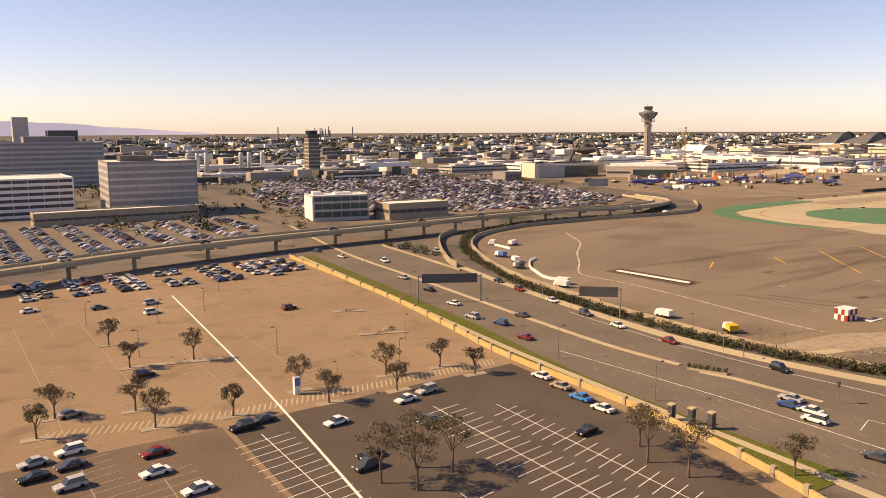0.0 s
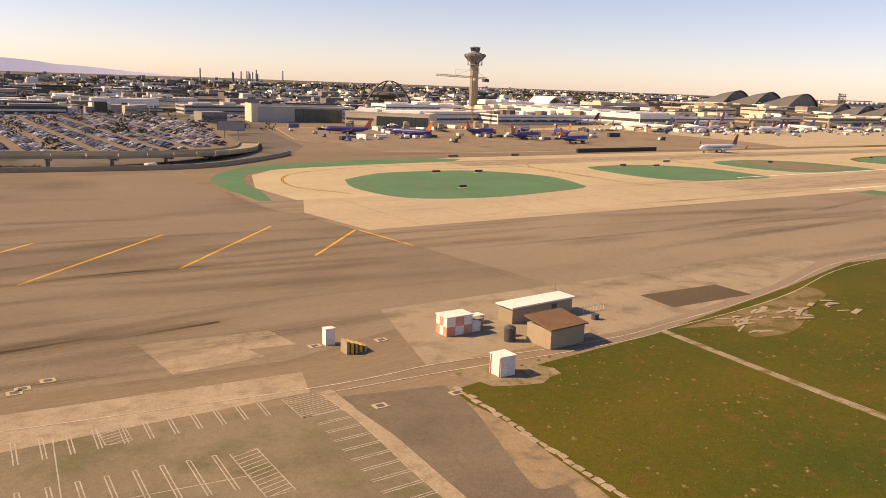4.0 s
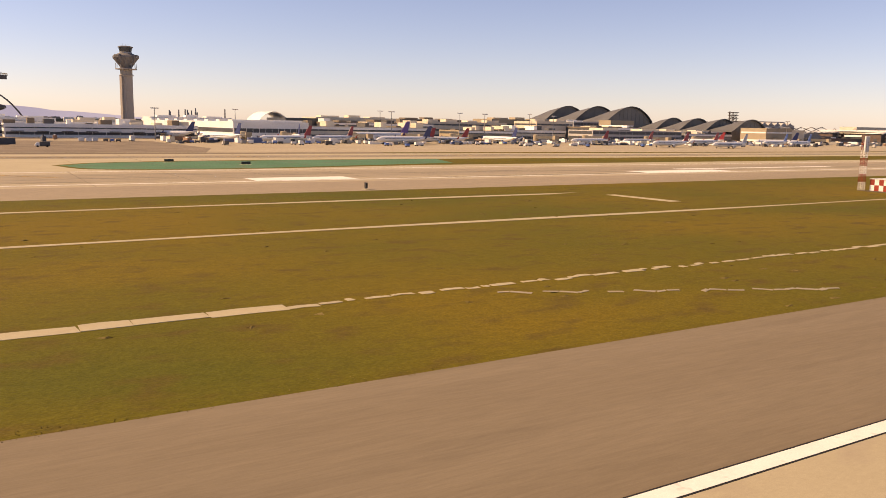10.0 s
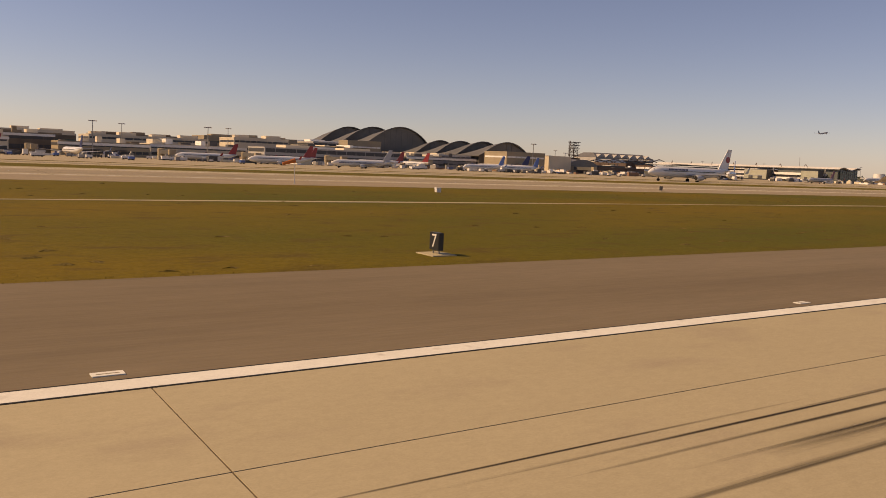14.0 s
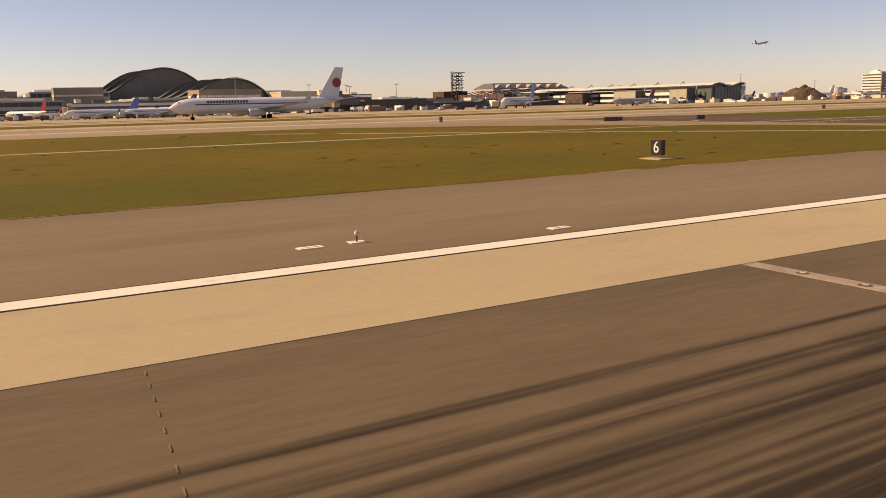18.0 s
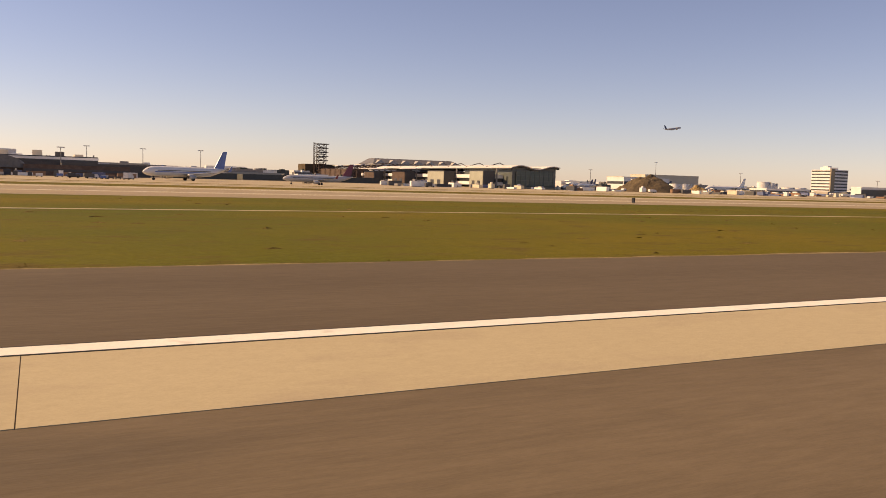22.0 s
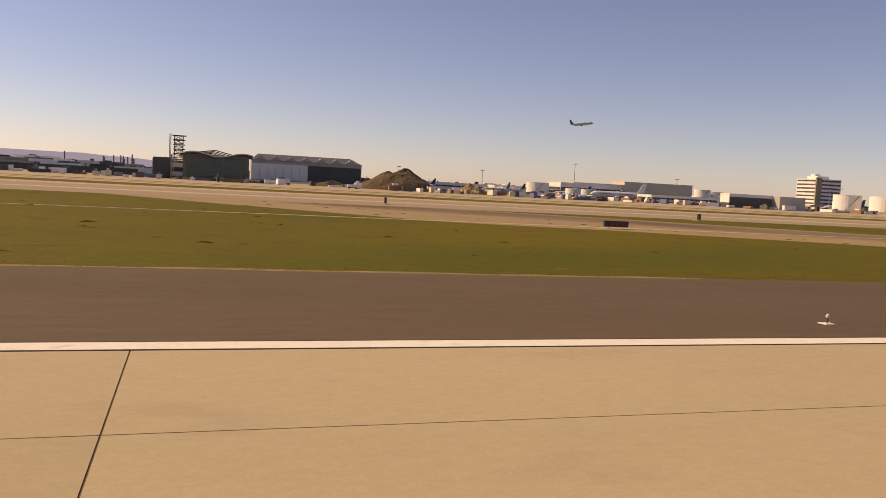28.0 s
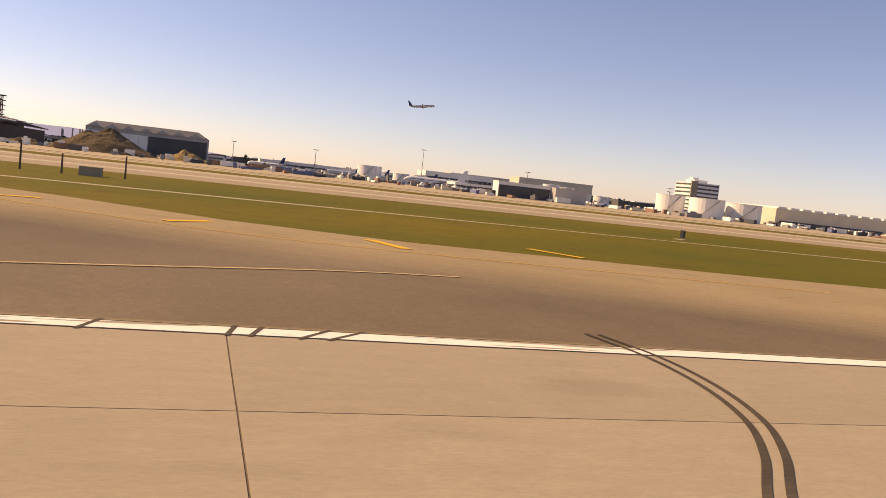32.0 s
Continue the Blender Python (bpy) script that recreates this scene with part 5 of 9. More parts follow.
# ---- buildings ----
def building(name, label, x0, x1, y0, y1, h, wall, floors=0, bands=M_GLASS, roof=M_ROOF, turn=0, category="building", parapet=0.8, sides=(1, 1), band_h=1.3, inset=0.02, fins=0):
    """A flat-roofed block: walls, roof, parapet, and a row of glazing for each storey on the sides that show."""
    cx, cy = (x0 + x1) / 2, (y0 + y1) / 2
    a, b = (x1 - x0) / 2, (y1 - y0) / 2
    t = thing(name, label, category, m=pose(cx, cy, 0, 0, 0, turn))
    part("wall", box(bmesh.new(), -a, a, -b, b, 0, h), wall, t)
    part("roof", box(bmesh.new(), -a + .3, a - .3, -b + .3, b - .3, h, h + .15), roof, t)
    bm = bmesh.new()
    for p in ((-a - .1, a + .1, -b - .1, -b + .3), (-a - .1, a + .1, b - .3, b + .1), (-a - .1, -a + .3, -b + .3, b - .3), (a - .3, a + .1, -b + .3, b - .3)):
        box(bm, *p, h - .2, h + parapet)
    part("parapet", bm, wall, t)
    for f in range(floors):
        z = h * (f + 0.45) / floors
        if sides[0]:
            w = part("window", box(bmesh.new(), -a + .8, a - .8, -b - inset - .06, -b + .2, z, z + band_h), bands, t)
            n = int(min(14, a / 2.5))
            if name in ("terminal_glass", "terminal_concourse", "terminal_long", "white_concourse", "office_block"):
                bar = mesh(box(bmesh.new(), -.12, .12, -b - inset - .14, -b, z, z + band_h), "mullion", wall)
                for k in range(1, n):
                    part("mullion", bar, wall, w).location = (-a + 2 * a * k / n, 0, 0)
            elif n > 1:
                bm = bmesh.new()
                for k in range(1, n):
                    x = -a + 2 * a * k / n
                    box(bm, x - .12, x + .12, -b - inset - .14, -b, z, z + band_h)
                tagged(part("mullions", bm, wall, w), kind="stuff")
        if sides[1]:
            part("window", box(bmesh.new(), -a - inset - .06, -a + .2, -b + .8, b - .8, z, z + band_h), bands, t)
    return t


def rooftop(t, spots, h, mat=M_GREYBLD):
    for x, y, a, b, z in spots:
        part("roof_unit", box(bmesh.new(), x - a, x + a, y - b, y + b, h, h + z), mat, t)


M_BANDED = surf("pale_spandrel", (0.46, 0.435, 0.405), (0.40, 0.38, 0.355), 0.1, gscale=1.0, grain=.06, bump=.05)
M_OFFICE = surf("weathered_curtain_wall", (0.20, 0.195, 0.195), (0.25, 0.24, 0.235), 0.1, rough=0.6, gscale=1.0, grain=.06, bump=.05)
# left of the boulevard
t = building("office_block", "eight-storey grey office block with white bands", -544, -492, 510, 560, 33, M_OFFICE, 8, M_BANDED, turn=-4, band_h=1.5)
rooftop(t, [(-6, 4, 10, 8, 3.5)], 33)
t = building("parking_garage", "grey open-deck parking garage with cars on its roof", -680, -560, 545, 600, 23, M_WHITEBLD, 6, M_DARKBLD, band_h=1.9)
t = building("dark_office_block", "large hazy grey glass office slab", -600, -490, 830, 880, 41, M_BANDED, 9, M_OFFICE, band_h=2.6, roof=M_ROOFD)
rooftop(t, [(10, 0, 22, 12, 6)], 41, M_OFFICE)
building("low_canopy", "low beige building beside the office block", -590, -500, 486, 500, 7, M_BEIGE, 1, M_DARKBLD)
t = building("old_control_tower", "slim dark brown banded tower with a wider cap", -284, -271.5, 817, 830, 44, surf("brown_tower_wall", (0.13, 0.105, 0.09), (0.17, 0.14, 0.12), 0.1), 11, M_BANDED, band_h=1.1, roof=M_ROOFD, category="tower")
part("cap", box(bmesh.new(), -8, 8, -8.2, 8.2, 44.2, 47.2), M_GREYBLD, t)
part("cab", lathe(bmesh.new(), [(6.2, 47.2), (7.2, 50.2), (6.8, 50.6)], 8), M_GLASS, t)
part("cab_roof", lathe(bmesh.new(), [(7.8, 50.6), (7.8, 51.2), (3, 51.8)], 8), M_BANDED, t)
M_TEAL = surf("teal_glazing", (0.036, 0.066, 0.063), (0.052, 0.082, 0.077), 0.2, rough=0.25, grain=0.08, bump=0)
t = building("grey_box_building", "boxy three-storey building with dark teal glazing and a pale end", -450, -417, 422, 446, 14, M_BANDED, 3, M_TEAL, turn=-12, band_h=3.2)
part("end_wall", box(bmesh.new(), -16.9, -16.62, -11.6, 11.6, .3, 13.6), M_WHITEBLD, t, "white end wall")
rooftop(t, [(-11, 5, 2.5, 2.5, 2.2), (4, 3, 5, 3, 1.4)], 14, M_WHITEBLD)
t = building("tan_low_building", "low tan flat-roofed building", -413, -374, 404, 424, 9, M_BEIGE, 1, M_DARKBLD, turn=-4, band_h=2)
building("far_glass_tower", "far pale glass tower block", -470, -440, 1930, 1960, 80, M_BANDED, 0, roof=M_BANDED)
building("far_tower_pair", "far dark mid-rise block", -408, -350, 1890, 1930, 52, M_GREYBLD, 0)
for k, x in enumerate((-390, -378, -366, -330, -318, -300)):
    bm = lathe(bmesh.new(), [(2.6, 0), (2.6, 26 - 2 * (k % 2)), (1.8, 27)], 12, (x, 905 + 6 * (k % 3)))
    solid("glass_pylon", bm, surf("pylon_glass_%d" % k, (0.50, 0.55, 0.50), (0.42, 0.48, 0.44), 0.2, rough=0.3), "tall pale green glass pylon", "pylon", "glass pylons", smooth=True)

M_CREAM = surf("cream_wall", (0.68, 0.59, 0.45), (0.60, 0.52, 0.40), 0.1, gscale=1.0, grain=.05, bump=.05)
# terminals
t = building("terminal_glass", "long grey terminal with a teal glass front and a cream end", -90, -10, 661, 689, 14.5, M_BANDED, 0, turn=-9, roof=M_ROOFD)
part("end_wall", box(bmesh.new(), -40.4, -40.12, -14, 14, 0, 15.6), M_CREAM, t, "cream end wall")
part("end_return", box(bmesh.new(), -40.4, -35, -14.4, -14.12, 0, 15.4), M_CREAM, t, "cream corner panel")
w = part("window", box(bmesh.new(), -3, 39.4, -14.3, -14.02, .4, 11.6), M_TEAL, t)
bar = mesh(box(bmesh.new(), -.12, .12, -14.42, -14.3, .4, 11.6), "mullion", M_DARKBLD)
for k in range(1, 11):
    part("mullion", bar, M_DARKBLD, w).location = (-3 + 42.4 * k / 11, 0, 0)
part("eave", box(bmesh.new(), -34.9, 40.6, -15.4, -14.12, 13.2, 13.9), M_WHITEBLD, t, "thin white eave")
rooftop(t, [(18, 4, 26, 3, 1.6), (-24, 6, 5, 4, 2)], 14.5, M_GREYBLD)
t = building("terminal_concourse", "cream terminal concourse with dark window bands", -18, 56, 604, 640, 11, M_CREAM, 0, turn=-44)
w = part("window", box(bmesh.new(), -9, 36.4, -18.2, -17.98, .4, 8.4), M_TEAL, t, "tall dark teal glass front")
bar = mesh(box(bmesh.new(), -.12, .12, -18.32, -18.2, .4, 8.4), "mullion", M_DARKBLD)
for k in range(1, 12):
    part("mullion", bar, M_DARKBLD, w).location = (-9 + 45.4 * k / 12, 0, 0)
part("window", box(bmesh.new(), -36, -12, -18.2, -17.98, 4.4, 6.2), M_DARKBLD, t)
part("side_window", box(bmesh.new(), -37.2, -36.98, -15, 15, 3, 7), M_TEAL, t)
rooftop(t, [(-20, 0, 9, 8, 3), (14, 2, 12, 8, 2.4)], 11, M_WHITEBLD)
t = building("terminal_long", "long low terminal with a bright white fascia", 52, 236, 672, 716, 10, M_WHITEBLD, 2, M_DARKBLD, turn=10, band_h=2.0)
part("fascia", box(bmesh.new(), -92.5, 92.5, -22.6, -22.1, 8.0, 10.9), M_WHITEBLD, t, "bright white fascia")
t = building("white_concourse", "long white concourse with a ribbed roof", 286, 346, 590, 830, 13, M_WHITEBLD, 1, M_DARKBLD, turn=4, band_h=3)
for k in range(9):
    part("roof_rib", box(bmesh.new(), -28, 28, -112 + 26 * k, -104 + 26 * k, 13, 15.2), M_WHITEBLD, t)
t = building("dark_hangar_hall", "dark boxy hall with a white roof edge", 372, 412, 690, 740, 17, M_DARKBLD, 0, roof=M_WHITEBLD)
t = building("cream_terminal", "cream stepped terminal with small square windows", 540, 640, 730, 780, 16.5, M_CREAM, 3, M_DARKBLD, band_h=1.6)
rooftop(t, [(-42, -16, 6, 6, 3), (-18, -14, 7, 6, 3.4), (8, -14, 6, 6, 2.6), (34, -16, 8, 5, 3.2)], 16.5, M_CREAM)
t = building("cream_terminal_block", "cream terminal block with a parapet", 650, 700, 690, 730, 19, M_CREAM, 3, M_DARKBLD, band_h=1.7)
rooftop(t, [(-16, -10, 6, 5, 3), (12, -10, 7, 6, 3.4)], 19, M_CREAM)
t = building("dark_concourse", "pale glazed concourse north of the arched hall", 640, 760, 590, 626, 11, M_BANDED, 2, M_DARKBLD, band_h=3.4)
rooftop(t, [(-30, 0, 10, 10, 3), (20, -6, 12, 8, 2.6)], 11, M_CREAM)
building("stair_block", "square beige stair block beside the arched hall", 764, 800, 700, 720, 22, M_BEIGE, 2, M_WHITEBLD)
building("hall_end_block", "plain beige block beside the arched hall", 900, 927, 566, 592, 14.5, M_CREAM, 0, roof=M_ROOF)
t = thing("barrel_shed", "brown barrel-roofed shed with a glazed end", "shed", m=pose(944, 586, 0))
part("wall", box(bmesh.new(), -19, 19, -15, 24, 0, 5), M_RUST, t)
for k, rr in enumerate((1.0, .9)):
    arc = [(19.5 * rr * math.cos(math.pi * j / 14), 4.6 + 8.6 * rr * math.sin(math.pi * j / 14)) for j in range(15)]
    ring = [(x, z) for x, z in arc]
    part(("barrel_roof", "end_glazing")[k], loft(bmesh.new(), [[(x, y, z) for x, z in ring] for y in ((-18, 26), (-14, -13.6))[k]]), (M_ROOFD, M_TEAL)[k], t)
t = building("low_brown_wall_building", "long low brown service building", 962, 1024, 566, 580, 6.2, M_RUST, 1, M_DARKBLD, band_h=1.6)
building("beige_gate_block", "beige block beside the wavy roofs", 838, 880, 548, 580, 16, M_BEIGE, 2, M_WHITEBLD, band_h=1.4)
building("west_low_terminal", "low grey terminal wing", 985, 1042, 610, 650, 8, M_GREYBLD, 2, M_DARKBLD, band_h=1.8)
building("flat_hall", "pale flat hall behind the arched roofs", 900, 955, 700, 740, 18, M_WHITEBLD, 0)


# long row of gate buildings before the terminals
M_BROWNB = surf("brown_panel_wall", (0.17, 0.135, 0.10), (0.21, 0.17, 0.125), 0.1, gscale=1.0, grain=.05, bump=.05)
def gate_hall(x0, x1, y0, y1, h, wall, label, seed, turn=0):
    t = building("gate_building", label, x0, x1, y0, y1, h, wall, 2, M_DARKBLD, M_ROOF, turn, band_h=h * .22)
    rnd = random.Random(seed)
    a, b = (x1 - x0) / 2, (y1 - y0) / 2
    for k in range(int((x1 - x0) / 12)):
        x, w = -a + 6 + 12 * k + rnd.uniform(-3, 3), rnd.uniform(1.2, 4.2)
        part("roof_unit", box(bmesh.new(), x - w, x + w, -b * rnd.uniform(.1, .7), b * rnd.uniform(.1, .6), h + .15, h + rnd.uniform(1.4, 5.2)), rnd.choice((M_WHITEBLD, M_GREYBLD, M_CREAM, M_BROWNB, M_CREAM)), t)
    part("fascia", box(bmesh.new(), -a - .4, a + .4, -b - .5, -b - .12, h - 1.7, h + .1), M_WHITEBLD, t, "white roof edge")
    for k in range(int((x1 - x0) / 16)):
        x = -a + 8 + 16 * k
        part("canopy", box(bmesh.new(), x - 4, x + 4, -b - 4, -b - .6, 4.2, 4.7), M_GREYBLD, t)
    return t


for x0, x1, y0, y1, h, wall, lab, sd in ((150, 282, 640, 672, 9, M_WHITEBLD, "low white gate building with canopies", 1), (350, 470, 604, 640, 10.5, M_CREAM, "cream gate building with roof plant", 2), (400, 505, 660, 700, 14, M_BROWNB, "brown gate building with roof plant", 3), (500, 560, 606, 640, 9, M_BEIGE, "low tan gate building with a white roof edge", 4), (566, 640, 630, 664, 10, M_CREAM, "cream gate building with a white roof edge", 5), (690, 752, 640, 690, 14, M_BROWNB, "brown gate building beside the arched hall", 6), (765, 836, 590, 622, 9, M_OFFICE, "low grey gate building before the arched hall", 7), (905, 1010, 650, 690, 13, M_GREYBLD, "grey gate building behind the white block", 8)):
    gate_hall(x0, x1, y0, y1, h, wall, lab, sd)


for x0, x1, y0, y1, h, wall, lab in ((96, 196, 768, 800, 13, M_WHITEBLD, "white terminal block before the arched landmark"), (206, 262, 742, 776, 12, M_CREAM, "cream terminal block beside the tower"), (290, 372, 850, 890, 16, M_WHITEBLD, "long white terminal roof beyond the tower"), (350, 436, 748, 786, 12, M_WHITEBLD, "low white terminal with a dark window band"), (428, 528, 716, 752, 14, M_BROWNB, "brown terminal with a stepped roof"), (446, 540, 800, 840, 19, M_CREAM, "cream terminal block behind the gates"), (560, 640, 822, 860, 19, M_BROWNB, "brown terminal block behind the gates"), (648, 742, 770, 810, 21, M_BEIGE, "cream terminal block with a stepped roof"), (-30, 60, 770, 806, 9, M_WHITEBLD, "low white building behind the terminals"), (-110, -20, 800, 830, 8, M_BANDED, "low grey building behind the terminals")):
    t = building("terminal_block", lab, x0, x1, y0, y1, h, wall, 2, M_TEAL, band_h=1.5)
    a = (x1 - x0) / 2
    rooftop(t, [(-a * .55, 0, a * .22, 7, 2.6), (a * .1, 3, a * .15, 6, 3.4), (a * .62, -2, a * .2, 8, 2.2)], h, wall)


t = building("hall_podium", "grey glazed podium along the arched hall", 750, 811, 748, 960, 20, M_BANDED, 3, M_DARKBLD, band_h=3)
rooftop(t, [(-18, -80, 8, 8, 3), (6, -60, 10, 9, 2.4), (-10, -20, 9, 12, 3), (10, 30, 10, 14, 2.6)], 20, M_WHITEBLD)
t = building("concourse_podium", "low grey podium along the wavy roofs", 806, 840, 604, 745, 11.5, M_BANDED, 2, M_DARKBLD, band_h=2.4)
rooftop(t, [(-4, -50, 6, 6, 2), (2, 0, 7, 8, 2.4), (-2, 44, 6, 7, 2)], 11.5, M_CREAM)


def vault(parent, x0, x1, y0, y1, zb, zt, skew=0.0, seg=22, thick=1.2, mat=M_ROOFD):
    """A curved shell roof: an arc over x, running along y, rising to one side."""
    bm = bmesh.new()
    rings = []
    for y in (y0, y1):
        ring = []
        for k in range(seg + 1):
            u = k / seg
            s = math.sin(math.pi * (u ** (1 + skew))) ** 0.8 if 0 < u < 1 else 0
            ring.append((x0 + (x1 - x0) * u, y, zb + (zt - zb) * s))
        rings.append(ring + [(x, y_, z - thick) for x, y_, z in ring[::-1]])
    loft(bm, rings)
    return part("roof_shell", bm, mat, parent, smooth=False)


def hump(u, peak=.56):
    """A long slope up to the peak and a round, steeper fall beyond it."""
    return math.sin(math.pi / 2 * u / peak) ** 1.15 if u < peak else max(0, math.cos(math.pi / 2 * (u - peak) / (1 - peak))) ** .72


def wave_shell(parent, x0, x1, y0, y1, zb, z_front, z_back, seg=24, thick=.9):
    """A vault across x that is tall at its north edge and sinks towards the south."""
    rings = []
    for y, zt in ((y0, z_front), (y0 + (y1 - y0) * .35, z_front - (z_front - z_back) * .22), (y1, z_back)):
        top = [(x0 + (x1 - x0) * k / seg, y, zb + (zt - zb) * hump(k / seg)) for k in range(seg + 1)]
        rings.append(top + [(x, yy, z - thick) for x, yy, z in top[::-1]])
    return part("roof_shell", loft(bmesh.new(), rings), M_SHELL, parent)


M_SHELL = surf("shell_roofing", (0.10, 0.097, 0.09), (0.13, 0.125, 0.115), 0.05, gscale=0.8, rough=0.6, grain=.05, bump=.05)
M_GABLE = surf("grey_curtain_wall", (0.13, 0.12, 0.105), (0.17, 0.155, 0.135), 0.1, rough=0.5, grain=0.1)


def gable(parent, x0, x1, y, zb, zt, n=16):
    """The glazed end wall under an arched shell, with its upright ribs."""
    arc = [(x0 + (x1 - x0) * k / n, zb + (zt - zb) * hump(k / n) - .5) for k in range(n + 1)]
    ring = [(x0, 0)] + arc + [(x1, 0)]
    g = part("gable_wall", loft(bmesh.new(), [[(x, y, z) for x, z in ring], [(x, y + .5, z) for x, z in ring]]), M_GABLE, parent)
    for x, z in arc[2:-2:2]:
        part("gable_rib", box(bmesh.new(), x - .12, x + .12, y - .2, y, 4, z - .3), M_GABLE, g)


hall = thing("arched_hall", "great terminal hall with overlapping grey arched roofs", "terminal")
part("wall", box(bmesh.new(), 816, 894, 772, 985, 0, 13), M_GREYBLD, hall)
for k in range(3):
    wave_shell(hall, 812, 899, 766 + 62 * k, 845 + 62 * k, 19, 41.6 + 1.0 * k, 21)
    gable(hall, 814, 898, 769 + 62 * k, 19, 41.2 + 1.0 * k, 24)
conc = thing("wavy_concourse", "concourse with a row of small grey wavy roofs", "terminal")
part("wall", box(bmesh.new(), 846, 896, 600, 760, 0, 11), M_GREYBLD, conc)
for k in range(4):
    wave_shell(conc, 842, 900, 594 + 38 * k, 640 + 38 * k, 13, 26.2 + .6 * k, 15)
    gable(conc, 844, 899, 596.5 + 38 * k, 13, 25.8 + .6 * k, 18)
lowv = thing("barrel_roof_shed", "far small white barrel-roofed shed", "shed")
part("wall", box(bmesh.new(), 405, 437, 860, 900, 0, 16), M_WHITEBLD, lowv)
vault(lowv, 404, 438, 858, 902, 15, 25, 0, 14, .6, M_WHITEBLD)


# ---- tower, arches, crane ----
M_TOWER = surf("tower_concrete", (0.36, 0.315, 0.27), (0.31, 0.27, 0.235), 0.05, gscale=.6, grain=.05, bump=.05)
twr = thing("control_tower", "tall beige airport control tower with a flared head", "tower", m=pose(268.4, 847, 0, 0, 0, 20))
part("shaft", loft(bmesh.new(), [[(a * 4.9, b * 4.4, z) for a, b in ((-1, -.6), (-.6, -1), (.6, -1), (1, -.6), (1, .6), (.6, 1), (-.6, 1), (-1, .6))] for z in (0, 64)]), M_TOWER, twr)
part("lift_shaft", box(bmesh.new(), -6.4, -4.4, -1.8, 1.8, 0, 55), M_TOWER, twr)
for z, r in ((55, 6.8), (61, 10.2)):
    part("ring_platform", lathe(bmesh.new(), [(r * .6, z), (r, z + .4), (r, z + 1.1), (r * .5, z + 1.3)], 20), M_TOWER, twr)
for k in range(12):
    a = k * math.tau / 12
    part("platform_post", tube(bmesh.new(), (math.cos(a) * 9.6, math.sin(a) * 9.6, 62), (math.cos(a) * 9.2, math.sin(a) * 9.2, 67.5), .22, .22, 5), M_STEEL, twr)
M_HEAD = surf("grey_head_cladding", (0.15, 0.145, 0.14), (0.19, 0.18, 0.175), 0.1, gscale=1.0, grain=.06)
part("flared_head", lathe(bmesh.new(), [(5.0, 61), (5.6, 63.6), (7.4, 66.4), (9.8, 70), (11.3, 72.6), (11.3, 74.2), (8, 76), (5.2, 77)], 24), M_HEAD, twr)
for k in range(4):
    a = k * math.tau / 4 + .35
    c, d = math.cos(a), math.sin(a)
    ring = [(7.2, -3.6), (13.4, -2.7), (13.4, 2.7), (7.2, 3.6)]
    part("balcony_lobe", loft(bmesh.new(), [[(u * f * c - v * f * d, u * f * d + v * f * c, z) for u, v in ring] for z, f in ((66.4, .62), (70.4, .88), (72.2, 1), (74.4, 1), (75.2, .88))]), M_HEAD, twr)
part("cab", lathe(bmesh.new(), [(5.1, 76.8), (5.5, 78.4), (6.5, 82.2), (6.1, 82.4)], 16), M_GLASS, twr)
part("cab_sill", lathe(bmesh.new(), [(5.6, 76.6), (5.8, 77.8), (5.0, 78.2)], 16), M_BANDED, twr)
part("cab_roof", lathe(bmesh.new(), [(6.9, 82.2), (7.0, 82.9), (5.2, 83.6), (2, 83.9)], 16), M_HEAD, twr)
for k in range(4):
    part("antenna", tube(bmesh.new(), (math.cos(k) * 3, math.sin(k) * 3, 83.4), (math.cos(k) * 3, math.sin(k) * 3, 86.2), .1, .06, 5), M_STEEL, twr)

arch = thing("arched_landmark", "pale double-arched landmark building with a raised saucer", "building", m=pose(143.9, 845, 0, 0, 0, 8))
for turn, span in ((0, 41), (74, 40)):
    bm = bmesh.new()
    secs = []
    for k in range(25):
        u = -1 + 2 * k / 24
        x, z = span * u, 38 * (1 - abs(u) ** 2.1) + .2
        s = .65 + .8 * abs(u)
        ca, sa = math.cos(radians(turn)), math.sin(radians(turn))
        secs.append([(x * ca - yy * sa, x * sa + yy * ca, max(z + zz, 0)) for yy, zz in ((-s, -s * .7), (s, -s * .7), (s, s * .7), (-s, s * .7))])
    loft(bm, secs)
    part("arch", bm, M_GREYBLD, arch)
part("saucer", lathe(bmesh.new(), [(6, 17), (17, 20.5), (19.5, 22), (19, 24), (14, 25.4), (3, 26.2)], 28), M_GREYBLD, arch)
part("core", lathe(bmesh.new(), [(6.2, 0), (5.2, 17.4)], 16), M_BEIGE, arch)
part("lift_house", lathe(bmesh.new(), [(5, 26), (5, 30.5), (4.4, 31)], 16), M_GREYBLD, arch)


def lattice(bm, a, b, w, bays, r=.12, up=(0, 0, 1)):
    a, b = Vector(a), Vector(b)
    d = (b - a).normalized()
    u = d.cross(Vector(up) if abs(d.z) < .9 else Vector((1, 0, 0))).normalized()
    v = d.cross(u)
    c = [(u * i + v * j) * w / 2 for i, j in ((1, 1), (-1, 1), (-1, -1), (1, -1))]
    for o in c:
        tube(bm, a + o, b + o, r, r, 4)
    for k in range(bays):
        p, q = a.lerp(b, k / bays), a.lerp(b, (k + 1) / bays)
        for i in range(4):
            tube(bm, p + c[i], q + c[(i + 1) % 4], r * .6, r * .6, 4)
            tube(bm, q + c[i], q + c[(i + 1) % 4], r * .6, r * .6, 4)
    return bm


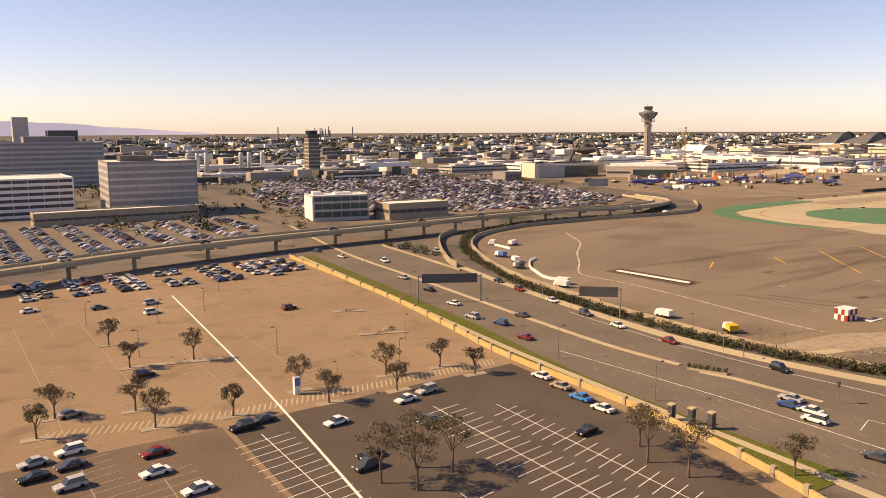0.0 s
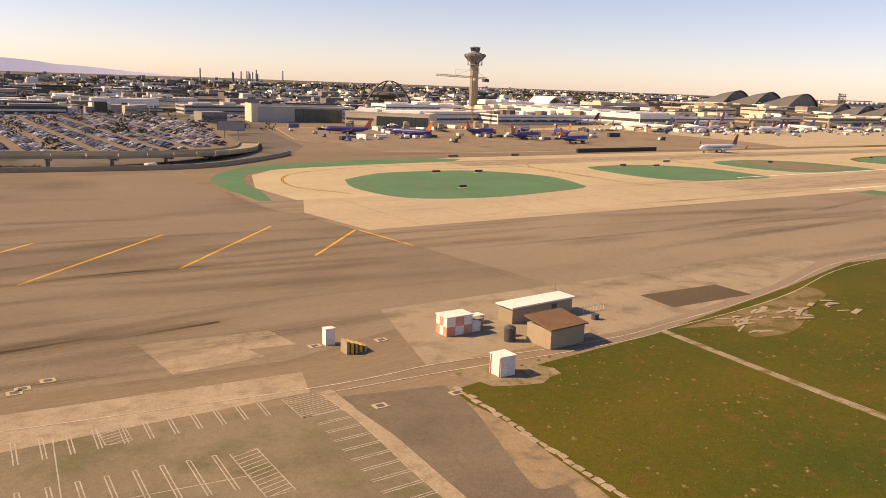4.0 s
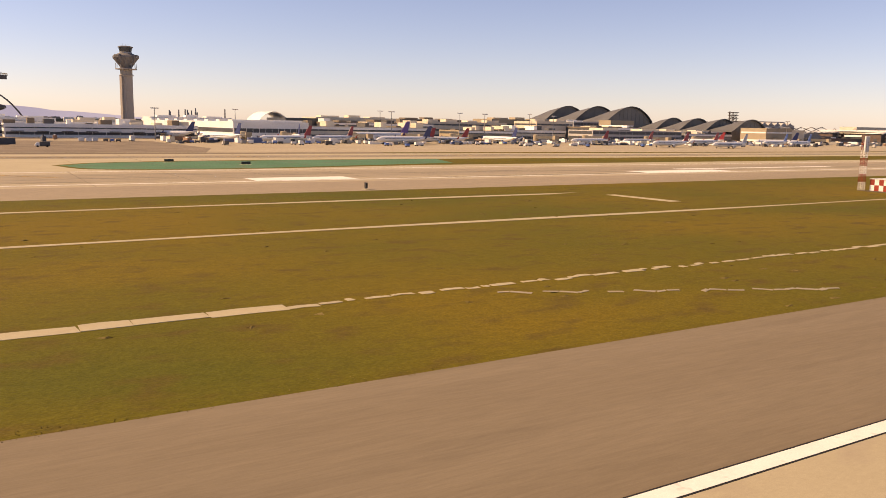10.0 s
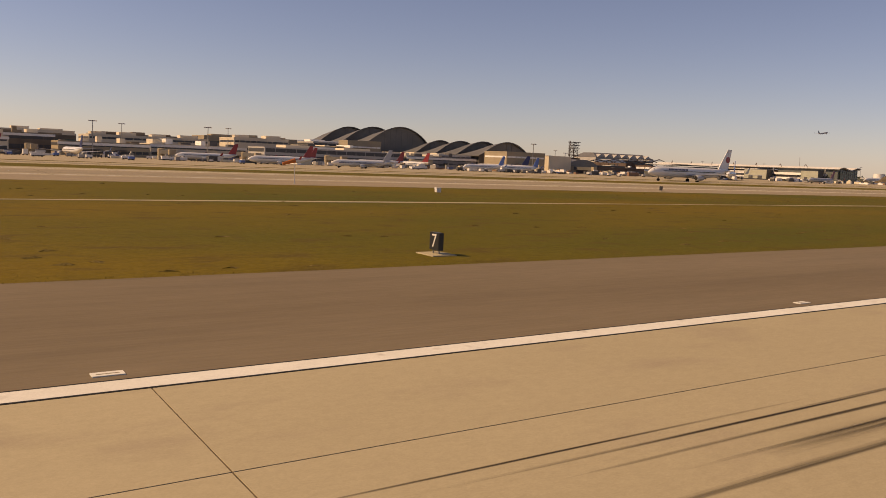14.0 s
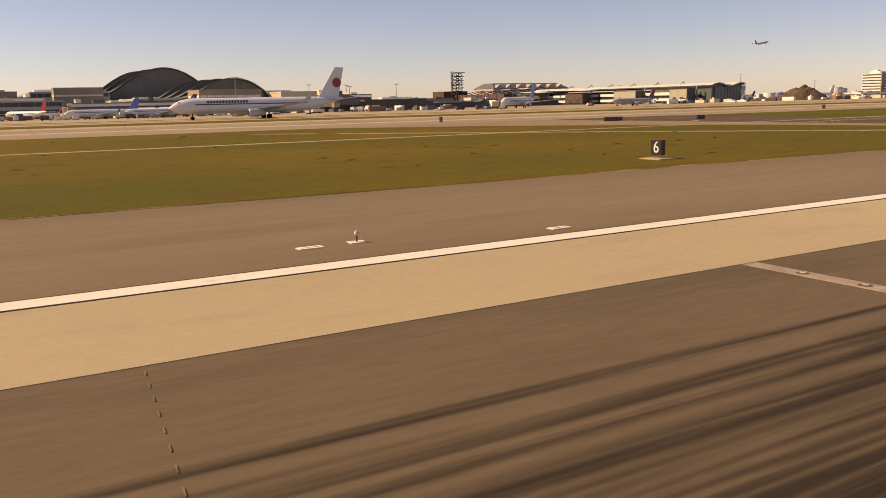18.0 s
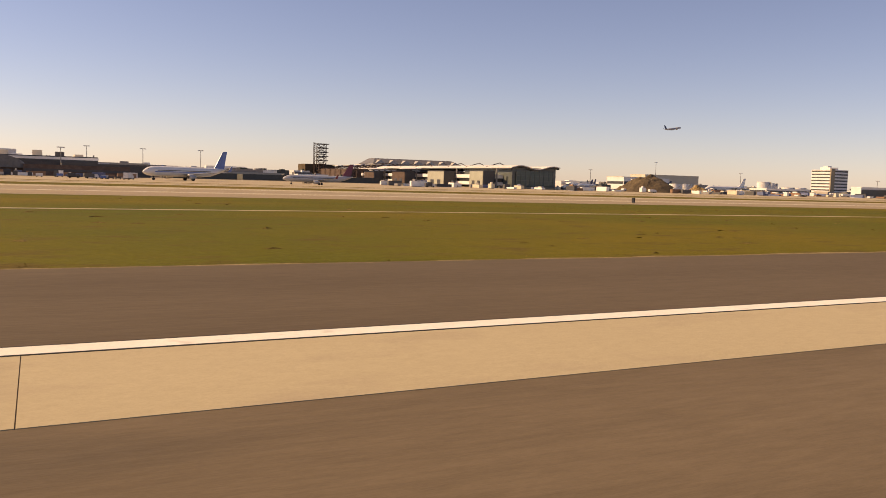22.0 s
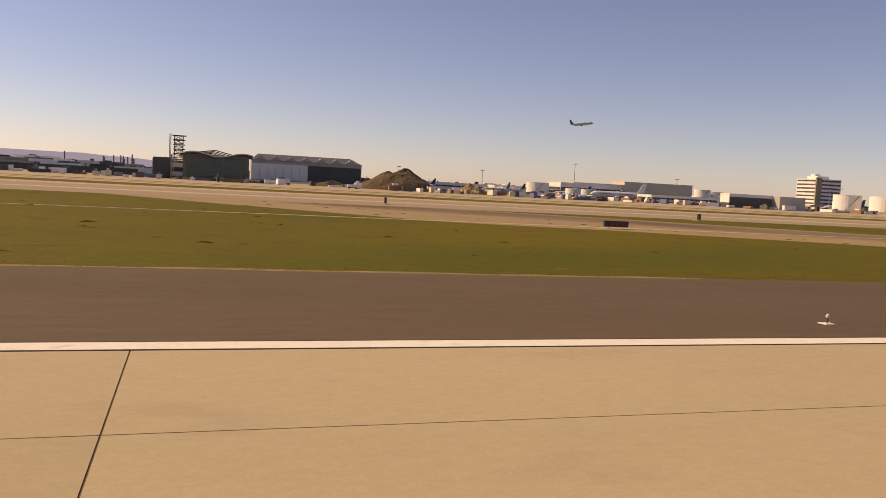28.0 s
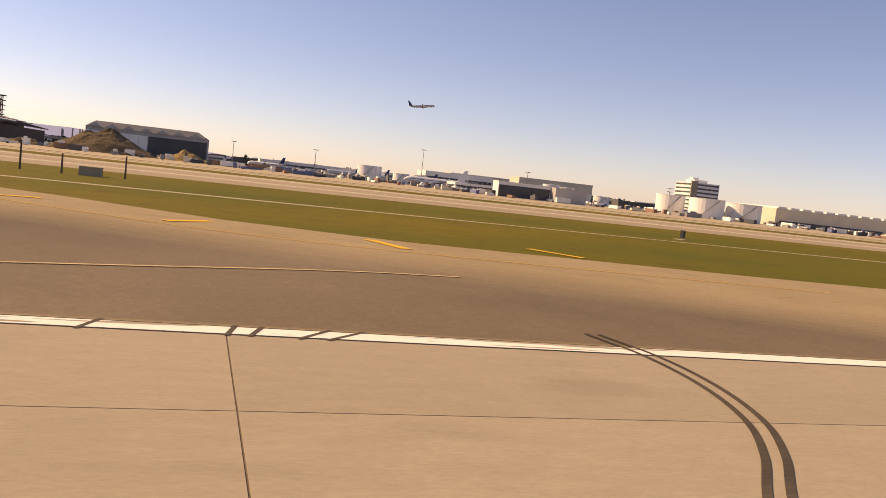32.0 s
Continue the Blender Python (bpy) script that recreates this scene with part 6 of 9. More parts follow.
M_CRANE = surf("crane_paint", (0.42, 0.30, 0.14), (0.36, 0.26, 0.13), .3)
cr = thing("tower_crane", "tall ochre lattice tower crane over the terminals", "crane")
part("mast", lattice(bmesh.new(), (133.8, 661, 0), (133.8, 661, 45), 2.0, 18, .2), M_CRANE, cr)
part("cat_head", lattice(bmesh.new(), (133.8, 661, 45), (133.8, 661, 53), 1.4, 4, .18), M_CRANE, cr)
part("jib", lattice(bmesh.new(), (131.5, 659.8, 44.6), (63.4, 620.4, 45.2), 1.5, 26, .16), M_CRANE, cr)
part("counter_jib", lattice(bmesh.new(), (136, 662, 44.4), (155.4, 668, 43.8), 1.6, 8, .18), M_CRANE, cr)
part("counterweight", box(bmesh.new(), 150, 155, 664, 669, 40.5, 43.4), M_GREYBLD, cr)
bm = bmesh.new()
tube(bm, (133.8, 661, 52.6), (97, 640, 46), .1, .1, 4), tube(bm, (133.8, 661, 52.6), (152, 667, 45), .1, .1, 4), tube(bm, (97, 640, 46), (97, 640, 51), .12, .12, 4), tube(bm, (97, 640, 51), (133.8, 661, 52.6), .08, .08, 4)
part("stay", bm, M_STEEL, cr)
part("cabin", box(bmesh.new(), 132.4, 134.2, 657.5, 659.6, 41.6, 44), M_WHITEP, cr)


# ---- aircraft ----
def livery(name, c):
    return surf("livery_" + name, c, tuple(v * .94 for v in c), .15, rough=.35, grain=.03, bump=0, local=True)


LIV = {"white": livery("white", (.72, .71, .69)), "blue": livery("blue", (.045, .055, .24)), "red": livery("red", (.30, .03, .03)), "orange": livery("orange", (.62, .17, .03)), "navy": livery("navy", (.03, .04, .12)), "violet": livery("violet", (.13, .07, .26)), "grey": livery("grey", (.40, .41, .43)), "yellow": livery("yellow", (.7, .5, .05)), "purple": livery("maroon", (.16, .03, .06)), "midblue": livery("midblue", (.08, .16, .42))}
FLEET = {}


def aircraft(key, L, R, body, tail, x, y, heading, label, z=0.05, belly=None, pitch=0, roll=0, gear=True, stripe=None, scale=1.0, group=""):
    """An airliner of length L, fuselage radius R, nose to +x, standing at its wheels."""
    m = pose(x, y, z, 0, -pitch, heading)
    if key in FLEET:
        return tagged(copy_thing(FLEET[key], m), label, "aircraft", group)
    t = thing("airliner", label, "aircraft", group, m)
    zc = R * 1.75
    secs = []
    for u, r, dz in ((.5, .06, -.25), (.49, .28, -.2), (.47, .55, -.12), (.44, .8, -.05), (.40, .96, 0), (.36, 1, 0), (-.18, 1, 0), (-.30, .88, .1), (-.40, .56, .38), (-.47, .26, .66), (-.5, .1, .78)):
        secs.append([(u * L, math.cos(a) * R * r, zc + dz * R + math.sin(a) * R * r) for a in [k * math.tau / 16 for k in range(16)]])
    part("fuselage", loft(bmesh.new(), secs), LIV[body], t, smooth=True)
    if belly:
        secs = []
        for u, r in ((.42, .7), (.36, 1.012), (-.18, 1.012), (-.28, .8)):
            secs.append([(u * L, math.cos(a) * R * r, zc + math.sin(a) * R * r - (.02 if u > .4 or u < -.2 else 0)) for a in [math.pi + .15 + k * (math.pi - .3) / 8 for k in range(9)]])
        part("belly", loft(bmesh.new(), secs), LIV[belly], t, smooth=True)
    if stripe:
        for s in (-1, 1):
            part("cheat_line", box(bmesh.new(), -.30 * L, .40 * L, s * R * 1.0 - .02, s * R * 1.0 + .02, zc - R * .14, zc + R * .02), LIV[stripe], t)
    for s in (-1, 1):
        part("window_band", box(bmesh.new(), -.26 * L, .37 * L, s * R * .985 - .03, s * R * .985 + .03, zc + R * .12, zc + R * .26), M_GLASS, t)
        half = L * .47
        bm = bmesh.new()
        root, tip = [(.10 * L, zc - R * .55), (-.10 * L, zc - R * .45)], [(-.075 * L, zc + R * .25), (-.115 * L, zc + R * .27)]
        secs = []
        for (a, za), (b, zb), yy, th in ((root[0], root[1], R * .5, R * .32), ((.035 * L, zc - R * .35), (-.075 * L, zc - R * .33), half * .36, R * .2), (tip[0], tip[1], half, R * .06)):
            secs.append([(a, s * yy, za), (a * .6 + b * .4, s * yy, za + th * .6), (b, s * yy, zb), (a * .6 + b * .4, s * yy, za - th * .4)])
        loft(bm, secs)
        part("wing", bm, LIV["grey"], t)
        bm = bmesh.new()
        loft(bm, [[(-.075 * L, s * half, zc + R * .25), (-.115 * L, s * half, zc + R * .25), (-.115 * L, s * (half + .05), zc + R * .25), (-.075 * L, s * (half + .05), zc + R * .25)], [(-.11 * L, s * (half + .6), zc + R * 1.35), (-.125 * L, s * (half + .6), zc + R * 1.35), (-.125 * L, s * (half + .65), zc + R * 1.35), (-.11 * L, s * (half + .65), zc + R * 1.35)]])
        part("winglet", bm, LIV[tail], t)
        bm = bmesh.new()
        ex, ey, ez, er = .075 * L, half * .34, zc - R * .95, R * .52
        loft(bm, [[(ex + dx, s * ey + math.cos(a) * er * k, ez + math.sin(a) * er * k) for a in [j * math.tau / 12 for j in range(12)]] for dx, k in ((.045 * L, .85), (.038 * L, 1), (-.01 * L, .98), (-.045 * L, .6))])
        e = part("engine", bm, LIV[body] if body != "white" else LIV["grey"], t, smooth=True)
        part("intake", tube(bmesh.new(), (ex + .0455 * L, s * ey, ez), (ex + .046 * L, s * ey, ez), er * .76, er * .7, 12), M_BLACK, e)
        bm = bmesh.new()
        loft(bm, [[(-.40 * L, s * R * .3, zc + R * .55), (-.43 * L, s * R * .3, zc + R * .62), (-.47 * L, s * R * .3, zc + R * .55), (-.43 * L, s * R * .3, zc + R * .5)], [(-.475 * L, s * half * .38, zc + R * .75), (-.485 * L, s * half * .38, zc + R * .77), (-.5 * L, s * half * .38, zc + R * .75), (-.485 * L, s * half * .38, zc + R * .73)]])
        part("tailplane", bm, LIV["grey"], t)
        if gear:
            bm = tube(bmesh.new(), (-.03 * L, s * R * 1.2, R * .5), (-.03 * L, s * R * 1.2, zc - R * .5), R * .1, R * .1, 6)
            g = part("main_gear", bm, M_STEEL, t)
            bm = bmesh.new()
            for d in (-.2, .2):
                tube(bm, (-.03 * L, s * R * 1.2 + d * R - .1, R * .3), (-.03 * L, s * R * 1.2 + d * R + .1, R * .3), R * .3, R * .3, 10)
            part("wheels", bm, M_TYRE, g)
    bm = bmesh.new()
    fin = L * .17
    loft(bm, [[(-.34 * L, -R * .1, zc + R * .75), (-.47 * L, -R * .1, zc + R * .8), (-.47 * L, R * .1, zc + R * .8), (-.34 * L, R * .1, zc + R * .75)], [(-.455 * L, -R * .04, zc + R * .9 + fin), (-.51 * L, -R * .04, zc + R * .9 + fin), (-.51 * L, R * .04, zc + R * .9 + fin), (-.455 * L, R * .04, zc + R * .9 + fin)]])
    part("tail_fin", bm, LIV[tail], t)
    part("cockpit_window", box(bmesh.new(), .435 * L, .455 * L, -R * .5, R * .5, zc + R * .3, zc + R * .52), M_GLASS, t)
    if gear:
        bm = tube(bmesh.new(), (.38 * L, 0, R * .4), (.38 * L, 0, zc - R * .7), R * .08, R * .08, 6)
        tube(bm, (.38 * L, -R * .2, R * .24), (.38 * L, R * .2, R * .24), R * .24, R * .24, 10)
        part("nose_gear", bm, M_TYRE, t)
    FLEET[key] = t
    return t


aircraft("taxi", 38, 1.9, "white", "purple", 104, 342, 180, "white narrow-body airliner with a dark maroon tail, taxiing", stripe="navy")
aircraft("blue", 34, 1.9, "blue", "orange", 52, 424, 12, "deep blue airliner with an orange and red tail on the apron", group="blue airliners")
for x, y, h in ((-74, 524, 150), (-38, 496, 118), (39, 462, 12), (27, 500, 12), (86, 520, 40), (100, 490, 70)):
    aircraft("blue", 34, 1.9, "blue", "orange", x, y, h, "deep blue airliner with an orange tail parked at a gate", group="blue airliners")
aircraft("redtail", 40, 1.9, "white", "red", 312, 528, 188, "white airliner with a red tail parked at a gate", group="white airliners")
for x, y, h in ((352, 540, 200), (404, 520, 176), (440, 532, 168), (575, 520, 178), (634, 524, 185), (690, 500, 182), (598, 452, 180), (735, 540, 120)):
    aircraft("redtail", 40, 1.9, "white", "red", x, y, h, "white airliner with a red tail parked at a gate", group="white airliners")
aircraft("violet", 56, 2.6, "white", "violet", 420, 600, 184, "white wide-body airliner with a violet tail at a gate", stripe=None)
aircraft("navytail", 44, 2.1, "white", "navy", 388, 500, 182, "white airliner with a navy tail parked at a gate", group="white airliners")
for x, y, h in ((258, 640, 150), (276, 556, 110), (330, 560, 80), (500, 545, 95), (806, 512, 150), (290, 620, 120)):
    aircraft("navytail", 44, 2.1, "white", "navy", x, y, h, "white airliner with a navy tail parked at a gate", group="white airliners")
aircraft("md", 40, 1.8, "white", "grey", 640, 430, 180, "pale silver airliner taxiing", stripe="navy", group="white airliners")
aircraft("wide", 73, 3.1, "white", "white", 810, 329.5, 180, "large white wide-body airliner with a red disc on its tail", stripe=None)
t = FLEET["wide"]
for s in (-1, 1):
    bm = tube(bmesh.new(), (-.463 * 73, s * .30, 14.2), (-.463 * 73, s * .20, 14.2), 2.0, 2.0, 20)
    part("tail_emblem", bm, LIV["red"], t, "round red tail emblem")
    bm = bmesh.new()
    for k in range(14):
        box(bm, 6 + 1.2 * k, 6.8 + 1.2 * k, s * 3.02 - .05, s * 3.02 + .05, 6.5, 7.5)
    part("lettering", bm, LIV["navy"], t, "dark row of unreadable lettering")
aircraft("bluetail", 60, 2.8, "white", "midblue", 1046, 480, 212, "white wide-body airliner with a blue tail and stripe", stripe="midblue")
aircraft("smallblue", 40, 1.9, "white", "midblue", 770, 486, 185, "white airliner with a blue tail at a stand", group="blue-tailed airliners")
aircraft("smallblue", 40, 1.9, "white", "midblue", 800, 482, 185, "white airliner with a blue tail at a stand", group="blue-tailed airliners")
aircraft("greyjet", 40, 1.9, "grey", "purple", 1108, 430, 180, "grey airliner taxiing before the unfinished concourse")
aircraft("flying", 27.9, 1.30, "grey", "navy", 1696.7, 800, 0, "grey airliner climbing away after take-off", z=77, pitch=9, gear=False)
for x, y, h in ((1560, 960, 160), (1640, 900, 200), (1710, 840, 170), (1690, 980, 185), (1905, 640, 170)):
    aircraft("navytail", 44, 2.1, "white", "navy", x, y, h, "white airliner with a dark tail parked far off", group="white airliners")
aircraft("white_heavy", 58, 2.9, "white", "white", 1690, 700, 175, "all-white airliner parked beside the storage tanks")
aircraft("yellow", 50, 2.6, "yellow", "yellow", 640, 1900, 180, "far yellow cargo airliner")

# ---- unfinished concourse ----
msc = thing("unfinished_concourse", "dark unfinished concourse with a wavy roof and open bays", "terminal")
M_HALLG = surf("green_grey_cladding", (0.085, 0.10, 0.095), (0.11, 0.125, 0.115), 0.2, rough=0.5, gscale=1.0, grain=.06, bump=.05)
part("hall", box(bmesh.new(), 1289.8, 1329.4, 524, 600, 0, 16.0), M_HALLG, msc)
part("glazing", box(bmesh.new(), 1293, 1326.4, 522.9, 523.8, 3, 13.4), M_TEAL, msc, "dark green glazed end wall")
for k in range(9):
    part("mullion", box(bmesh.new(), 1292.8 + 4.15 * k, 1293.05 + 4.15 * k, 522.7, 522.9, 2.6, 13.8), M_HALLG, msc)
for z in (2.6, 6.2, 9.8, 13.4):
    part("transom", box(bmesh.new(), 1293.1, 1326, 522.75, 522.9, z, z + .3), M_HALLG, msc)
part("frame_edge", box(bmesh.new(), 1289.8, 1329.4, 523, 523.6, 0, 1.6), M_CONC2, msc)
rings = []
for y in (521, 790):
    top = [(1287.6 + 44 * k / 24, y, 16.6 + 1.3 * math.cos(math.tau * 1.5 * (k / 24 - .2))) for k in range(25)]
    rings.append(top + [(x, yy, z - .55) for x, yy, z in top[::-1]])
part("wavy_roof", loft(bmesh.new(), rings), M_ROOF, msc, "thin pale wavy roof")
part("roof_soffit", loft(bmesh.new(), [[(x, y + (1.5 if y < 600 else -1.5), z - .6) for x, y, z in r[:25]] + [(x, y + (1.5 if y < 600 else -1.5), z - 1.6) for x, y, z in r[:25][::-1]] for r in rings]), M_DARKBLD, msc)
part("spine", box(bmesh.new(), 1296, 1326, 600, 960, 0, 12.5), M_RUST, msc)
part("end_mass", box(bmesh.new(), 1277, 1296, 838, 960, 0, 14.5), M_RUST, msc, "rust-brown unfinished end block")
# sun and shade painted on the bays: pale -x panels, dark bodies
M_BAY = surf("sunlit_bay_tone", (0.42, 0.42, 0.34), (0.36, 0.36, 0.29), 0.2, gscale=1.0, grain=.06, bump=.05)
for k, (y, l) in enumerate(((536, 22), (602, 32), (682, 30), (758, 28))):
    b = part("bay", box(bmesh.new(), 1272, 1282, y, y + l, 0, 13.2 - .3 * k), M_DARKBLD, msc, "boarding bay coloured dark as in shade, lighter on its sun side")
    part("side_panel", box(bmesh.new(), 1271.6, 1271.95, y + .5, y + l - .5, 1.4, 12.4 - .3 * k), M_BAY if k < 2 else M_RUST, b, "bay panel toned for the sun side")
    for w in range(2):
        part("opening", box(bmesh.new(), 1271.3, 1271.55, y + l * (.2 + .4 * w), y + l * (.38 + .4 * w), 1.6, 5.4), M_DARKBLD, b)
    for f, (z0, z1) in enumerate(((2.0, 4.6), (7.4, 10.2))):
        part("floor_slab", box(bmesh.new(), 1282.2, 1294.3, y + 1, y + 64, z0, z1), M_WHITEBLD, msc, "white banded floor edge")
    # dark block put in for the shade between the two floor edges
    part("floor_shade", box(bmesh.new(), 1284.5, 1294.3, y + 2, y + 64, 4.7, 7.3), M_DARKBLD, msc)
    part("column", box(bmesh.new(), 1282.4, 1283.4, y - 1.6, y - .4, 0, 15.4), M_STEEL, msc)
    zt = 15.6 - .4 * k
    if k < 2:
        continue
    part("roof_lip", loft(bmesh.new(), [[(1268, yy, z), (1296, yy, z + .9), (1296, yy, z + 1.5), (1268, yy, z + .5)] for yy, z in ((y - 2, zt - 1.0), (y + 8, zt - .3), (y + l + 6, zt))]), M_ROOF, msc, "pale overhanging roof edge")
    part("lip_soffit", loft(bmesh.new(), [[(1268.6, yy, z - .5), (1296, yy, z + .4), (1296, yy, z + .85), (1268.6, yy, z - .05)] for yy, z in ((y - 1, zt - 1.0), (y + 8, zt - .3), (y + l + 5, zt))]), M_DARKBLD, msc)
for k in range(7):
    bm = bmesh.new()
    tube(bm, (1288, 560 + 34 * k, 16.4), (1310, 577 + 34 * k, 20.4), .35, .35, 5), tube(bm, (1310, 577 + 34 * k, 20.4), (1330, 594 + 34 * k, 16.4), .35, .35, 5)
    part("roof_truss", bm, M_RUST, msc)
for k in range(9):
    y = 800 + 18 * k
    bm = bmesh.new()
    tube(bm, (1276, y, 13), (1304, y, 21.5 - .3 * k), .5, .5, 5), tube(bm, (1304, y, 21.5 - .3 * k), (1332, y, 14), .5, .5, 5), tube(bm, (1276, y, 0), (1276, y, 13), .5, .5, 5)
    part("roof_truss", bm, M_RUST, msc)
for k in range(4):
    part("deck_panel", box(bmesh.new(), 1290, 1318, 806 + 38 * k, 826 + 38 * k, 19.6 - k * .5, 20.2 - k * .5), M_ROOF, msc, "pale roof deck panel")
sc = thing("scaffold_tower", "open steel tower with stacked floors under construction", "tower")
part("frame", lattice(bmesh.new(), (1280, 953, 0), (1280, 953, 44), 9, 11, .45), M_RUST, sc)
for k in range(5):
    part("floor_plate", box(bmesh.new(), 1274 - (k == 4), 1287 + (k == 4), 947, 959, 24 + 5 * k, 24.8 + 5 * k), M_GREYBLD, sc)
part("hoist_mast", lattice(bmesh.new(), (1271, 953, 0), (1271, 953, 46), 1.5, 20, .2), M_RUST, sc)
part("base_block", box(bmesh.new(), 1262, 1300, 960, 990, 0, 20), M_DIRT, sc)

# ---- hangar, earth, tanks ----
hg = thing("old_hangar", "long old hangar, pale wall and dark doors under a trussed roof", "hangar", m=pose(1428, 987, 0, 0, 0, -2))
part("wall", box(bmesh.new(), -66, 66, 0, 56, 0, 24), M_BANDED, hg)
part("dark_door", box(bmesh.new(), 1, 65.2, -1, -.1, .5, 20), M_DARKBLD, hg)
part("pale_door", box(bmesh.new(), -65.2, .6, -1, -.1, .5, 20), M_WHITEBLD, hg)
for k in range(7):
    part("door_leaf_joint", box(bmesh.new(), -56.5 + 9.4 * k, -56.2 + 9.4 * k, -1.12, -1.0, .6, 19.8), M_BANDED, hg)
part("roof", loft(bmesh.new(), [[(-66.5, -1.6, 24), (66.5, -1.6, 24), (66.5, 58, 24), (-66.5, 58, 24)], [(-58, 16, 31.5), (54, 16, 31.5), (54, 40, 31.5), (-58, 40, 31.5)]]), M_ROOFD, hg)
for k in range(7):
    x = -56 + 18 * k
    part("truss_gable", loft(bmesh.new(), [[(x - 7.6, -1.7, 24.1), (x + 7.6, -1.7, 24.1), (x, -1.7, 29.4)], [(x - 7.6, -1.2, 24.1), (x + 7.6, -1.2, 24.1), (x, 11, 29.4)]]), M_BANDED, hg)


def mound(name, cx, cy, rx, ry, h, mat, label, seed):
    bm = bmesh.new()
    n = 26
    g = {}
    for i in range(n + 1):
        for j in range(n + 1):
            u, v = 2 * i / n - 1, 2 * j / n - 1
            r = math.hypot(u, v)
            q = noise.fractal(Vector((u * 2.2 + seed, v * 2.2, seed)), 1.0, 2.0, 4)
            z = max(0, h * (1 - r ** 1.25) * (1 + .30 * q) + .8 * q * (r < .9)) if r < 1 else -0.2
            g[i, j] = bm.verts.new((cx + rx * u, cy + ry * v, z))
    for i in range(n):
        for j in range(n):
            bm.faces.new((g[i, j], g[i + 1, j], g[i + 1, j + 1], g[i, j + 1]))
    return solid(name, bm, mat, label, "mound", smooth=False)


mound("earth_mound", 1430, 533, 33, 24, 14, M_DIRT, "large brown excavated earth mound", 3)
mound("sand_heap", 1479, 527, 14, 9, 6.4, M_DIRT2, "small ochre sand pile", 7)
mound("earth_mound", 1385, 545, 14, 10, 4, M_DIRT, "low brown earth heap beside the big mound", 9)


def tank(x, y, r, h, mat=M_WHITEBLD, label="white cylindrical fuel storage tank", dome=.5):
    t = thing("storage_tank", label, "tank", "fuel tanks", pose(x, y, 0))
    part("shell", lathe(bmesh.new(), [(r, 0), (r, h)], 28), mat, t, smooth=False)
    part("roof", lathe(bmesh.new(), [(r + .15, h), (r + .15, h + .25), (r * .6, h + dome * .7), (.2, h + dome)], 28), mat, t)
    rise = []
    for k in range(13):
        a, z = -2.6 + .1 * k, h * k / 12
        rise.append([(q * math.cos(a), q * math.sin(a), z + dz) for q, dz in ((r + .1, 0), (r + .9, 0), (r + .9, .35), (r + .1, .35))])
    part("stair", loft(bmesh.new(), rise), M_STEEL, t)
    return t


for x, y, r, h in ((1867, 597, 12, 15.8), (1882, 567, 14, 15.6), (1914, 562, 14, 14.6), (1838, 776, 9, 15.5), (1858, 782, 9, 14), (1868, 762, 8.5, 9), (1890, 762, 8.5, 9), (1650, 802, 12, 13.5), (1674, 765, 8, 9), (1694, 770, 8, 9)):
    tank(x, y, r, h)
t = building("cargo_office_tower", "white nine-storey office block with dark window bands", 2046, 2083, 835, 871, 38, M_WHITEBLD, 8, M_GREYBLD, band_h=2.0)
rooftop(t, [(-2, 0, 9, 9, 4.5), (-6, 0, 4, 4, 7)], 38, M_WHITEBLD)
part("core", box(bmesh.new(), -20.6, -12, -18.8, -17, 0, 40.5), M_BEIGE, t, "beige stair core")
building("beige_warehouse", "long beige windowless warehouse", 1952, 2072, 1140, 1185, 26, M_CREAM, 0, turn=-4)
building("cream_annex", "lower cream warehouse annex", 1806, 1890, 1030, 1070, 19, M_CREAM, 0)
building("beige_warehouse_low", "low cream warehouse with a dark opening", 1752, 1840, 960, 1000, 17, M_WHITEBLD, 1, M_DARKBLD, band_h=4)
t = building("cargo_hangar", "white cargo hangar with a dark open front", 1683, 1722, 520, 531, 9.8, M_WHITEBLD, 0)
part("open_front", box(bmesh.new(), -18.9, 18.9, -5.9, -5.55, .4, 8.2), M_DARKBLD, t)
t = building("west_hangar", "wide pale hangar with a saw-tooth roof edge and dark front", 1985, 2150, 610, 680, 15, M_CREAM, 0)
part("open_front", box(bmesh.new(), -78, 40, -35.4, -35.05, .4, 5), M_DARKBLD, t)
for k in range(12):
    part("roof_tooth", box(bmesh.new(), -80 + 13.4 * k, -70 + 13.4 * k, -34, 30, 15.8, 17.4), M_WHITEBLD, t)
building("maintenance_shed", "long grey maintenance shed with a pale roof", 1722.4, 1746, 512, 540, 9.4, M_BANDED, 0, roof=M_WHITEBLD)
building("south_terminal", "low white far terminal", 1560, 1700, 1060, 1100, 9, M_WHITEBLD, 1, M_DARKBLD, band_h=2)
building("cargo_row", "row of low white cargo sheds", 1690, 1760, 640, 664, 6, M_WHITEBLD, 1, M_DARKBLD, band_h=2)

# ---- small yard traffic, too many to count ----
M_YARD = island("yard_paints", [(.80, .78, .74), (.10, .10, .10), (.72, .70, .66), (.25, .24, .23), (.26, .15, .09), (.62, .56, .42), (.06, .065, .075), (.80, .79, .76), (.12, .15, .26)])


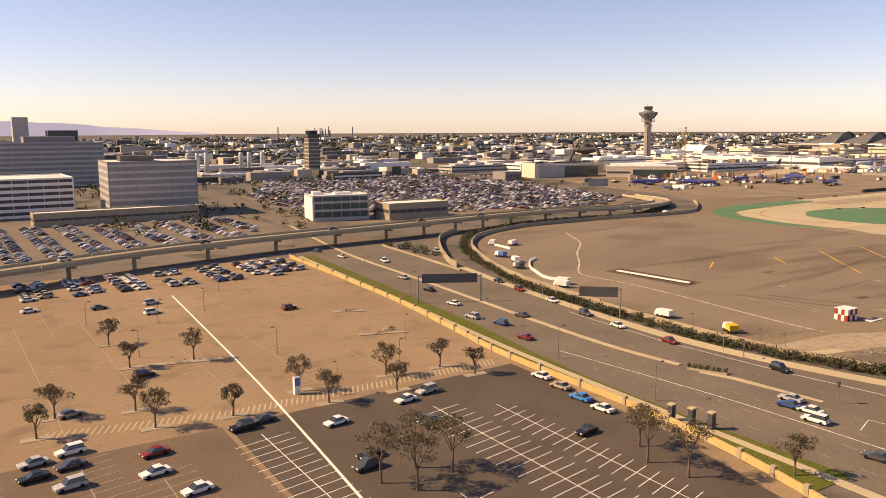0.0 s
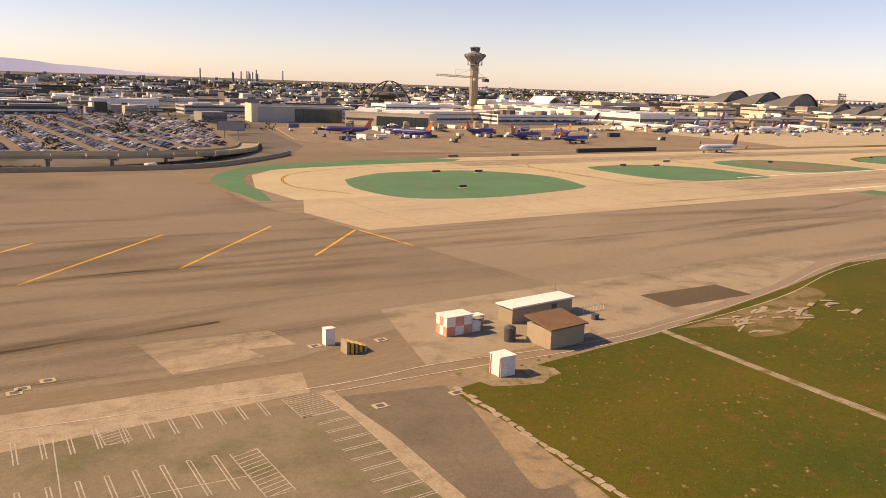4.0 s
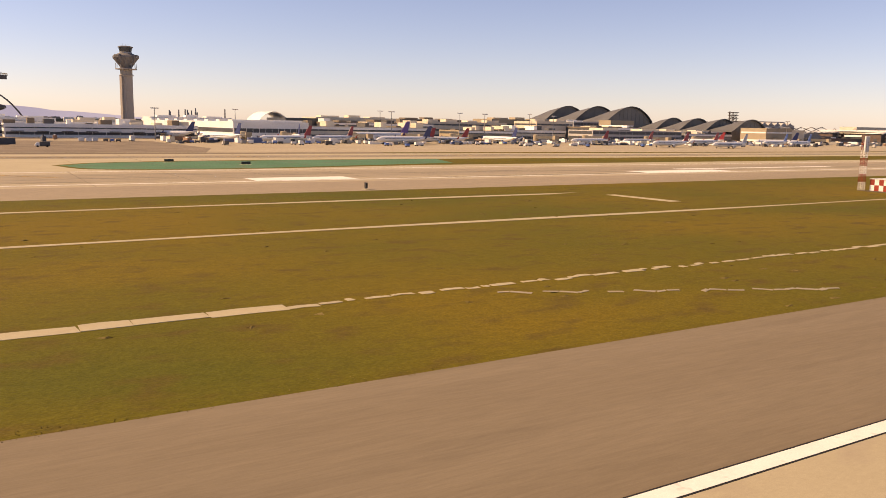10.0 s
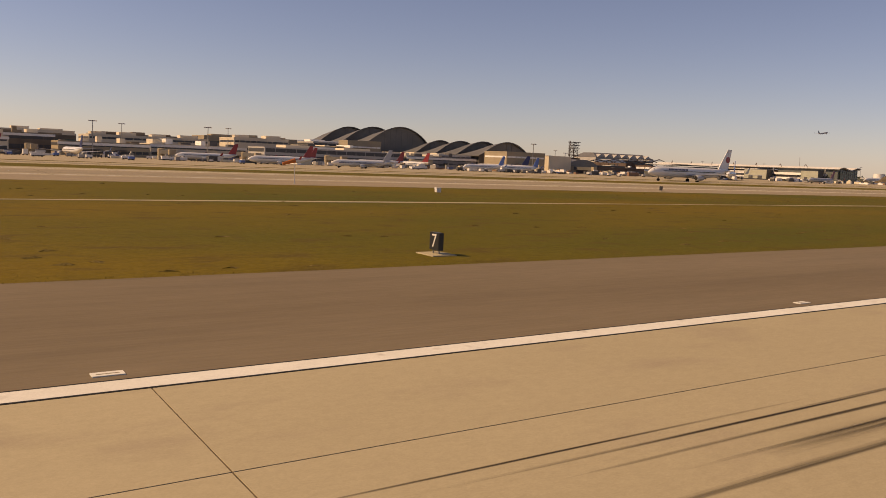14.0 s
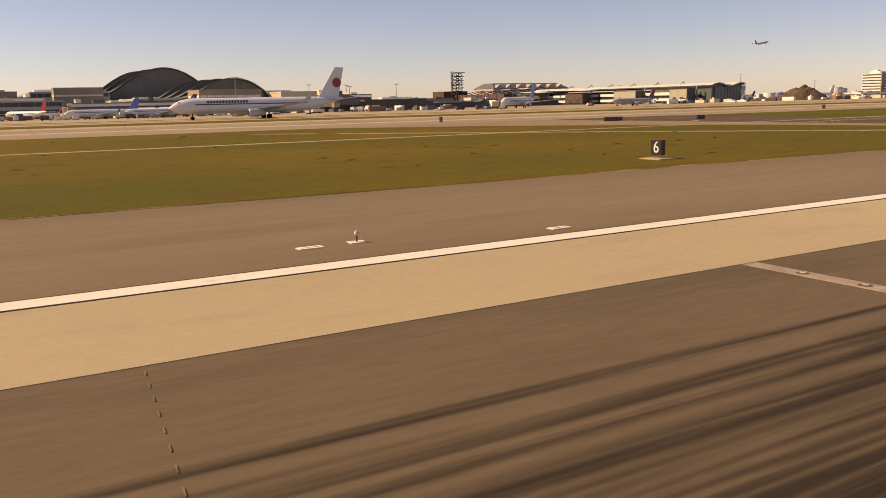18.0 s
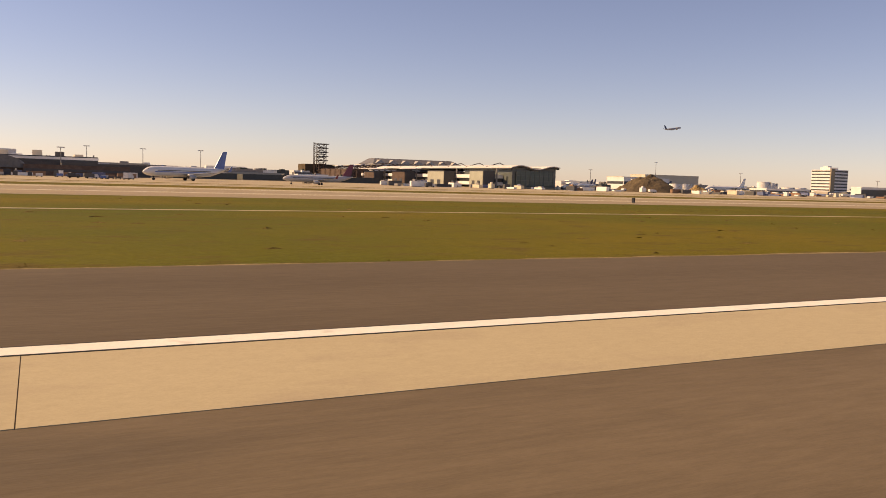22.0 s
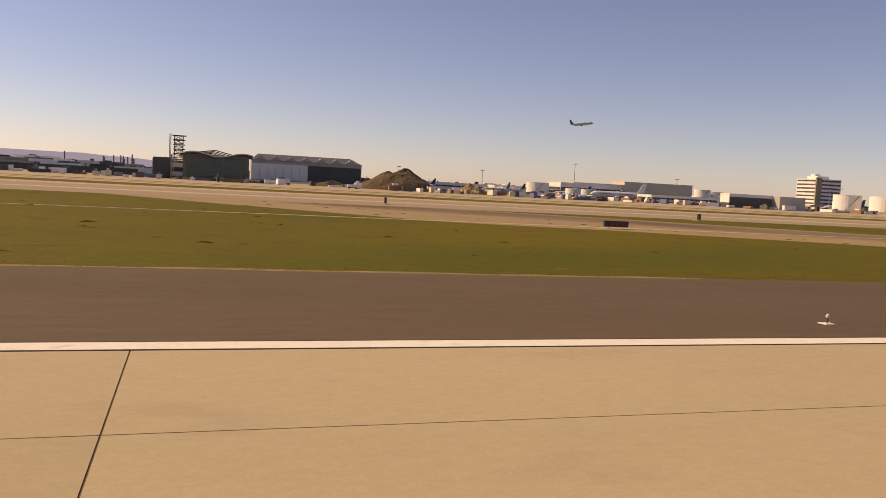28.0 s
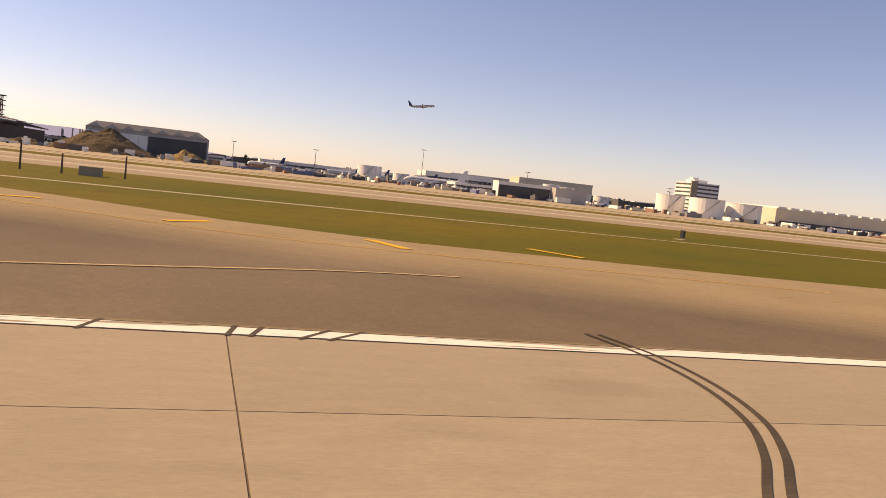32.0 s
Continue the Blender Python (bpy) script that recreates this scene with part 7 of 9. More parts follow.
def yard(name, n, x0, x1, y0, y1, seed, label):
    rnd = random.Random(seed)
    bm = bmesh.new()
    for _ in range(n):
        x, y, l = rnd.uniform(x0, x1), rnd.uniform(y0, y1), rnd.uniform(1.6, 6.5)
        w, h, q = rnd.uniform(1, 1.5), rnd.uniform(1.2, 3.8), rnd.choice((0, 1))
        a, b = (w, l) if q else (l, w)
        box(bm, x - a, x + a, y - b, y + b, .3, h)
        box(bm, x - a * .8, x + a * .5, y - b * .8, y + b * .5, 0, .3)
        if rnd.random() < .4:
            box(bm, x - a * .5, x + a * .3, y - b * .5, y + b * .3, h, h + rnd.uniform(.5, 1.4))
    solid(name, bm, M_YARD, label, "vehicles", kind="stuff")


yard("yard_vehicles", 240, 1500, 2080, 500, 640, 301, "crowd of trucks, carts and containers in the western yards")
yard("gate_vehicles", 260, 230, 1030, 500, 590, 302, "crowd of service vehicles along the gates")
yard("site_vehicles", 90, 1180, 1560, 470, 540, 303, "machines and stacked materials round the building site")
yard("blue_gate_vehicles", 46, -110, 180, 470, 600, 304, "service vehicles round the eastern gates")

# ---- distance ----
M_CLUTTER = island("distant_buildings", [(.66, .63, .58), (.30, .27, .24), (.82, .79, .74), (.11, .105, .10), (.24, .22, .20), (.07, .075, .055), (.46, .40, .32), (.80, .77, .71), (.10, .10, .085), (.16, .15, .14)])
M_FARTREE = surf("far_trees", (.045, .05, .025), (.065, .065, .035), .02, grain=.3)


def clutter(name, n, x0, x1, y0, y1, hmin, hmax, seed, label, clear=()):
    rnd = random.Random(seed)
    bm = bmesh.new()
    for _ in range(n):
        x, y = rnd.uniform(x0, x1), rnd.uniform(y0, y1)
        if any(a < x < b and c < y < d for a, b, c, d in clear):
            continue
        w, d, h = 5 + 34 * rnd.random() ** 2, 4 + 11 * rnd.random() ** 2, hmin + (hmax - hmin) * rnd.random() ** 2.4
        box(bm, x - w, x + w, y - d, y + d, 0, h)
        if rnd.random() < .6:
            u = rnd.uniform(-.5, .3)
            box(bm, x + w * u, x + w * (u + .3), y - d * .5, y + d * .3, h, h + rnd.uniform(.8, 2.4))
        if rnd.random() < .35:
            box(bm, x - w * .95, x + w * .95, y - d - .3, y - d, h * .35, h * .62)
    solid(name, bm, M_CLUTTER, label, "buildings", kind="stuff")


clutter("terminal_clutter", 420, 40, 1250, 700, 1100, 5, 13, 31, "crowd of low terminal roofs and sheds", clear=((620, 960, 560, 980), (530, 720, 690, 790), (225, 310, 800, 890), (90, 200, 800, 890), (1240, 1340, 500, 1000)))
clutter("south_district", 900, -900, 2600, 1120, 1900, 4, 12, 32, "far low buildings of the southern district", clear=((1840, 2100, 1110, 1200), (-260, -190, 930, 1000)))
clutter("city_left", 400, -800, -120, 640, 1100, 4, 11, 33, "low buildings between car parks and streets", clear=((-620, -470, 480, 900), (-470, -410, 600, 900), (-430, -130, 400, 780), (-250, -200, 940, 1000)))
clutter("far_city", 1500, -2200, 4200, 1900, 4300, 5, 17, 34, "far hazy city blocks")
clutter("west_yards", 70, 1700, 2500, 680, 1050, 4, 10, 35, "low white sheds and yards to the west", clear=((1740, 1990, 560, 800), (2030, 2110, 850, 920), (1620, 1720, 660, 830)))
rnd = random.Random(41)
bm = bmesh.new()
for _ in range(2600):
    x, y = rnd.uniform(-2000, 4000), 1050 + 2950 * rnd.random() ** .7
    s = rnd.uniform(5, 13)
    leafy(bm, (x, y, s * .55), (s * 1.5, s * 1.5, s * .5), 14, rnd, s * .4)
solid("distant_trees", bm, M_FARTREE, "far dark tree crowns between city blocks", "trees", kind="stuff")
bm = bmesh.new()
for _ in range(330):
    x, y = rnd.uniform(-560, -120), 400 + 600 * rnd.random()
    s = rnd.uniform(2.5, 5)
    if x > -270 and y < 520:
        continue
    leafy(bm, (x, y, s * .7), (s, s, s * .6), 26, rnd, s * .3)
solid("street_trees", bm, M_FARTREE, "street trees between the car parks", "trees", kind="stuff")
bm = bmesh.new()
for k in range(30):
    x, y, h = rnd.uniform(-400, 3000), 3900 + rnd.uniform(-100, 300), rnd.uniform(14, 26)
    box(bm, x - 8, x + 8, y - 5, y + 5, 0, h)
for k in range(13):
    x, y = rnd.gauss(1010, 95), 3650
    tube(bm, (x, y, 0), (x, y, rnd.uniform(40, 66)), 3.6, 2.8, 8)
# the light grey stands for haze in front of the far towers
solid("refinery_skyline", bm, surf("haze_toned_towers", (0.26, 0.25, 0.25), None, 0.01, bump=0), "far skyline stacks and towers, haze put into their colour", "skyline", kind="stuff")
# far hills, their haze painted by the glow of M_HILL
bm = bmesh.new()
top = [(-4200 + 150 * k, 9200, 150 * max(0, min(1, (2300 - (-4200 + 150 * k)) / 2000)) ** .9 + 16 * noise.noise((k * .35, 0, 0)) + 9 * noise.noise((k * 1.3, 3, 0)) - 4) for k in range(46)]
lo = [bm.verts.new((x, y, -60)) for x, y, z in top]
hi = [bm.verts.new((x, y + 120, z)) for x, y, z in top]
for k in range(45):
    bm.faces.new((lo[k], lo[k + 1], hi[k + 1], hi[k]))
solid("far_hills", bm, M_HILL, "far hills with a pale blue haze put into their colour", "hills", kind="structure", smooth=True)

# ---- airfield apron details ----
M_PALE = surf("pale_worn_concrete", (0.360, 0.295, 0.204), (0.300, 0.246, 0.170), .12, gscale=4, stain=(.4, .5, .7, (0.250, 0.202, 0.139)))
sheet("apron_east", [(-237, 118), (-241, 158), (-246, 195), (-253, 229), (-256, 320), (-305, 333), (-353, 335), (-396, 322), (-425, 298), (-446, 260), (-460, 225), (-467, 192), (-470, 160), (-471, 125), (-420, 112), (-300, 100)], .038, surf("brown_apron", (0.180, 0.145, 0.104), (0.234, 0.187, 0.132), .018, stretch=(.5, 1, 1), stain=(.035, .5, .72, (0.130, 0.103, 0.074))), "brown stained asphalt apron", "pavement")
sheet("service_road", [(-472, 115), (-446, 113), (-434, 107), (-421, 106), (-397, 102), (-344, 99), (-300, 95), (-302, 88), (-338, 88), (-361, 90), (-378, 93), (-398, 96), (-413, 100), (-446, 99), (-470, 104)], .046, M_PALE, "pale worn concrete service road", "road")
line("service_road_lines", [bend([(-413, 104.6), (-378, 98), (-344, 94.5), (-300, 89), (-282, 89.2), (-264, 86.8), (-249, 86.2), (-236, 87.6), (-216, 90), (-193, 94.6), (-168, 101.6), (-146, 104), (-111, 103.6), (-83, 105), (-47, 108)], 4), bend([(-300, 86.8), (-282, 86), (-263, 84.4), (-247, 84.2), (-237, 85.6), (-219, 87), (-197, 90.6), (-170, 98), (-142, 101), (-111, 101)], 4)], .22, surf("worn_road_line", (.52, .46, .37), (.36, .31, .24), .3), "worn white edge lines of the service road", .07)
sheet("old_lot", [(-334, 90), (-328, 88.6), (-301, 85), (-302, 40), (-372, 40), (-367, 67), (-361, 89)], .042, surf("old_lot_asphalt", (0.170, 0.143, 0.096), (0.220, 0.182, 0.122), .08, stain=(.15, .48, .65, (0.140, 0.128, 0.074))), "old greenish-grey parking lot with faint stalls", "car park")
sheet("old_lot_left", [(-470, 100), (-446, 97), (-413, 98), (-380, 92), (-378, 40), (-452, 40), (-466, 81)], .043, surf("dark_lot_left", (0.130, 0.106, 0.077), (0.155, 0.128, 0.091), .06), "dark brown asphalt yard", "car park")
sheet("lot_walk", [(-378, 92.5), (-366, 92), (-362, 88), (-366, 67), (-370, 40), (-378, 40), (-376, 80)], .05, M_PALE, "pale concrete walk between two lots", "path")
sheet("yard_strip", [(-300, 85), (-286, 82), (-289, 49), (-291, 30), (-302, 30)], .047, surf("yard_asphalt", (0.130, 0.108, 0.078), (0.180, 0.148, 0.104), .1), "dark asphalt strip beside the grass", "pavement")
sheet("hut_pad", [(-276, 116.4), (-249, 116.4), (-223, 116), (-170, 117), (-164, 106), (-196, 96), (-243, 88), (-284, 89)], .045, surf("pad_concrete", (0.270, 0.222, 0.157), (0.320, 0.266, 0.187), .07, stain=(.2, .5, .7, (0.200, 0.163, 0.113))), "pale tan pad round the equipment huts", "pavement")
sheet("dark_pad_patch", [(-227, 103), (-206, 102), (-206, 93.4), (-228, 94)], .052, M_DARK, "dark asphalt repair patch", "pavement")
sheet("worn_patch", [(-316, 116), (-297, 114), (-296, 106), (-303, 107), (-302, 103), (-315, 102)], .05, M_PALE, "pale worn concrete patch", "pavement")
M_FAINTW = surf("worn_white_line", (.50, .44, .35), (.30, .25, .18), .3, stain=(.6, .5, .62, (.22, .18, .125)))
sheet("apron_mid", rect(-252, -8, 58, 262), .034, surf("sunned_apron", (0.215, 0.174, 0.125), (0.262, 0.212, 0.152), .02, stretch=(.4, 1, 1), stain=(.04, .5, .72, (0.185, 0.149, 0.106))), "lighter weathered asphalt of the wide apron", "pavement")
line("apron_guide_lines", [bend([(-122, 113), (-103.9, 105.9), (-93.6, 102.3), (-82.2, 99.9), (-68.9, 99), (-51, 98.8)], 3), bend([(-122, 110.4), (-104, 103.6), (-93.6, 100.2), (-82.2, 98), (-68.9, 97.2), (-50, 97.6)], 3)], .42, M_LINEW, "thin pale double guide line on the apron", .056)
sheet("apron_poly", [(-80, 94), (-53, 100.4), (-27, 98), (-4, 92), (-12.6, 82), (-16, 67.5), (-30, 66.5), (-61, 63.5), (-75, 66.5)], .046, surf("mid_apron", (0.165, 0.133, 0.096), (0.190, 0.158, 0.113), .05), "darker asphalt panel", "pavement")
sheet("apron_poly_2", [(-52, 150), (-20, 138), (-14.5, 132), (-14, 104), (-40, 103), (-46, 134)], .047, surf("mid_apron_2", (0.170, 0.138, 0.100), (0.200, 0.163, 0.117), .05), "darker worn asphalt panel", "pavement")
sheet("apron_light", [(-118, 103), (-83, 105), (-53, 100), (-80, 94), (-76, 66.4), (-94, 76.5), (-118, 92.4)], .044, surf("light_apron", (0.280, 0.227, 0.157), (0.320, 0.261, 0.183), .06), "lighter asphalt beside the grass", "pavement")
sheet("apron_dark_panel", [(-114, 102), (-97, 93.4), (-100, 88), (-114, 96)], .05, M_DARK, "dark asphalt panel beside the grass", "pavement")
sheet("tongue", [(-411, 123), (-407, 122), (-406, 112), (-400, 107), (-380, 103.5), (-396, 101.5), (-412, 108)], .05, M_PALE, "pale concrete tongue beside the service road", "pavement")
sheet("grass_path", bend([(-240.2, 85), (-242.2, 62), (-243, 48), (-244, 18)], 4) + bend([(-245.6, 18), (-244.8, 47), (-243.8, 61), (-241.8, 84.6)], 4), .075, surf("path_concrete", (.30, .26, .18), (.22, .185, .115), .35, stain=(.5, .5, .62, (.15, .125, .05))), "pale concrete path through the grass", "path")
sheet("kerb_path", [(-301.2, 87), (-299.6, 87), (-299.5, 79), (-299.2, 72), (-300, 60), (-300.6, 50), (-302.4, 50), (-301.8, 66), (-301.2, 72), (-300.8, 79)], .12, M_PALE, "broken pale concrete kerb", "kerb", depth=.15)
rnd = random.Random(17)
th = thing("edge_stones", "row of rough pale edging stones along the grass", "kerb", kind="structure")
for k in range(26):
    y = 80 - 1.5 * k
    x = -285.1 - .09 * k + rnd.uniform(-.22, .22)
    w, e = rnd.uniform(.22, .5), rnd.uniform(.62, .86)
    part("stone", prism(bmesh.new(), [(x - w, y - e), (x + w * rnd.uniform(.5, 1.2), y - e * .9), (x + w, y + rnd.uniform(0, .4)), (x + w * .5, y + e), (x - w * rnd.uniform(.4, 1.3), y + e * .8)], 0, .085 + rnd.uniform(0, .07)), M_PALE, th)
line("yard_lines", [bend([(-456.1, 103.7), (-454.7, 102), (-453.8, 99.1), (-453.8, 94.9), (-454.2, 91.2), (-455.2, 84.3), (-457, 74)], 4), [(-452.9, 93.3), (-449.9, 96.7), (-446.1, 100.7), (-442.8, 104.1)], [(-453.2, 98.6), (-452.4, 95.4), (-453.2, 92)], [(-427.4, 155.5), (-427.5, 142.3), (-426.9, 128.7)], [(-422.9, 146.2), (-423.8, 138.7), (-423.9, 130.1)]], .3, M_FAINTW, "worn curved white lines in the yard", .058)
line("yard_edge_lines", [[(-443.4, 101), (-444.1, 93), (-445.5, 84.7), (-446.6, 76), (-448, 60)], [(-442.8, 101), (-443.5, 93), (-444.9, 84.7), (-446, 76), (-447.4, 60)], [(-443.1, 104.3), (-436.3, 102.6), (-428.8, 101.6), (-421.1, 100.6)]], .22, M_FAINTW, "broken pale double line along the yard edge", .058)
for x, y, a in ((-443.2, 99.6, .6), (-441.9, 97.4, .5), (-444.6, 97.6, .6), (-455.2, 98.2, .5), (-438.4, 103.4, .4), (-440, 103, .4)):
    paint("pale_block", [[(x + r * math.cos(a + q), y + r * math.sin(a + q)) for q, r in ((0, .9), (1.5, .6), (3.1, .8), (4.7, .5))]], M_FAINTW, "small pale worn mark in the yard", .06)
sheet("pale_tongue", [(-471.1, 104.8), (-468.4, 104.1), (-459.2, 102.1), (-458.5, 104.3), (-463.5, 106.1), (-470.4, 107.9)], .05, M_CONC, "pale concrete slab beside the service road", "pavement")
sheet("yard_patch", bend([(-458.9, 101.3), (-456, 100.5), (-456.9, 95.9), (-459.7, 97.6), (-458.9, 101.3)], 2)[:-1], .05, surf("scuffed_asphalt", (.24, .20, .14), (.16, .13, .09), .9, stain=(.8, .48, .56, (.13, .105, .075))), "scuffed pale patch in the yard", "pavement")
line("chevron_lines", [[(-356.8, 157.7), (-319, 198)], [(-326.6, 159.3), (-291, 197)], [(-297.6, 160), (-263, 198)], [(-267.9, 160.3), (-245, 185)], [(-244.4, 184), (-242, 161)], [(-361, 185), (-350, 198)], [(-392, 196), (-380, 204)]], .6, M_YELLOW, "long yellow chevron lines on the apron", .05)
line("apron_joints", [[(-240, 118), (-242, 158), (-247, 195), (-254, 229)], [(-420, 152), (-330, 132), (-240, 128)], [(-380, 175), (-300, 150)]], .12, M_DARK, "dark joints in the apron", .049)
stalls = []
for k in range(-9, 6):
    x, y = -330.6 + 2.56 * k, 77.9 - .2 * k
    stalls += [[(x - .2, y), (x - .5, y - 8)], [(x + .2, y), (x - .1, y - 8)], [(x - .2, y), (x + .2, y)]]
for k in range(-8, 6):
    x = -321.8 + 2.6 * k
    stalls += [[(x - .2, 88.9 - .2 * k), (x - .5, 84 - .05 * k)], [(x + .2, 88.9 - .2 * k), (x - .1, 84 - .05 * k)]]
for k in range(9):
    stalls += [[(-305.2 - .2 * k, 79 - 2.45 * k), (-300 - .2 * k, 79.1 - 2.45 * k)], [(-305.2 - .2 * k, 78.6 - 2.45 * k), (-300 - .2 * k, 78.7 - 2.45 * k)]]
for x0, x1, y0, y1, n in ((-326.7, -324, 84.6, 89.8, 7), (-306, -299.4, 81.2, 87.4, 11), (-316.3, -313.4, 66.2, 76.4, 12), (-362.5, -359, 82, 89, 8)):
    stalls += [[(x0, y0), (x1, y0), (x1, y1), (x0, y1), (x0, y0)]]
    stalls += [[(x0, y0 + (y1 - y0) * k / n), (x1, y0 + (y1 - y0) * (k + .8) / n)] for k in range(n)]
stalls += [[(-331.1, 89.2), (-332.9, 70), (-333.4, 50)], [(-329.5, 72.6), (-316, 71)]] + [[(-336 + 3 * k, 60 - .8 * k), (-337.4 + 3 * k, 54 - .8 * k)] for k in range(-8, 6)] + [[(-367 + .2 * k, 80 - 2.2 * k), (-361.6, 80.6 - 2.2 * k)] for k in range(8)]
line("lot_stalls_old", stalls, .14, surf("faint_white", (.42, .38, .31), (.33, .29, .23), .5), "faint white stall lines in the old lot", .055)
rnd = random.Random(18)
sheet("bare_ground", bend([(-238, 84.6), (-226, 85.6), (-212, 88), (-199, 90.4), (-190, 92), (-192, 86.4), (-203, 83), (-211, 78.6), (-221, 74.6), (-230, 75.6), (-228, 81), (-238, 84.6)], 3)[:-1], .0685, surf("bare_brown_ground", (.215, .155, .085), (.145, .115, .045), .16, stain=(.25, .5, .66, (.10, .09, .02))), "brown bare ground between road and grass", "ground")
sheet("tan_soil", bend([(-286.6, 76), (-286, 70), (-287, 60), (-288.4, 49), (-291.4, 50), (-290, 54), (-293, 54.6), (-292.4, 58), (-290, 65), (-288, 71), (-286.6, 76)], 3)[:-1], .052, surf("tan_soil", (.30, .225, .135), (.24, .185, .115), .3, stain=(.4, .5, .66, (.17, .14, .095))), "tan washed-out soil beside the edging stones", "ground")
th = thing("slab_rubble", "heap of broken pale slabs at the grass edge", "rubble")
for k in range(34):
    x, y = -228 + 32 * rnd.random() ** 1.3, 0
    y = 82.5 - .05 * abs(x + 214) + rnd.gauss(0, 2.2)
    a, l, w = rnd.uniform(-.6, .5), rnd.uniform(.6, 2.6), rnd.uniform(.2, .6)
    ca, sa = math.cos(a), math.sin(a)
    part("slab", prism(bmesh.new(), [(x + u * l * ca - v * w * sa, y + u * l * sa + v * w * ca) for u, v in ((-1, -1), (1, -.8), (.9, 1), (-.8, .9))], .0, .1 + rnd.uniform(0, .16)), M_PALE, th)
for k, (x, y) in enumerate([(-401, 159), (-365, 147), (-363, 128), (-348, 122), (-344, 118), (-345, 114), (-345, 111), (-333, 104.5), (-365, 88.4), (-332, 105.5), (-329, 107), (-296.5, 80), (-294, 104), (-284, 102), (-286, 79), (-36, 116.7), (-39, 140), (-47, 152), (-5, 77), (-5, 75), (-2, 67), (-104, 84), (-119, 80), (-84, 118), (31, 53), (35, 40.4), (45, 30.4), (32, 39), (31, 68), (56, 34)]):
    bm = prism(bmesh.new(), rect(x - .9, x + .9, y - .7, y + .7), .03, .105)
    t = thing("pit_cover", "square pale concrete pit cover in the pavement", "cover", "pit covers", kind="")
    part("frame", bm, M_CONC, t)
    part("lid", prism(bmesh.new(), rect(x - .5, x + .5, y - .4, y + .4), .1, .125), M_GREYBLD, t)
for x, y in ((-396, 112.5), (-397, 134), (-374, 96), (-382, 178)):
    paint("tar_patch", [[(x - 3, y - 1.4), (x + 2.6, y - 1.2), (x + 3, y + 1.2), (x - 2.4, y + 1.6)]], M_DARK, "dark square tar patch", .052)


# ---- huts and equipment ----
def checker(name, label, x0, x1, y0, y1, h, n=3, rows=2, base=M_WHITEP, alt=M_RED, group="checkered huts"):
    t = thing(name, label, "hut", group)
    part("body", box(bmesh.new(), x0, x1, y0, y1, .03, h), base, t)
    part("roof", box(bmesh.new(), x0 - .12, x1 + .12, y0 - .12, y1 + .12, h, h + .14), M_WHITEP, t)
    for i in range(n):
        for j in range(rows):
            if (i + j) % 2 == 0:
                a, b = x0 + (x1 - x0) * i / n, x0 + (x1 - x0) * (i + 1) / n
                c, d = y0 + (y1 - y0) * i / n, y0 + (y1 - y0) * (i + 1) / n
                z0, z1 = .05 + (h - .05) * j / rows, .05 + (h - .05) * (j + 1) / rows
                part("red_panel", box(bmesh.new(), a, b, y0 - .03, y0, z0, z1), alt, t)
                part("red_panel", box(bmesh.new(), x0 - .03, x0, c, d, z0, z1), alt, t)
    return t


t = checker("equipment_hut", "red and white checkered equipment hut in the grass", 312.3, 318.3, 113.4, 118, 2.9, 4, 2)
part("vent", box(bmesh.new(), 314, 315, 113.3, 113.42, .6, 1.8), M_GREYBLD, t)
t = thing("striped_hut", "white equipment hut with orange-red striped corners", "hut")
part("body", box(bmesh.new(), 326.2, 331.8, 112.8, 117.6, .03, 3.7), M_WHITEP, t)
for k in range(2):
    part("stripe", box(bmesh.new(), 329.6 + 1.3 * k, 330.3 + 1.3 * k, 112.74, 112.8, .03, 3.6), M_RED, t)
part("door", box(bmesh.new(), 327.2, 328.4, 112.72, 112.8, .1, 2.4), M_CONC2, t)
part("base_stripe", box(bmesh.new(), 326.14, 326.2, 112.8, 117.6, .03, .9), M_RED, t)
part("roof", box(bmesh.new(), 326.1, 331.9, 112.7, 117.7, 3.7, 3.85), M_WHITEP, t)
t = thing("antenna_mast", "red and white lattice antenna mast", "mast")
for k in range(6):
    part("segment", lattice(bmesh.new(), (311, 119.4, 2.0 * k), (311, 119.4, 2.0 * k + 2.0), 1.1, 3, .07), M_RED if k % 2 else M_WHITEP, t)
bm = bmesh.new()
for k in range(3):
    tube(bm, (310.4 + .6 * k, 119.0, 9.6), (310.4 + .6 * k, 119.0, 13.4), .26, .26, 8)
part("antenna_panel", bm, M_WHITEP, t)
t = checker("marker_hut", "red and white checkered hut on the apron", -431, -426.5, 118.6, 122.4, 3.2, 4, 2)
part("slab", box(bmesh.new(), -426, -420.6, 114.5, 117.2, .03, .3), M_WHITEP, t, "white slab with fittings")
bm = bmesh.new()
for k in range(5):
    box(bm, -425.5 + .9 * k, -425 + .9 * k, 115.4, 116.2, .3, .3 + .25 * (k % 3 + 1))
part("fittings", bm, M_GREYBLD, t)
t = thing("striped_cabinet", "white equipment cabinet with thin orange-red corner stripes", "hut", m=pose(-276.6, 81.8, 0))
part("body", box(bmesh.new(), -1.25, 1.25, -1.2, 1.2, .03, 2.8), M_WHITEP, t)
part("roof", box(bmesh.new(), -1.35, 1.35, -1.3, 1.3, 2.8, 2.92), M_WHITEP, t)
for k in (-1.05, .95):
    part("stripe", box(bmesh.new(), -1.28, -1.25, k - .1, k + .1, .05, 2.7), M_RED, t)
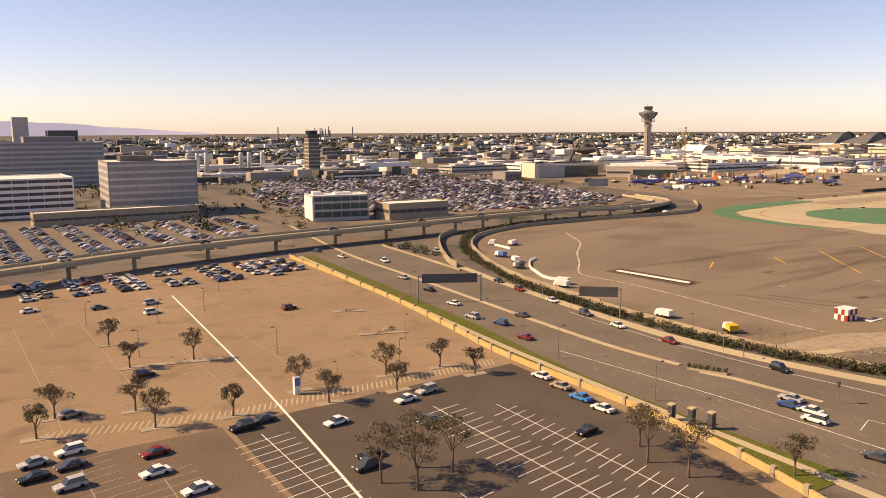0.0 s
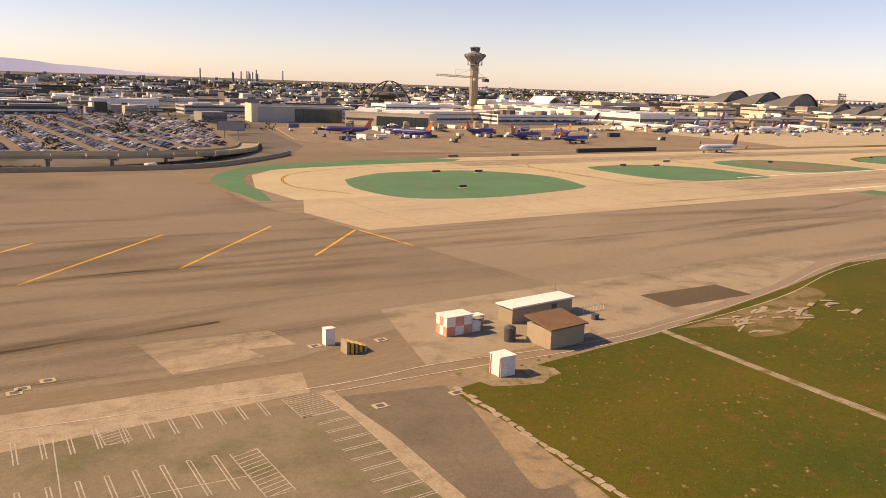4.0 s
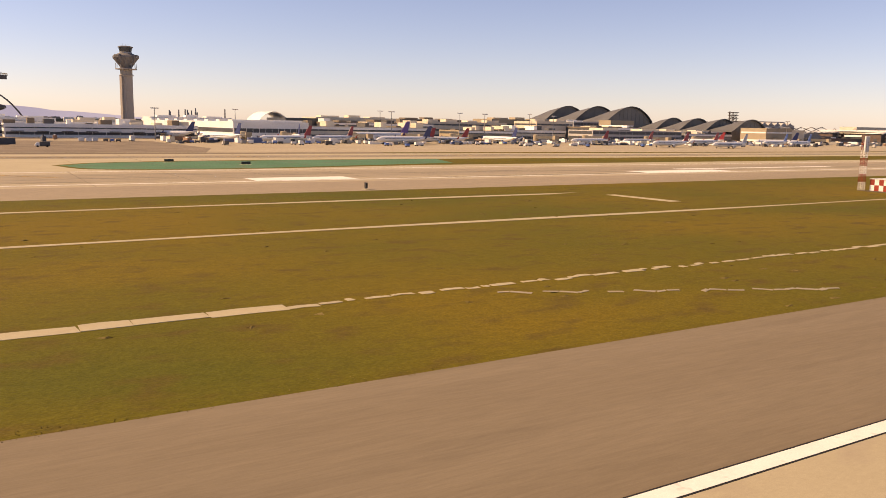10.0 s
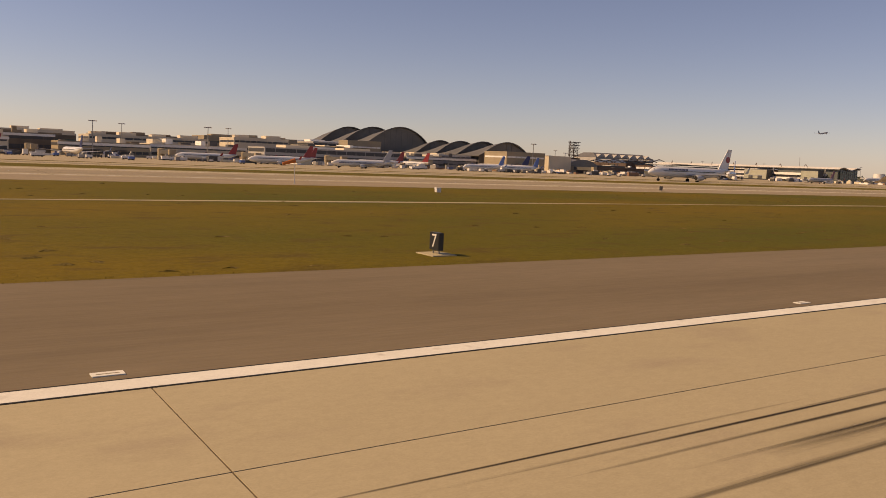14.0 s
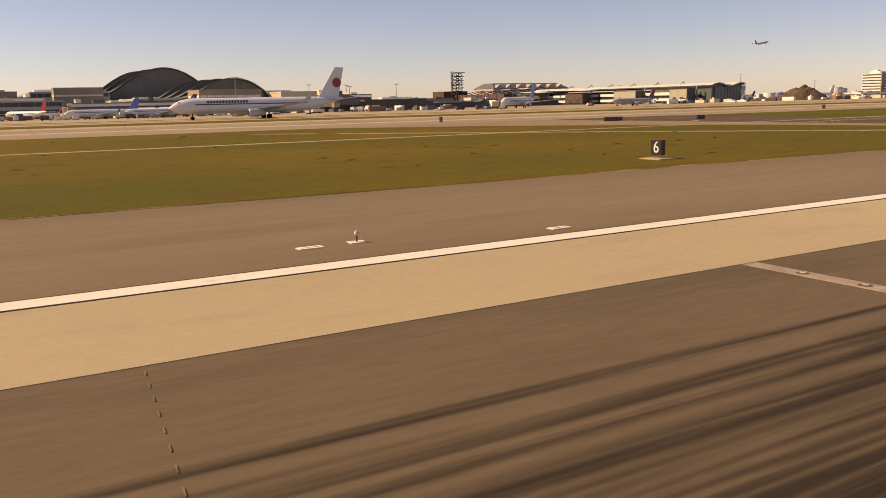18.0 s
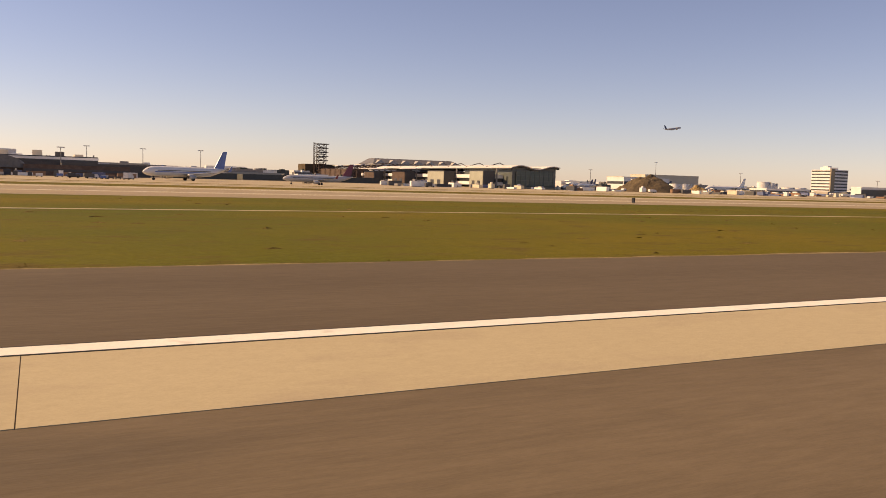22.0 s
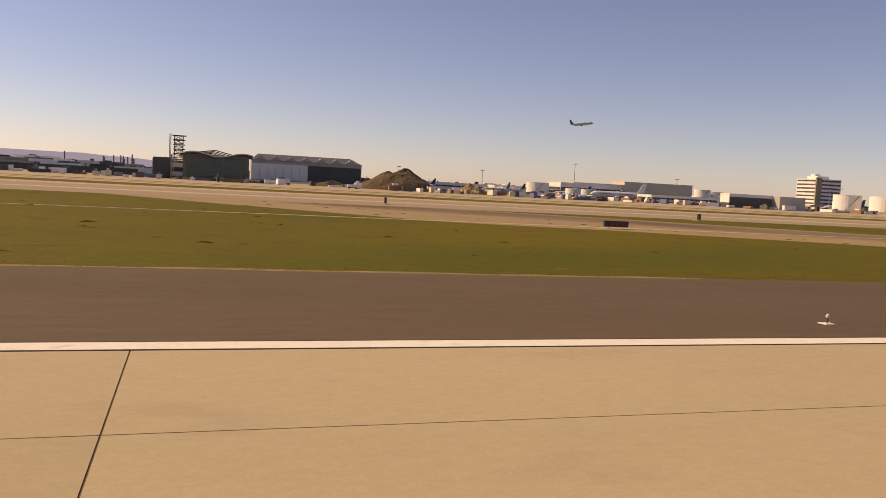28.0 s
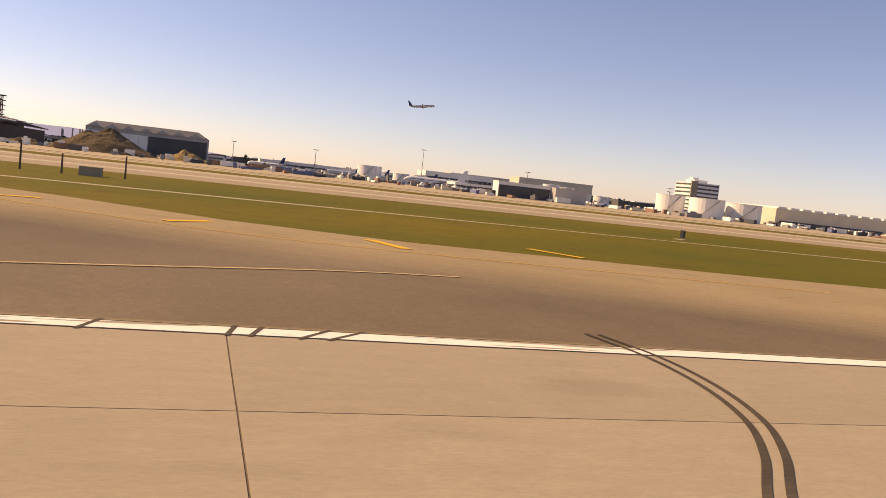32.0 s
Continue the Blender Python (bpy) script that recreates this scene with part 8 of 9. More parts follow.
sheet("bare_patch", [(-283.4, 84.6), (-281.3, 81.4), (-280.6, 78.6), (-277.4, 77.2), (-274, 76.3), (-271.6, 77.6), (-269.4, 77.9), (-268.8, 80), (-270.4, 82.2), (-273, 83.8), (-276, 85.2), (-280, 85.8)], .0685, surf("bare_soil", (.27, .215, .145), (.20, .165, .095), .4, stain=(.6, .5, .66, (.15, .125, .045))), "bare greyish sandy patch round a cabinet", "ground")
t = checker("red_cabinet_row", "cluster of red and white equipment cabinets", -274.4, -269.6, 98.6, 101.6, 3.0, 3, 2, alt=surf("faded_red_paint", (.62, .25, .17), (.66, .34, .25), .8))
part("step", box(bmesh.new(), -269.4, -267.8, 98.8, 100.6, .03, 1.6), M_WHITEP, t)
t = thing("long_hut", "long pale hut with a flat white roof", "hut", m=pose(-254.2, 101.4, 0, 0, 0, 4))
part("body", box(bmesh.new(), -7, 7, -1.7, 1.7, .03, 2.7), M_CONC2, t)
part("roof", box(bmesh.new(), -7.4, 7.4, -2.1, 2.1, 2.7, 2.95), M_WHITEP, t)
part("door", box(bmesh.new(), 2, 3.2, -1.78, -1.7, .1, 2.2), M_DARKBLD, t)
part("pole", tube(bmesh.new(), (6.8, 2.3, 0), (6.8, 2.3, 4.6), .06, .05, 6), M_STEEL, t)
t = thing("brown_hut", "tan block hut with a brown sloping roof", "hut", m=pose(-260.6, 89.2, 0, 0, 0, 4))
part("body", box(bmesh.new(), -3.6, 3.6, -2.6, 2.6, .03, 3.0), M_BEIGE, t)
bm = bmesh.new()
loft(bm, [[(-4, -3, 3.0), (4, -3, 3.0), (4, 3, 3.9), (-4, 3, 3.9)], [(-4, -3, 3.2), (4, -3, 3.2), (4, 3, 4.1), (-4, 3, 4.1)]])
part("roof", bm, surf("brown_roofing", (.20, .12, .07), (.16, .10, .06), .5), t)
for x, y, r, h in ((-266.8, 92.6, .9, 2.2),):
    solid("water_tank", lathe(bmesh.new(), [(r, .03), (r, h), (r * .5, h + .3)], 16, (x, y)), M_DARKBLD, "dark round water tank beside the huts", "tank", smooth=False)
for x, y, a, h, mat, lab in ((-265, 94.6, .5, 1.0, M_YELLOW, "yellow cabinet beside the huts"), (-267.4, 100.6, .9, 1.6, M_CONC2, "grey electrical cabinet beside the huts"), (-265.6, 103, 1.0, 1.3, M_WHITEP, "white electrical cabinet beside the huts"), (-246.5, 95, .5, .9, M_DARKBLD, "small dark cabinet on the pad"), (-291.8, 103.9, .75, 2.5, M_WHITEP, "tall white equipment cabinet on the apron"), (-427, 94.4, .9, 2.2, M_CONC2, "grey concrete equipment box"), (504, 135, .5, .9, M_WHITEP, "small white box in the grass"), (402.7, 76.4, .6, .9, M_WHITEP, "small white box in the grass"), (325.2, 112.4, .35, .6, M_DARKBLD, "small dark box beside the hut"), (1472, 127.6, 1.5, 1.3, M_CONC2, "grey equipment box in the grass")):
    t = thing("equipment_box", lab, "box", m=pose(x, y, 0))
    part("body", box(bmesh.new(), -a, a, -a * .8, a * .8, .03, h), mat, t)
    part("lid", box(bmesh.new(), -a - .06, a + .06, -a * .8 - .06, a * .8 + .06, h, h + .08), mat, t)
t = thing("yellow_pallets", "stack of yellow barriers and pallets", "barrier", m=pose(-290, 99.4, 0))
for k in range(5):
    part("barrier", box(bmesh.new(), -1.6 + .7 * k, -1.2 + .7 * k, -1.0, 1.0, .03, 1.9 - .25 * k), M_YELLOW if k % 2 else M_CONC2, t)
t = thing("barrier", "yellow steel barrier on the apron", "frame", m=pose(-419.5, 94.4, 0))
bm = bmesh.new()
for a in (-1.4, 1.4):
    for b in (-1, 1):
        tube(bm, (a, b, 0), (a, b, 1.5), .1, .1, 5)
    tube(bm, (a, -1, 1.5), (a, 1, 1.5), .1, .1, 5)
for b in (-1, 1):
    tube(bm, (-1.4, b, 1.5), (1.4, b, 1.5), .1, .1, 5), tube(bm, (-1.4, b, .7), (1.4, b, .7), .1, .1, 5)
part("frame", bm, M_YELLOW, t)
t = thing("white_fence_rack", "low white railing rack beside the long hut", "rack", m=pose(-243, 99, 0))
bm = bmesh.new()
for k in range(7):
    tube(bm, (-2.4 + .8 * k, 0, 0), (-2.4 + .8 * k, 0, 1.0), .05, .05, 5)
tube(bm, (-2.4, 0, 1), (2.4, 0, 1), .05, .05, 5)
part("rail", bm, M_WHITEP, t)
t = thing("approach_light_bar", "long white approach light platform with red lamps", "light bar", m=pose(-425, 194, 0, 0, 0, -84.6))
part("platform", box(bmesh.new(), -15.5, 15.5, -.9, .9, .35, .6), M_WHITEP, t)
for k in range(11):
    p = part("lamp", tube(bmesh.new(), (-15 + 3 * k, 1.6, 0), (-15 + 3 * k, 1.6, .9), .22, .3, 8), M_RED, t)
    part("leg", box(bmesh.new(), -15.1 + 3 * k, -14.9 + 3 * k, -.3, .3, 0, .36), M_STEEL, t)
sheet("light_bar_pad", [(-430, 213), (-420, 213), (-418, 178), (-428, 176)], .044, M_DARK, "dark pad under the light platform", "pavement")
solid("apron_mast", tube(bmesh.new(), (-414, 190, 0), (-414, 190, 6.5), .12, .08, 6), M_STEEL, "thin grey mast on the apron", "mast")
t = thing("blast_fence", "long low dark green blast fence", "fence")
for k in range(23):
    part("panel", prism(bmesh.new(), [(-4 + 3 * k, 360), (-1.06 + 3 * k, 360), (-1.06 + 3 * k, 361.6), (-4 + 3 * k, 361.6)], 0, 2.4), M_LEAF2 and surf("fence_green_%d" % k, (.05, .055, .045), (.07, .075, .06), .5), t)

# trucks and barriers by the boundary
def truck(x, y, turn, label, cab=M_WHITEP, load=M_WHITEP, L=7.0, h=3.0):
    t = thing("truck", label, "truck", "service trucks", pose(x, y, .04, 0, 0, turn))
    part("cab", loft(bmesh.new(), [[(L / 2 - 1.9, -1.1, .5), (L / 2, -1.1, .5), (L / 2, 1.1, .5), (L / 2 - 1.9, 1.1, .5)], [(L / 2 - 1.9, -1.1, 1.5), (L / 2, -1.1, 1.4), (L / 2, 1.1, 1.4), (L / 2 - 1.9, 1.1, 1.5)], [(L / 2 - 1.9, -1.0, 2.3), (L / 2 - .6, -1.0, 2.3), (L / 2 - .6, 1.0, 2.3), (L / 2 - 1.9, 1.0, 2.3)]]), cab, t)
    part("windscreen", box(bmesh.new(), L / 2 - .42, L / 2 - .3, -.9, .9, 1.5, 2.1), M_GLASS, t)
    part("load_box", box(bmesh.new(), -L / 2, L / 2 - 2.1, -1.2, 1.2, .8, h), load, t)
    part("chassis", box(bmesh.new(), -L / 2, L / 2 - .2, -.6, .6, .4, .8), M_DARKBLD, t)
    for wx in (-L / 2 + 1.2, L / 2 - 1.1):
        for s in (-1, 1):
            part("wheel", tube(bmesh.new(), (wx, s * 1.05 - .15, .45), (wx, s * 1.05 + .15, .45), .45, .45, 12), M_TYRE, t)
    return t


for x, y, a, lab, ld in ((-444, 248, 70, "white box truck parked by the boundary wall", M_WHITEP), (-441, 262, 100, "blue and white service truck", LIV["midblue"]), (-416, 286, 20, "white trailer truck on the apron", M_WHITEP), (-423, 292, 40, "white service truck by the wall", M_WHITEP), (-463, 199, 110, "white service truck with a red stripe", M_WHITEP), (-459, 203, 110, "white box truck by the wall", M_WHITEP), (-452, 236, 80, "dark grey service truck by the wall", M_DARKBLD), (-466.6, 129, 60, "yellow and white airfield truck", M_YELLOW), (-258, 338, 20, "white van by the ramp wall", M_WHITEP), (-468, 150, 95, "small white van by the wall", M_WHITEP)):
    truck(x, y, a, lab, load=ld, L=5.0, h=2.3)
rnd = random.Random(23)
gate = [(430, 500), (470, 470), (540, 500), (600, 480), (660, 490), (380, 470), (250, 470), (160, 430), (120, 460), (-100, 470), (-40, 450), (20, 470), (330, 490), (520, 470), (700, 470), (740, 480), (860, 470), (900, 500), (1000, 440), (1120, 500), (1200, 470), (1380, 480), (1560, 620), (1620, 640), (1700, 620), (1760, 600), (1830, 560), (1880, 540), (1960, 580), (2040, 570)]
for x, y in gate:
    truck(x + rnd.uniform(-8, 8), y + rnd.uniform(-12, 12), rnd.choice((0, 90, 180, 30)), "white service truck on the gate apron", load=rnd.choice((M_WHITEP, M_WHITEP, M_GREYBLD)), L=6.5, h=2.6)


def baggage_cart(x, y, turn, load):
    t = thing("baggage_cart", "low baggage cart with a covered load on the apron", "cart", "baggage carts", pose(x, y, .05, 0, 0, turn))
    part("deck", box(bmesh.new(), -1.5, 1.5, -.75, .75, .45, .6), M_DARKBLD, t)
    part("canopy", box(bmesh.new(), -1.45, 1.45, -.72, .72, 1.75, 1.85), load, t)
    part("load", box(bmesh.new(), -1.3, 1.3, -.65, .65, .6, 1.5), load, t)
    part("drawbar", tube(bmesh.new(), (1.5, 0, .5), (2.4, 0, .4), .05, .05, 6), M_DARKBLD, t)
    for wx in (-1.1, 1.1):
        bm = bmesh.new()
        for s in (-1, 1):
            tube(bm, (wx, s * .65 - .08, .24), (wx, s * .65 + .08, .24), .24, .24, 8)
        part("wheel_pair", bm, M_TYRE, t)
        bm = bmesh.new()
        for s in (-1, 1):
            box(bm, wx * 1.28 - .03, wx * 1.28 + .03, s * .7 - .03, s * .7 + .03, .6, 1.75)
        part("end_frame", bm, M_DARKBLD, t)


def container(x, y, turn, mat, label):
    t = thing("cargo_container", label, "container", "cargo containers", pose(x, y, .05, 0, 0, turn))
    part("body", loft(bmesh.new(), [[(-1.6, -1.1, .4), (1.2, -1.1, .4), (1.2, 1.1, .4), (-1.6, 1.1, .4)], [(-1.6, -1.1, 1.9), (1.7, -1.1, 1.0), (1.7, 1.1, 1.0), (-1.6, 1.1, 1.9)], [(-1.6, -1.1, 2.2), (1.7, -1.1, 2.2), (1.7, 1.1, 2.2), (-1.6, 1.1, 2.2)]]), mat, t)
    part("dolly", box(bmesh.new(), -1.7, 1.6, -1.1, 1.1, .2, .38), M_DARKBLD, t)
    for wx in (-1.2, 1.1):
        bm = bmesh.new()
        for s in (-1, 1):
            tube(bm, (wx, s * .9 - .1, .22), (wx, s * .9 + .1, .22), .22, .22, 8)
        part("wheel_pair", bm, M_TYRE, t)


# gate traffic crowded round the parked airliners
rnd = random.Random(61)
stands = [(290, 508), (330, 514), (372, 512), (420, 560), (455, 508), (500, 520), (560, 498), (600, 506), (660, 505), (705, 480), (760, 470), (800, 466), (850, 500), (930, 512), (60, 452), (20, 480), (-40, 478), (1000, 450), (240, 520), (200, 540)]
for x, y in stands:
    a = rnd.uniform(-10, 10)
    for k in range(rnd.randint(2, 4)):
        baggage_cart(x + 3.6 * k, y + rnd.uniform(-.6, .6), 180 + a * .3, rnd.choice((M_WHITEP, M_GREYBLD, LIV["midblue"], M_DARKBLD)))
    for k in range(rnd.randint(1, 4)):
        container(x - 6 - 4 * k, y + rnd.uniform(-3, 8), rnd.choice((0, 90, 180)), rnd.choice((M_WHITEP, M_STEEL, M_WHITEP)), "pale metal cargo container on a dolly")
    truck(x + rnd.uniform(12, 20), y + rnd.uniform(-4, 12), rnd.choice((0, 180, 90, 60)), rnd.choice(("white catering truck beside a parked airliner", "white service truck beside a parked airliner")), load=rnd.choice((M_WHITEP, M_WHITEP, M_DARKBLD)), L=7.5, h=3.6)
    if rnd.random() < .5:
        truck(x + rnd.uniform(-20, -12), y + rnd.uniform(4, 16), rnd.choice((0, 180, 90)), "dark service truck beside a parked airliner", cab=M_GREYBLD, load=M_DARKBLD, L=6.0, h=2.6)
th = thing("jersey_barriers", "curved row of white plastic barriers on the apron", "barrier")
for seg in ([(-455, 206), (-457, 214), (-452, 226), (-448, 234), (-440, 244), (-433, 249)], [(-425, 276), (-424, 286), (-423, 295)]):
    bl = bend(seg, 5)
    for a, b in zip(bl, bl[1:]):
        d = (Vector(b) - Vector(a)).normalized()
        n = Vector((-d.y, d.x)) * .3
        part("barrier", prism(bmesh.new(), [tuple(Vector(a) + n), tuple(Vector(a) - n), tuple(Vector(b) - n - d * .1), tuple(Vector(b) + n - d * .1)], 0.04, .95), M_WHITEP, th)


# sign gantries and lamps along the boulevard
def gantry(x0, y0, x1, y1, h, label, posts=2):
    t = thing("sign_gantry", label, "sign")
    d = (Vector((x1, y1)) - Vector((x0, y0))).normalized()
    n = Vector((-d.y, d.x)) * .2
    for p in ((x0, y0), (x1, y1))[-posts:]:
        part("post", tube(bmesh.new(), (*p, 0), (*p, h), .25, .2, 8), M_STEEL, t)
    part("beam", tube(bmesh.new(), (x0, y0, h - .5), (x1, y1, h - .5), .2, .2, 6), M_STEEL, t)
    P = [Vector((x0, y0)), Vector((x1, y1))]
    a, b = P[0].lerp(P[1], .06), P[0].lerp(P[1], .94)
    s = part("sign_panel", prism(bmesh.new(), [tuple(a + n), tuple(a - n), tuple(b - n), tuple(b + n)], h - 2.6, h + .2), M_GREYBLD, t, "grey back of the sign panel")
    for k in range(4):
        q, r = a.lerp(b, .05 + .24 * k), a.lerp(b, .2 + .24 * k)
        part("rib", prism(bmesh.new(), [tuple(q + n * 1.3), tuple(q + n), tuple(r + n), tuple(r + n * 1.3)], h - 2.4, h), M_DARKBLD, s)
    return t


gantry(-515, 205, -498, 196, 8.6, "wide grey sign gantry over the boulevard", 2)
gantry(-488, 164, -479, 156, 8.6, "grey sign panel on a single post", 1)


def lamp_post(x, y, h, turn, label="slim grey street lamp with a short arm", arm=1.6):
    t = thing("street_lamp", label, "lamp", "street lamps", pose(x, y, 0, 0, 0, turn))
    part("pole", tube(bmesh.new(), (0, 0, 0), (0, 0, h), .11, .07, 7), M_STEEL, t)
    part("arm", tube(bmesh.new(), (0, 0, h), (arm, 0, h + .15), .05, .05, 5), M_STEEL, t)
    part("head", box(bmesh.new(), arm - .4, arm + .4, -.18, .18, h + .05, h + .25), M_GREYBLD, t)


for x, y in ((-471.2, 137), (-470.6, 117), (-470, 110.8), (-466.4, 92), (-460.3, 71.2), (-473, 74.7), (-483.8, 112), (-481.9, 119.1), (-482.5, 172), (-478.5, 190)):
    lamp_post(x, y, 4.1, 200)
for x, y in ((-523.1, 102.6), (-519.5, 135.2), (-516.8, 169.2), (-512, 215), (-510, 250)):
    lamp_post(x, y, 7.5, 0)
for k, (x, y) in enumerate([(-605, 230), (-573, 230), (-572, 175), (-540, 170), (-632, 175), (-573, 140), (-600, 190), (-553, 150), (-588, 222), (-560, 258)]):
    lamp_post(x, y, 6.5, 90 * k, "tall grey car park lamp", 1.0)
for x, y in ((-495.7, 82), (-468, 79.6)):
    t = thing("traffic_light", "black traffic light on a slim pole", "traffic light", "traffic lights", pose(x, y, 0))
    part("pole", tube(bmesh.new(), (0, 0, 0), (0, 0, 3.6), .09, .07, 7), M_STEEL, t)
    part("signal_head", box(bmesh.new(), -.25, .25, -.25, .25, 3.4, 4.5), M_DARKBLD, t)
for x, y in ((-528.9, 93.4), (-527.5, 90.0), (-526.4, 86.6)):
    t = thing("gate_pier", "dark square gate pier with a pale cap", "pier", "gate piers", pose(x, y, 0))
    part("shaft", box(bmesh.new(), -.5, .5, -.5, .5, 0, 3.0), M_DARKBLD, t)
    part("cap", box(bmesh.new(), -.62, .62, -.62, .62, 3.0, 3.25), M_CONC, t)
sheet("planter_bed", [(-501.8, 113), (-500.4, 114), (-497.2, 106), (-498.6, 105)], .4, M_CONC2, "low concrete planter in the median", "planter", depth=.4)
bm = bmesh.new()
for k in range(7):
    leafy(bm, (-501 + .55 * k, 113 - 1.15 * k, .9), (.6, .6, .5), 60, rnd, .25)
solid("median_bushes", bm, M_LEAF2, "dark green bushes in the median planter", "bush")
t = thing("kiosk", "small blue and white pay kiosk in the car park", "kiosk", m=pose(-579.6, 145, 0))
part("pillar", box(bmesh.new(), -.6, .6, -.5, .5, .03, 3.6), M_WHITEP, t)
part("panel", box(bmesh.new(), -.62, .62, -.56, -.5, 1.8, 3.4), LIV["midblue"], t)
for x0, y0, x1, y1 in ((-548, 180, -536, 176), (-600, 182, -584, 178), (-542, 208, -534, 204), (-540, 182, -536, 179)):
    t = thing("lot_island", "low concrete island with dry planting in the car park", "island")
    part("kerb", prism(bmesh.new(), [(x0, y0 - 1), (x1, y1 - 1), (x1, y1 + 1), (x0, y0 + 1)], .03, .2), M_CONC2, t)
    bm = bmesh.new()
    leafy(bm, ((x0 + x1) / 2, (y0 + y1) / 2, .5), ((x1 - x0) * .3, .8, .4), 60, rnd, .25)
    part("planting", bm, M_LEAF, t)
for k, (x, y) in enumerate(tree_at[:14]):
    sheet("tree_bed", [(x - 2.6, y - 1.0), (x + 2.6, y - 1.3), (x + 2.9, y + .8), (x - 2.4, y + 1.1)], .12, M_CONC2, "small kerbed bed round a tree", "kerb", depth=.1)
t = thing("billboard", "grey billboard on two posts beside the lot", "billboard", m=pose(-173, 486, 0, 0, 0, -25))
for s in (-4, 4):
    part("post", tube(bmesh.new(), (s, 0, 0), (s, 0, 6.5), .3, .3, 8), M_STEEL, t)
part("board", box(bmesh.new(), -8, 8, -.3, .3, 5.5, 10.8), surf("billboard_grey", (.28, .27, .28), (.33, .31, .31), .3, local=True), t)
part("frame", box(bmesh.new(), -8.3, 8.3, -.2, .2, 5.2, 11.1), M_DARKBLD, t)


# ---- runway signs and lamps ----
def glyph(parent, ch, size, m, mat):
    cu = bpy.data.curves.new("number", 'FONT')
    cu.body, cu.size, cu.align_x, cu.align_y, cu.extrude = ch, size, 'CENTER', 'CENTER', .01
    cu.materials.append(mat)
    ob = new("number", cu)
    ob.parent, ob.matrix_basis = parent, m
    return tagged(ob, "white painted number")


M_SIGNB = surf("sign_black", (.02, .02, .02), None, 2, rough=.4)
M_SIGNY = surf("sign_yellow", (.72, .48, .02), (.66, .42, .02), 2, rough=.4)


def runway_sign(x, y, ch=None, mat=M_SIGNB, w=1.15, h=1.15, label="black runway distance sign with a white number on a concrete pad", bars=0, bar_mat=M_SIGNB, thick=.34, turn=0):
    t = thing("runway_sign", label, "sign", "runway signs", pose(x, y, .05, 0, 0, turn))
    part("pad", box(bmesh.new(), -.9, .9, -w / 2 - .5, w / 2 + .5, 0, .07), M_CONC, t)
    for s in (-1, 1):
        part("leg", tube(bmesh.new(), (0, s * w * .3, .05), (0, s * w * .3, .32), .05, .05, 6), M_STEEL, t)
    part("case", box(bmesh.new(), -thick / 2, thick / 2, -w / 2, w / 2, .3, .3 + h), M_SIGNB if mat is M_SIGNB else M_GREYBLD, t)
    f = part("face", box(bmesh.new(), -thick / 2 - .02, -thick / 2, -w / 2 + .05, w / 2 - .05, .35, .25 + h), mat, t)
    if ch:
        glyph(t, ch, 1.25, pose(-thick / 2 - .03, 0, .3 + h / 2, 90, 0, -90), M_WHITEP)
    for k in range(bars):
        part("legend_bar", box(bmesh.new(), -thick / 2 - .04, -thick / 2 - .02, -w * .34 + k * w * .68 / bars, -w * .34 + (k + .6) * w * .68 / bars, .5, .1 + h), bar_mat, f)
    return t


for x, y, ch in ((446.2, 45.2, "7"), (751.6, 46.6, "6"), (1055.2, 45.4, "5"), (1355, 44.6, "4")):
    runway_sign(x, y, ch)
runway_sign(777.2, 42.2, None, M_SIGNY, 1.2, .8, "yellow taxiway sign with black legend", 2)
runway_sign(1372.8, 42.2, None, M_SIGNY, 1.2, .8, "yellow taxiway sign with black legend", 2)
runway_sign(906, 42.4, None, M_SIGNB, 1.2, .85, "dark taxiway sign seen from behind")
runway_sign(58.4, 41.6, None, M_SIGNB, 1.3, .9, "dark taxiway sign on a concrete pad")
for x, y, w, turn in ((46.4, 84.6, 3.2, 90), (46.6, 134.4, 4.0, 90), (880, 88.6, 4.6, 90), (818, 126, 4.6, 90), (1350.8, 98, 3.6, 90), (1446.6, 99, 4.6, 90), (834, 118, 2, 90), (-100, 352, 6, 90), (6, 300, 5, 90), (-38, 290, 4, 90), (-20, 284, 4, 90), (70, 280, 4, 90), (-150, 292, 4, 90), (-130, 288, 4, 90), (-168, 246, 3, 90), (-60, 350, 5, 90), (180, 282, 3, 90), (200, 262, 3, 90)):
    runway_sign(x, y, None, M_SIGNB, w, .8, "long low black taxiway sign in the grass", 3 if w > 3 else 0, M_RED, .4, turn)
for x, y in ((1104.9, 162.6), (940, 165), (800, 164), (600, 164), (1335, 168), (1400, 150), (194.2, 160), (420, 163), (1560, 110)):
    runway_sign(x, y, None, M_SIGNB, .9, 1.2, "small dark marker sign by the second runway")
M_LAMPG = surf("lamp_lens", (.6, .58, .5), None, 5, rough=.2)
lamp_x = [118, 179, 239, 299.8, 360.2, 418.5, 476.6, 537, 597, 657, 717.3, 776.8, 963, 1023.4, 1084, 1144.9, 1203, 1261, 1319.7, 1372.3]
for x in lamp_x:
    y = 29.7 if x > 1370 else 25.8
    t = thing("edge_light", "small elevated runway edge light on a white plate", "light", "runway edge lights", pose(x, y, .06))
    part("plate", box(bmesh.new(), -.28, .28, -.22, .22, 0, .03), M_WHITE, t)
    part("stem", tube(bmesh.new(), (0, 0, .03), (0, 0, .26), .035, .035, 6), M_DARKBLD, t)
    part("lens", lathe(bmesh.new(), [(.06, .24), (.09, .28), (.08, .36), (.03, .41)], 10), M_LAMPG, t, smooth=True)
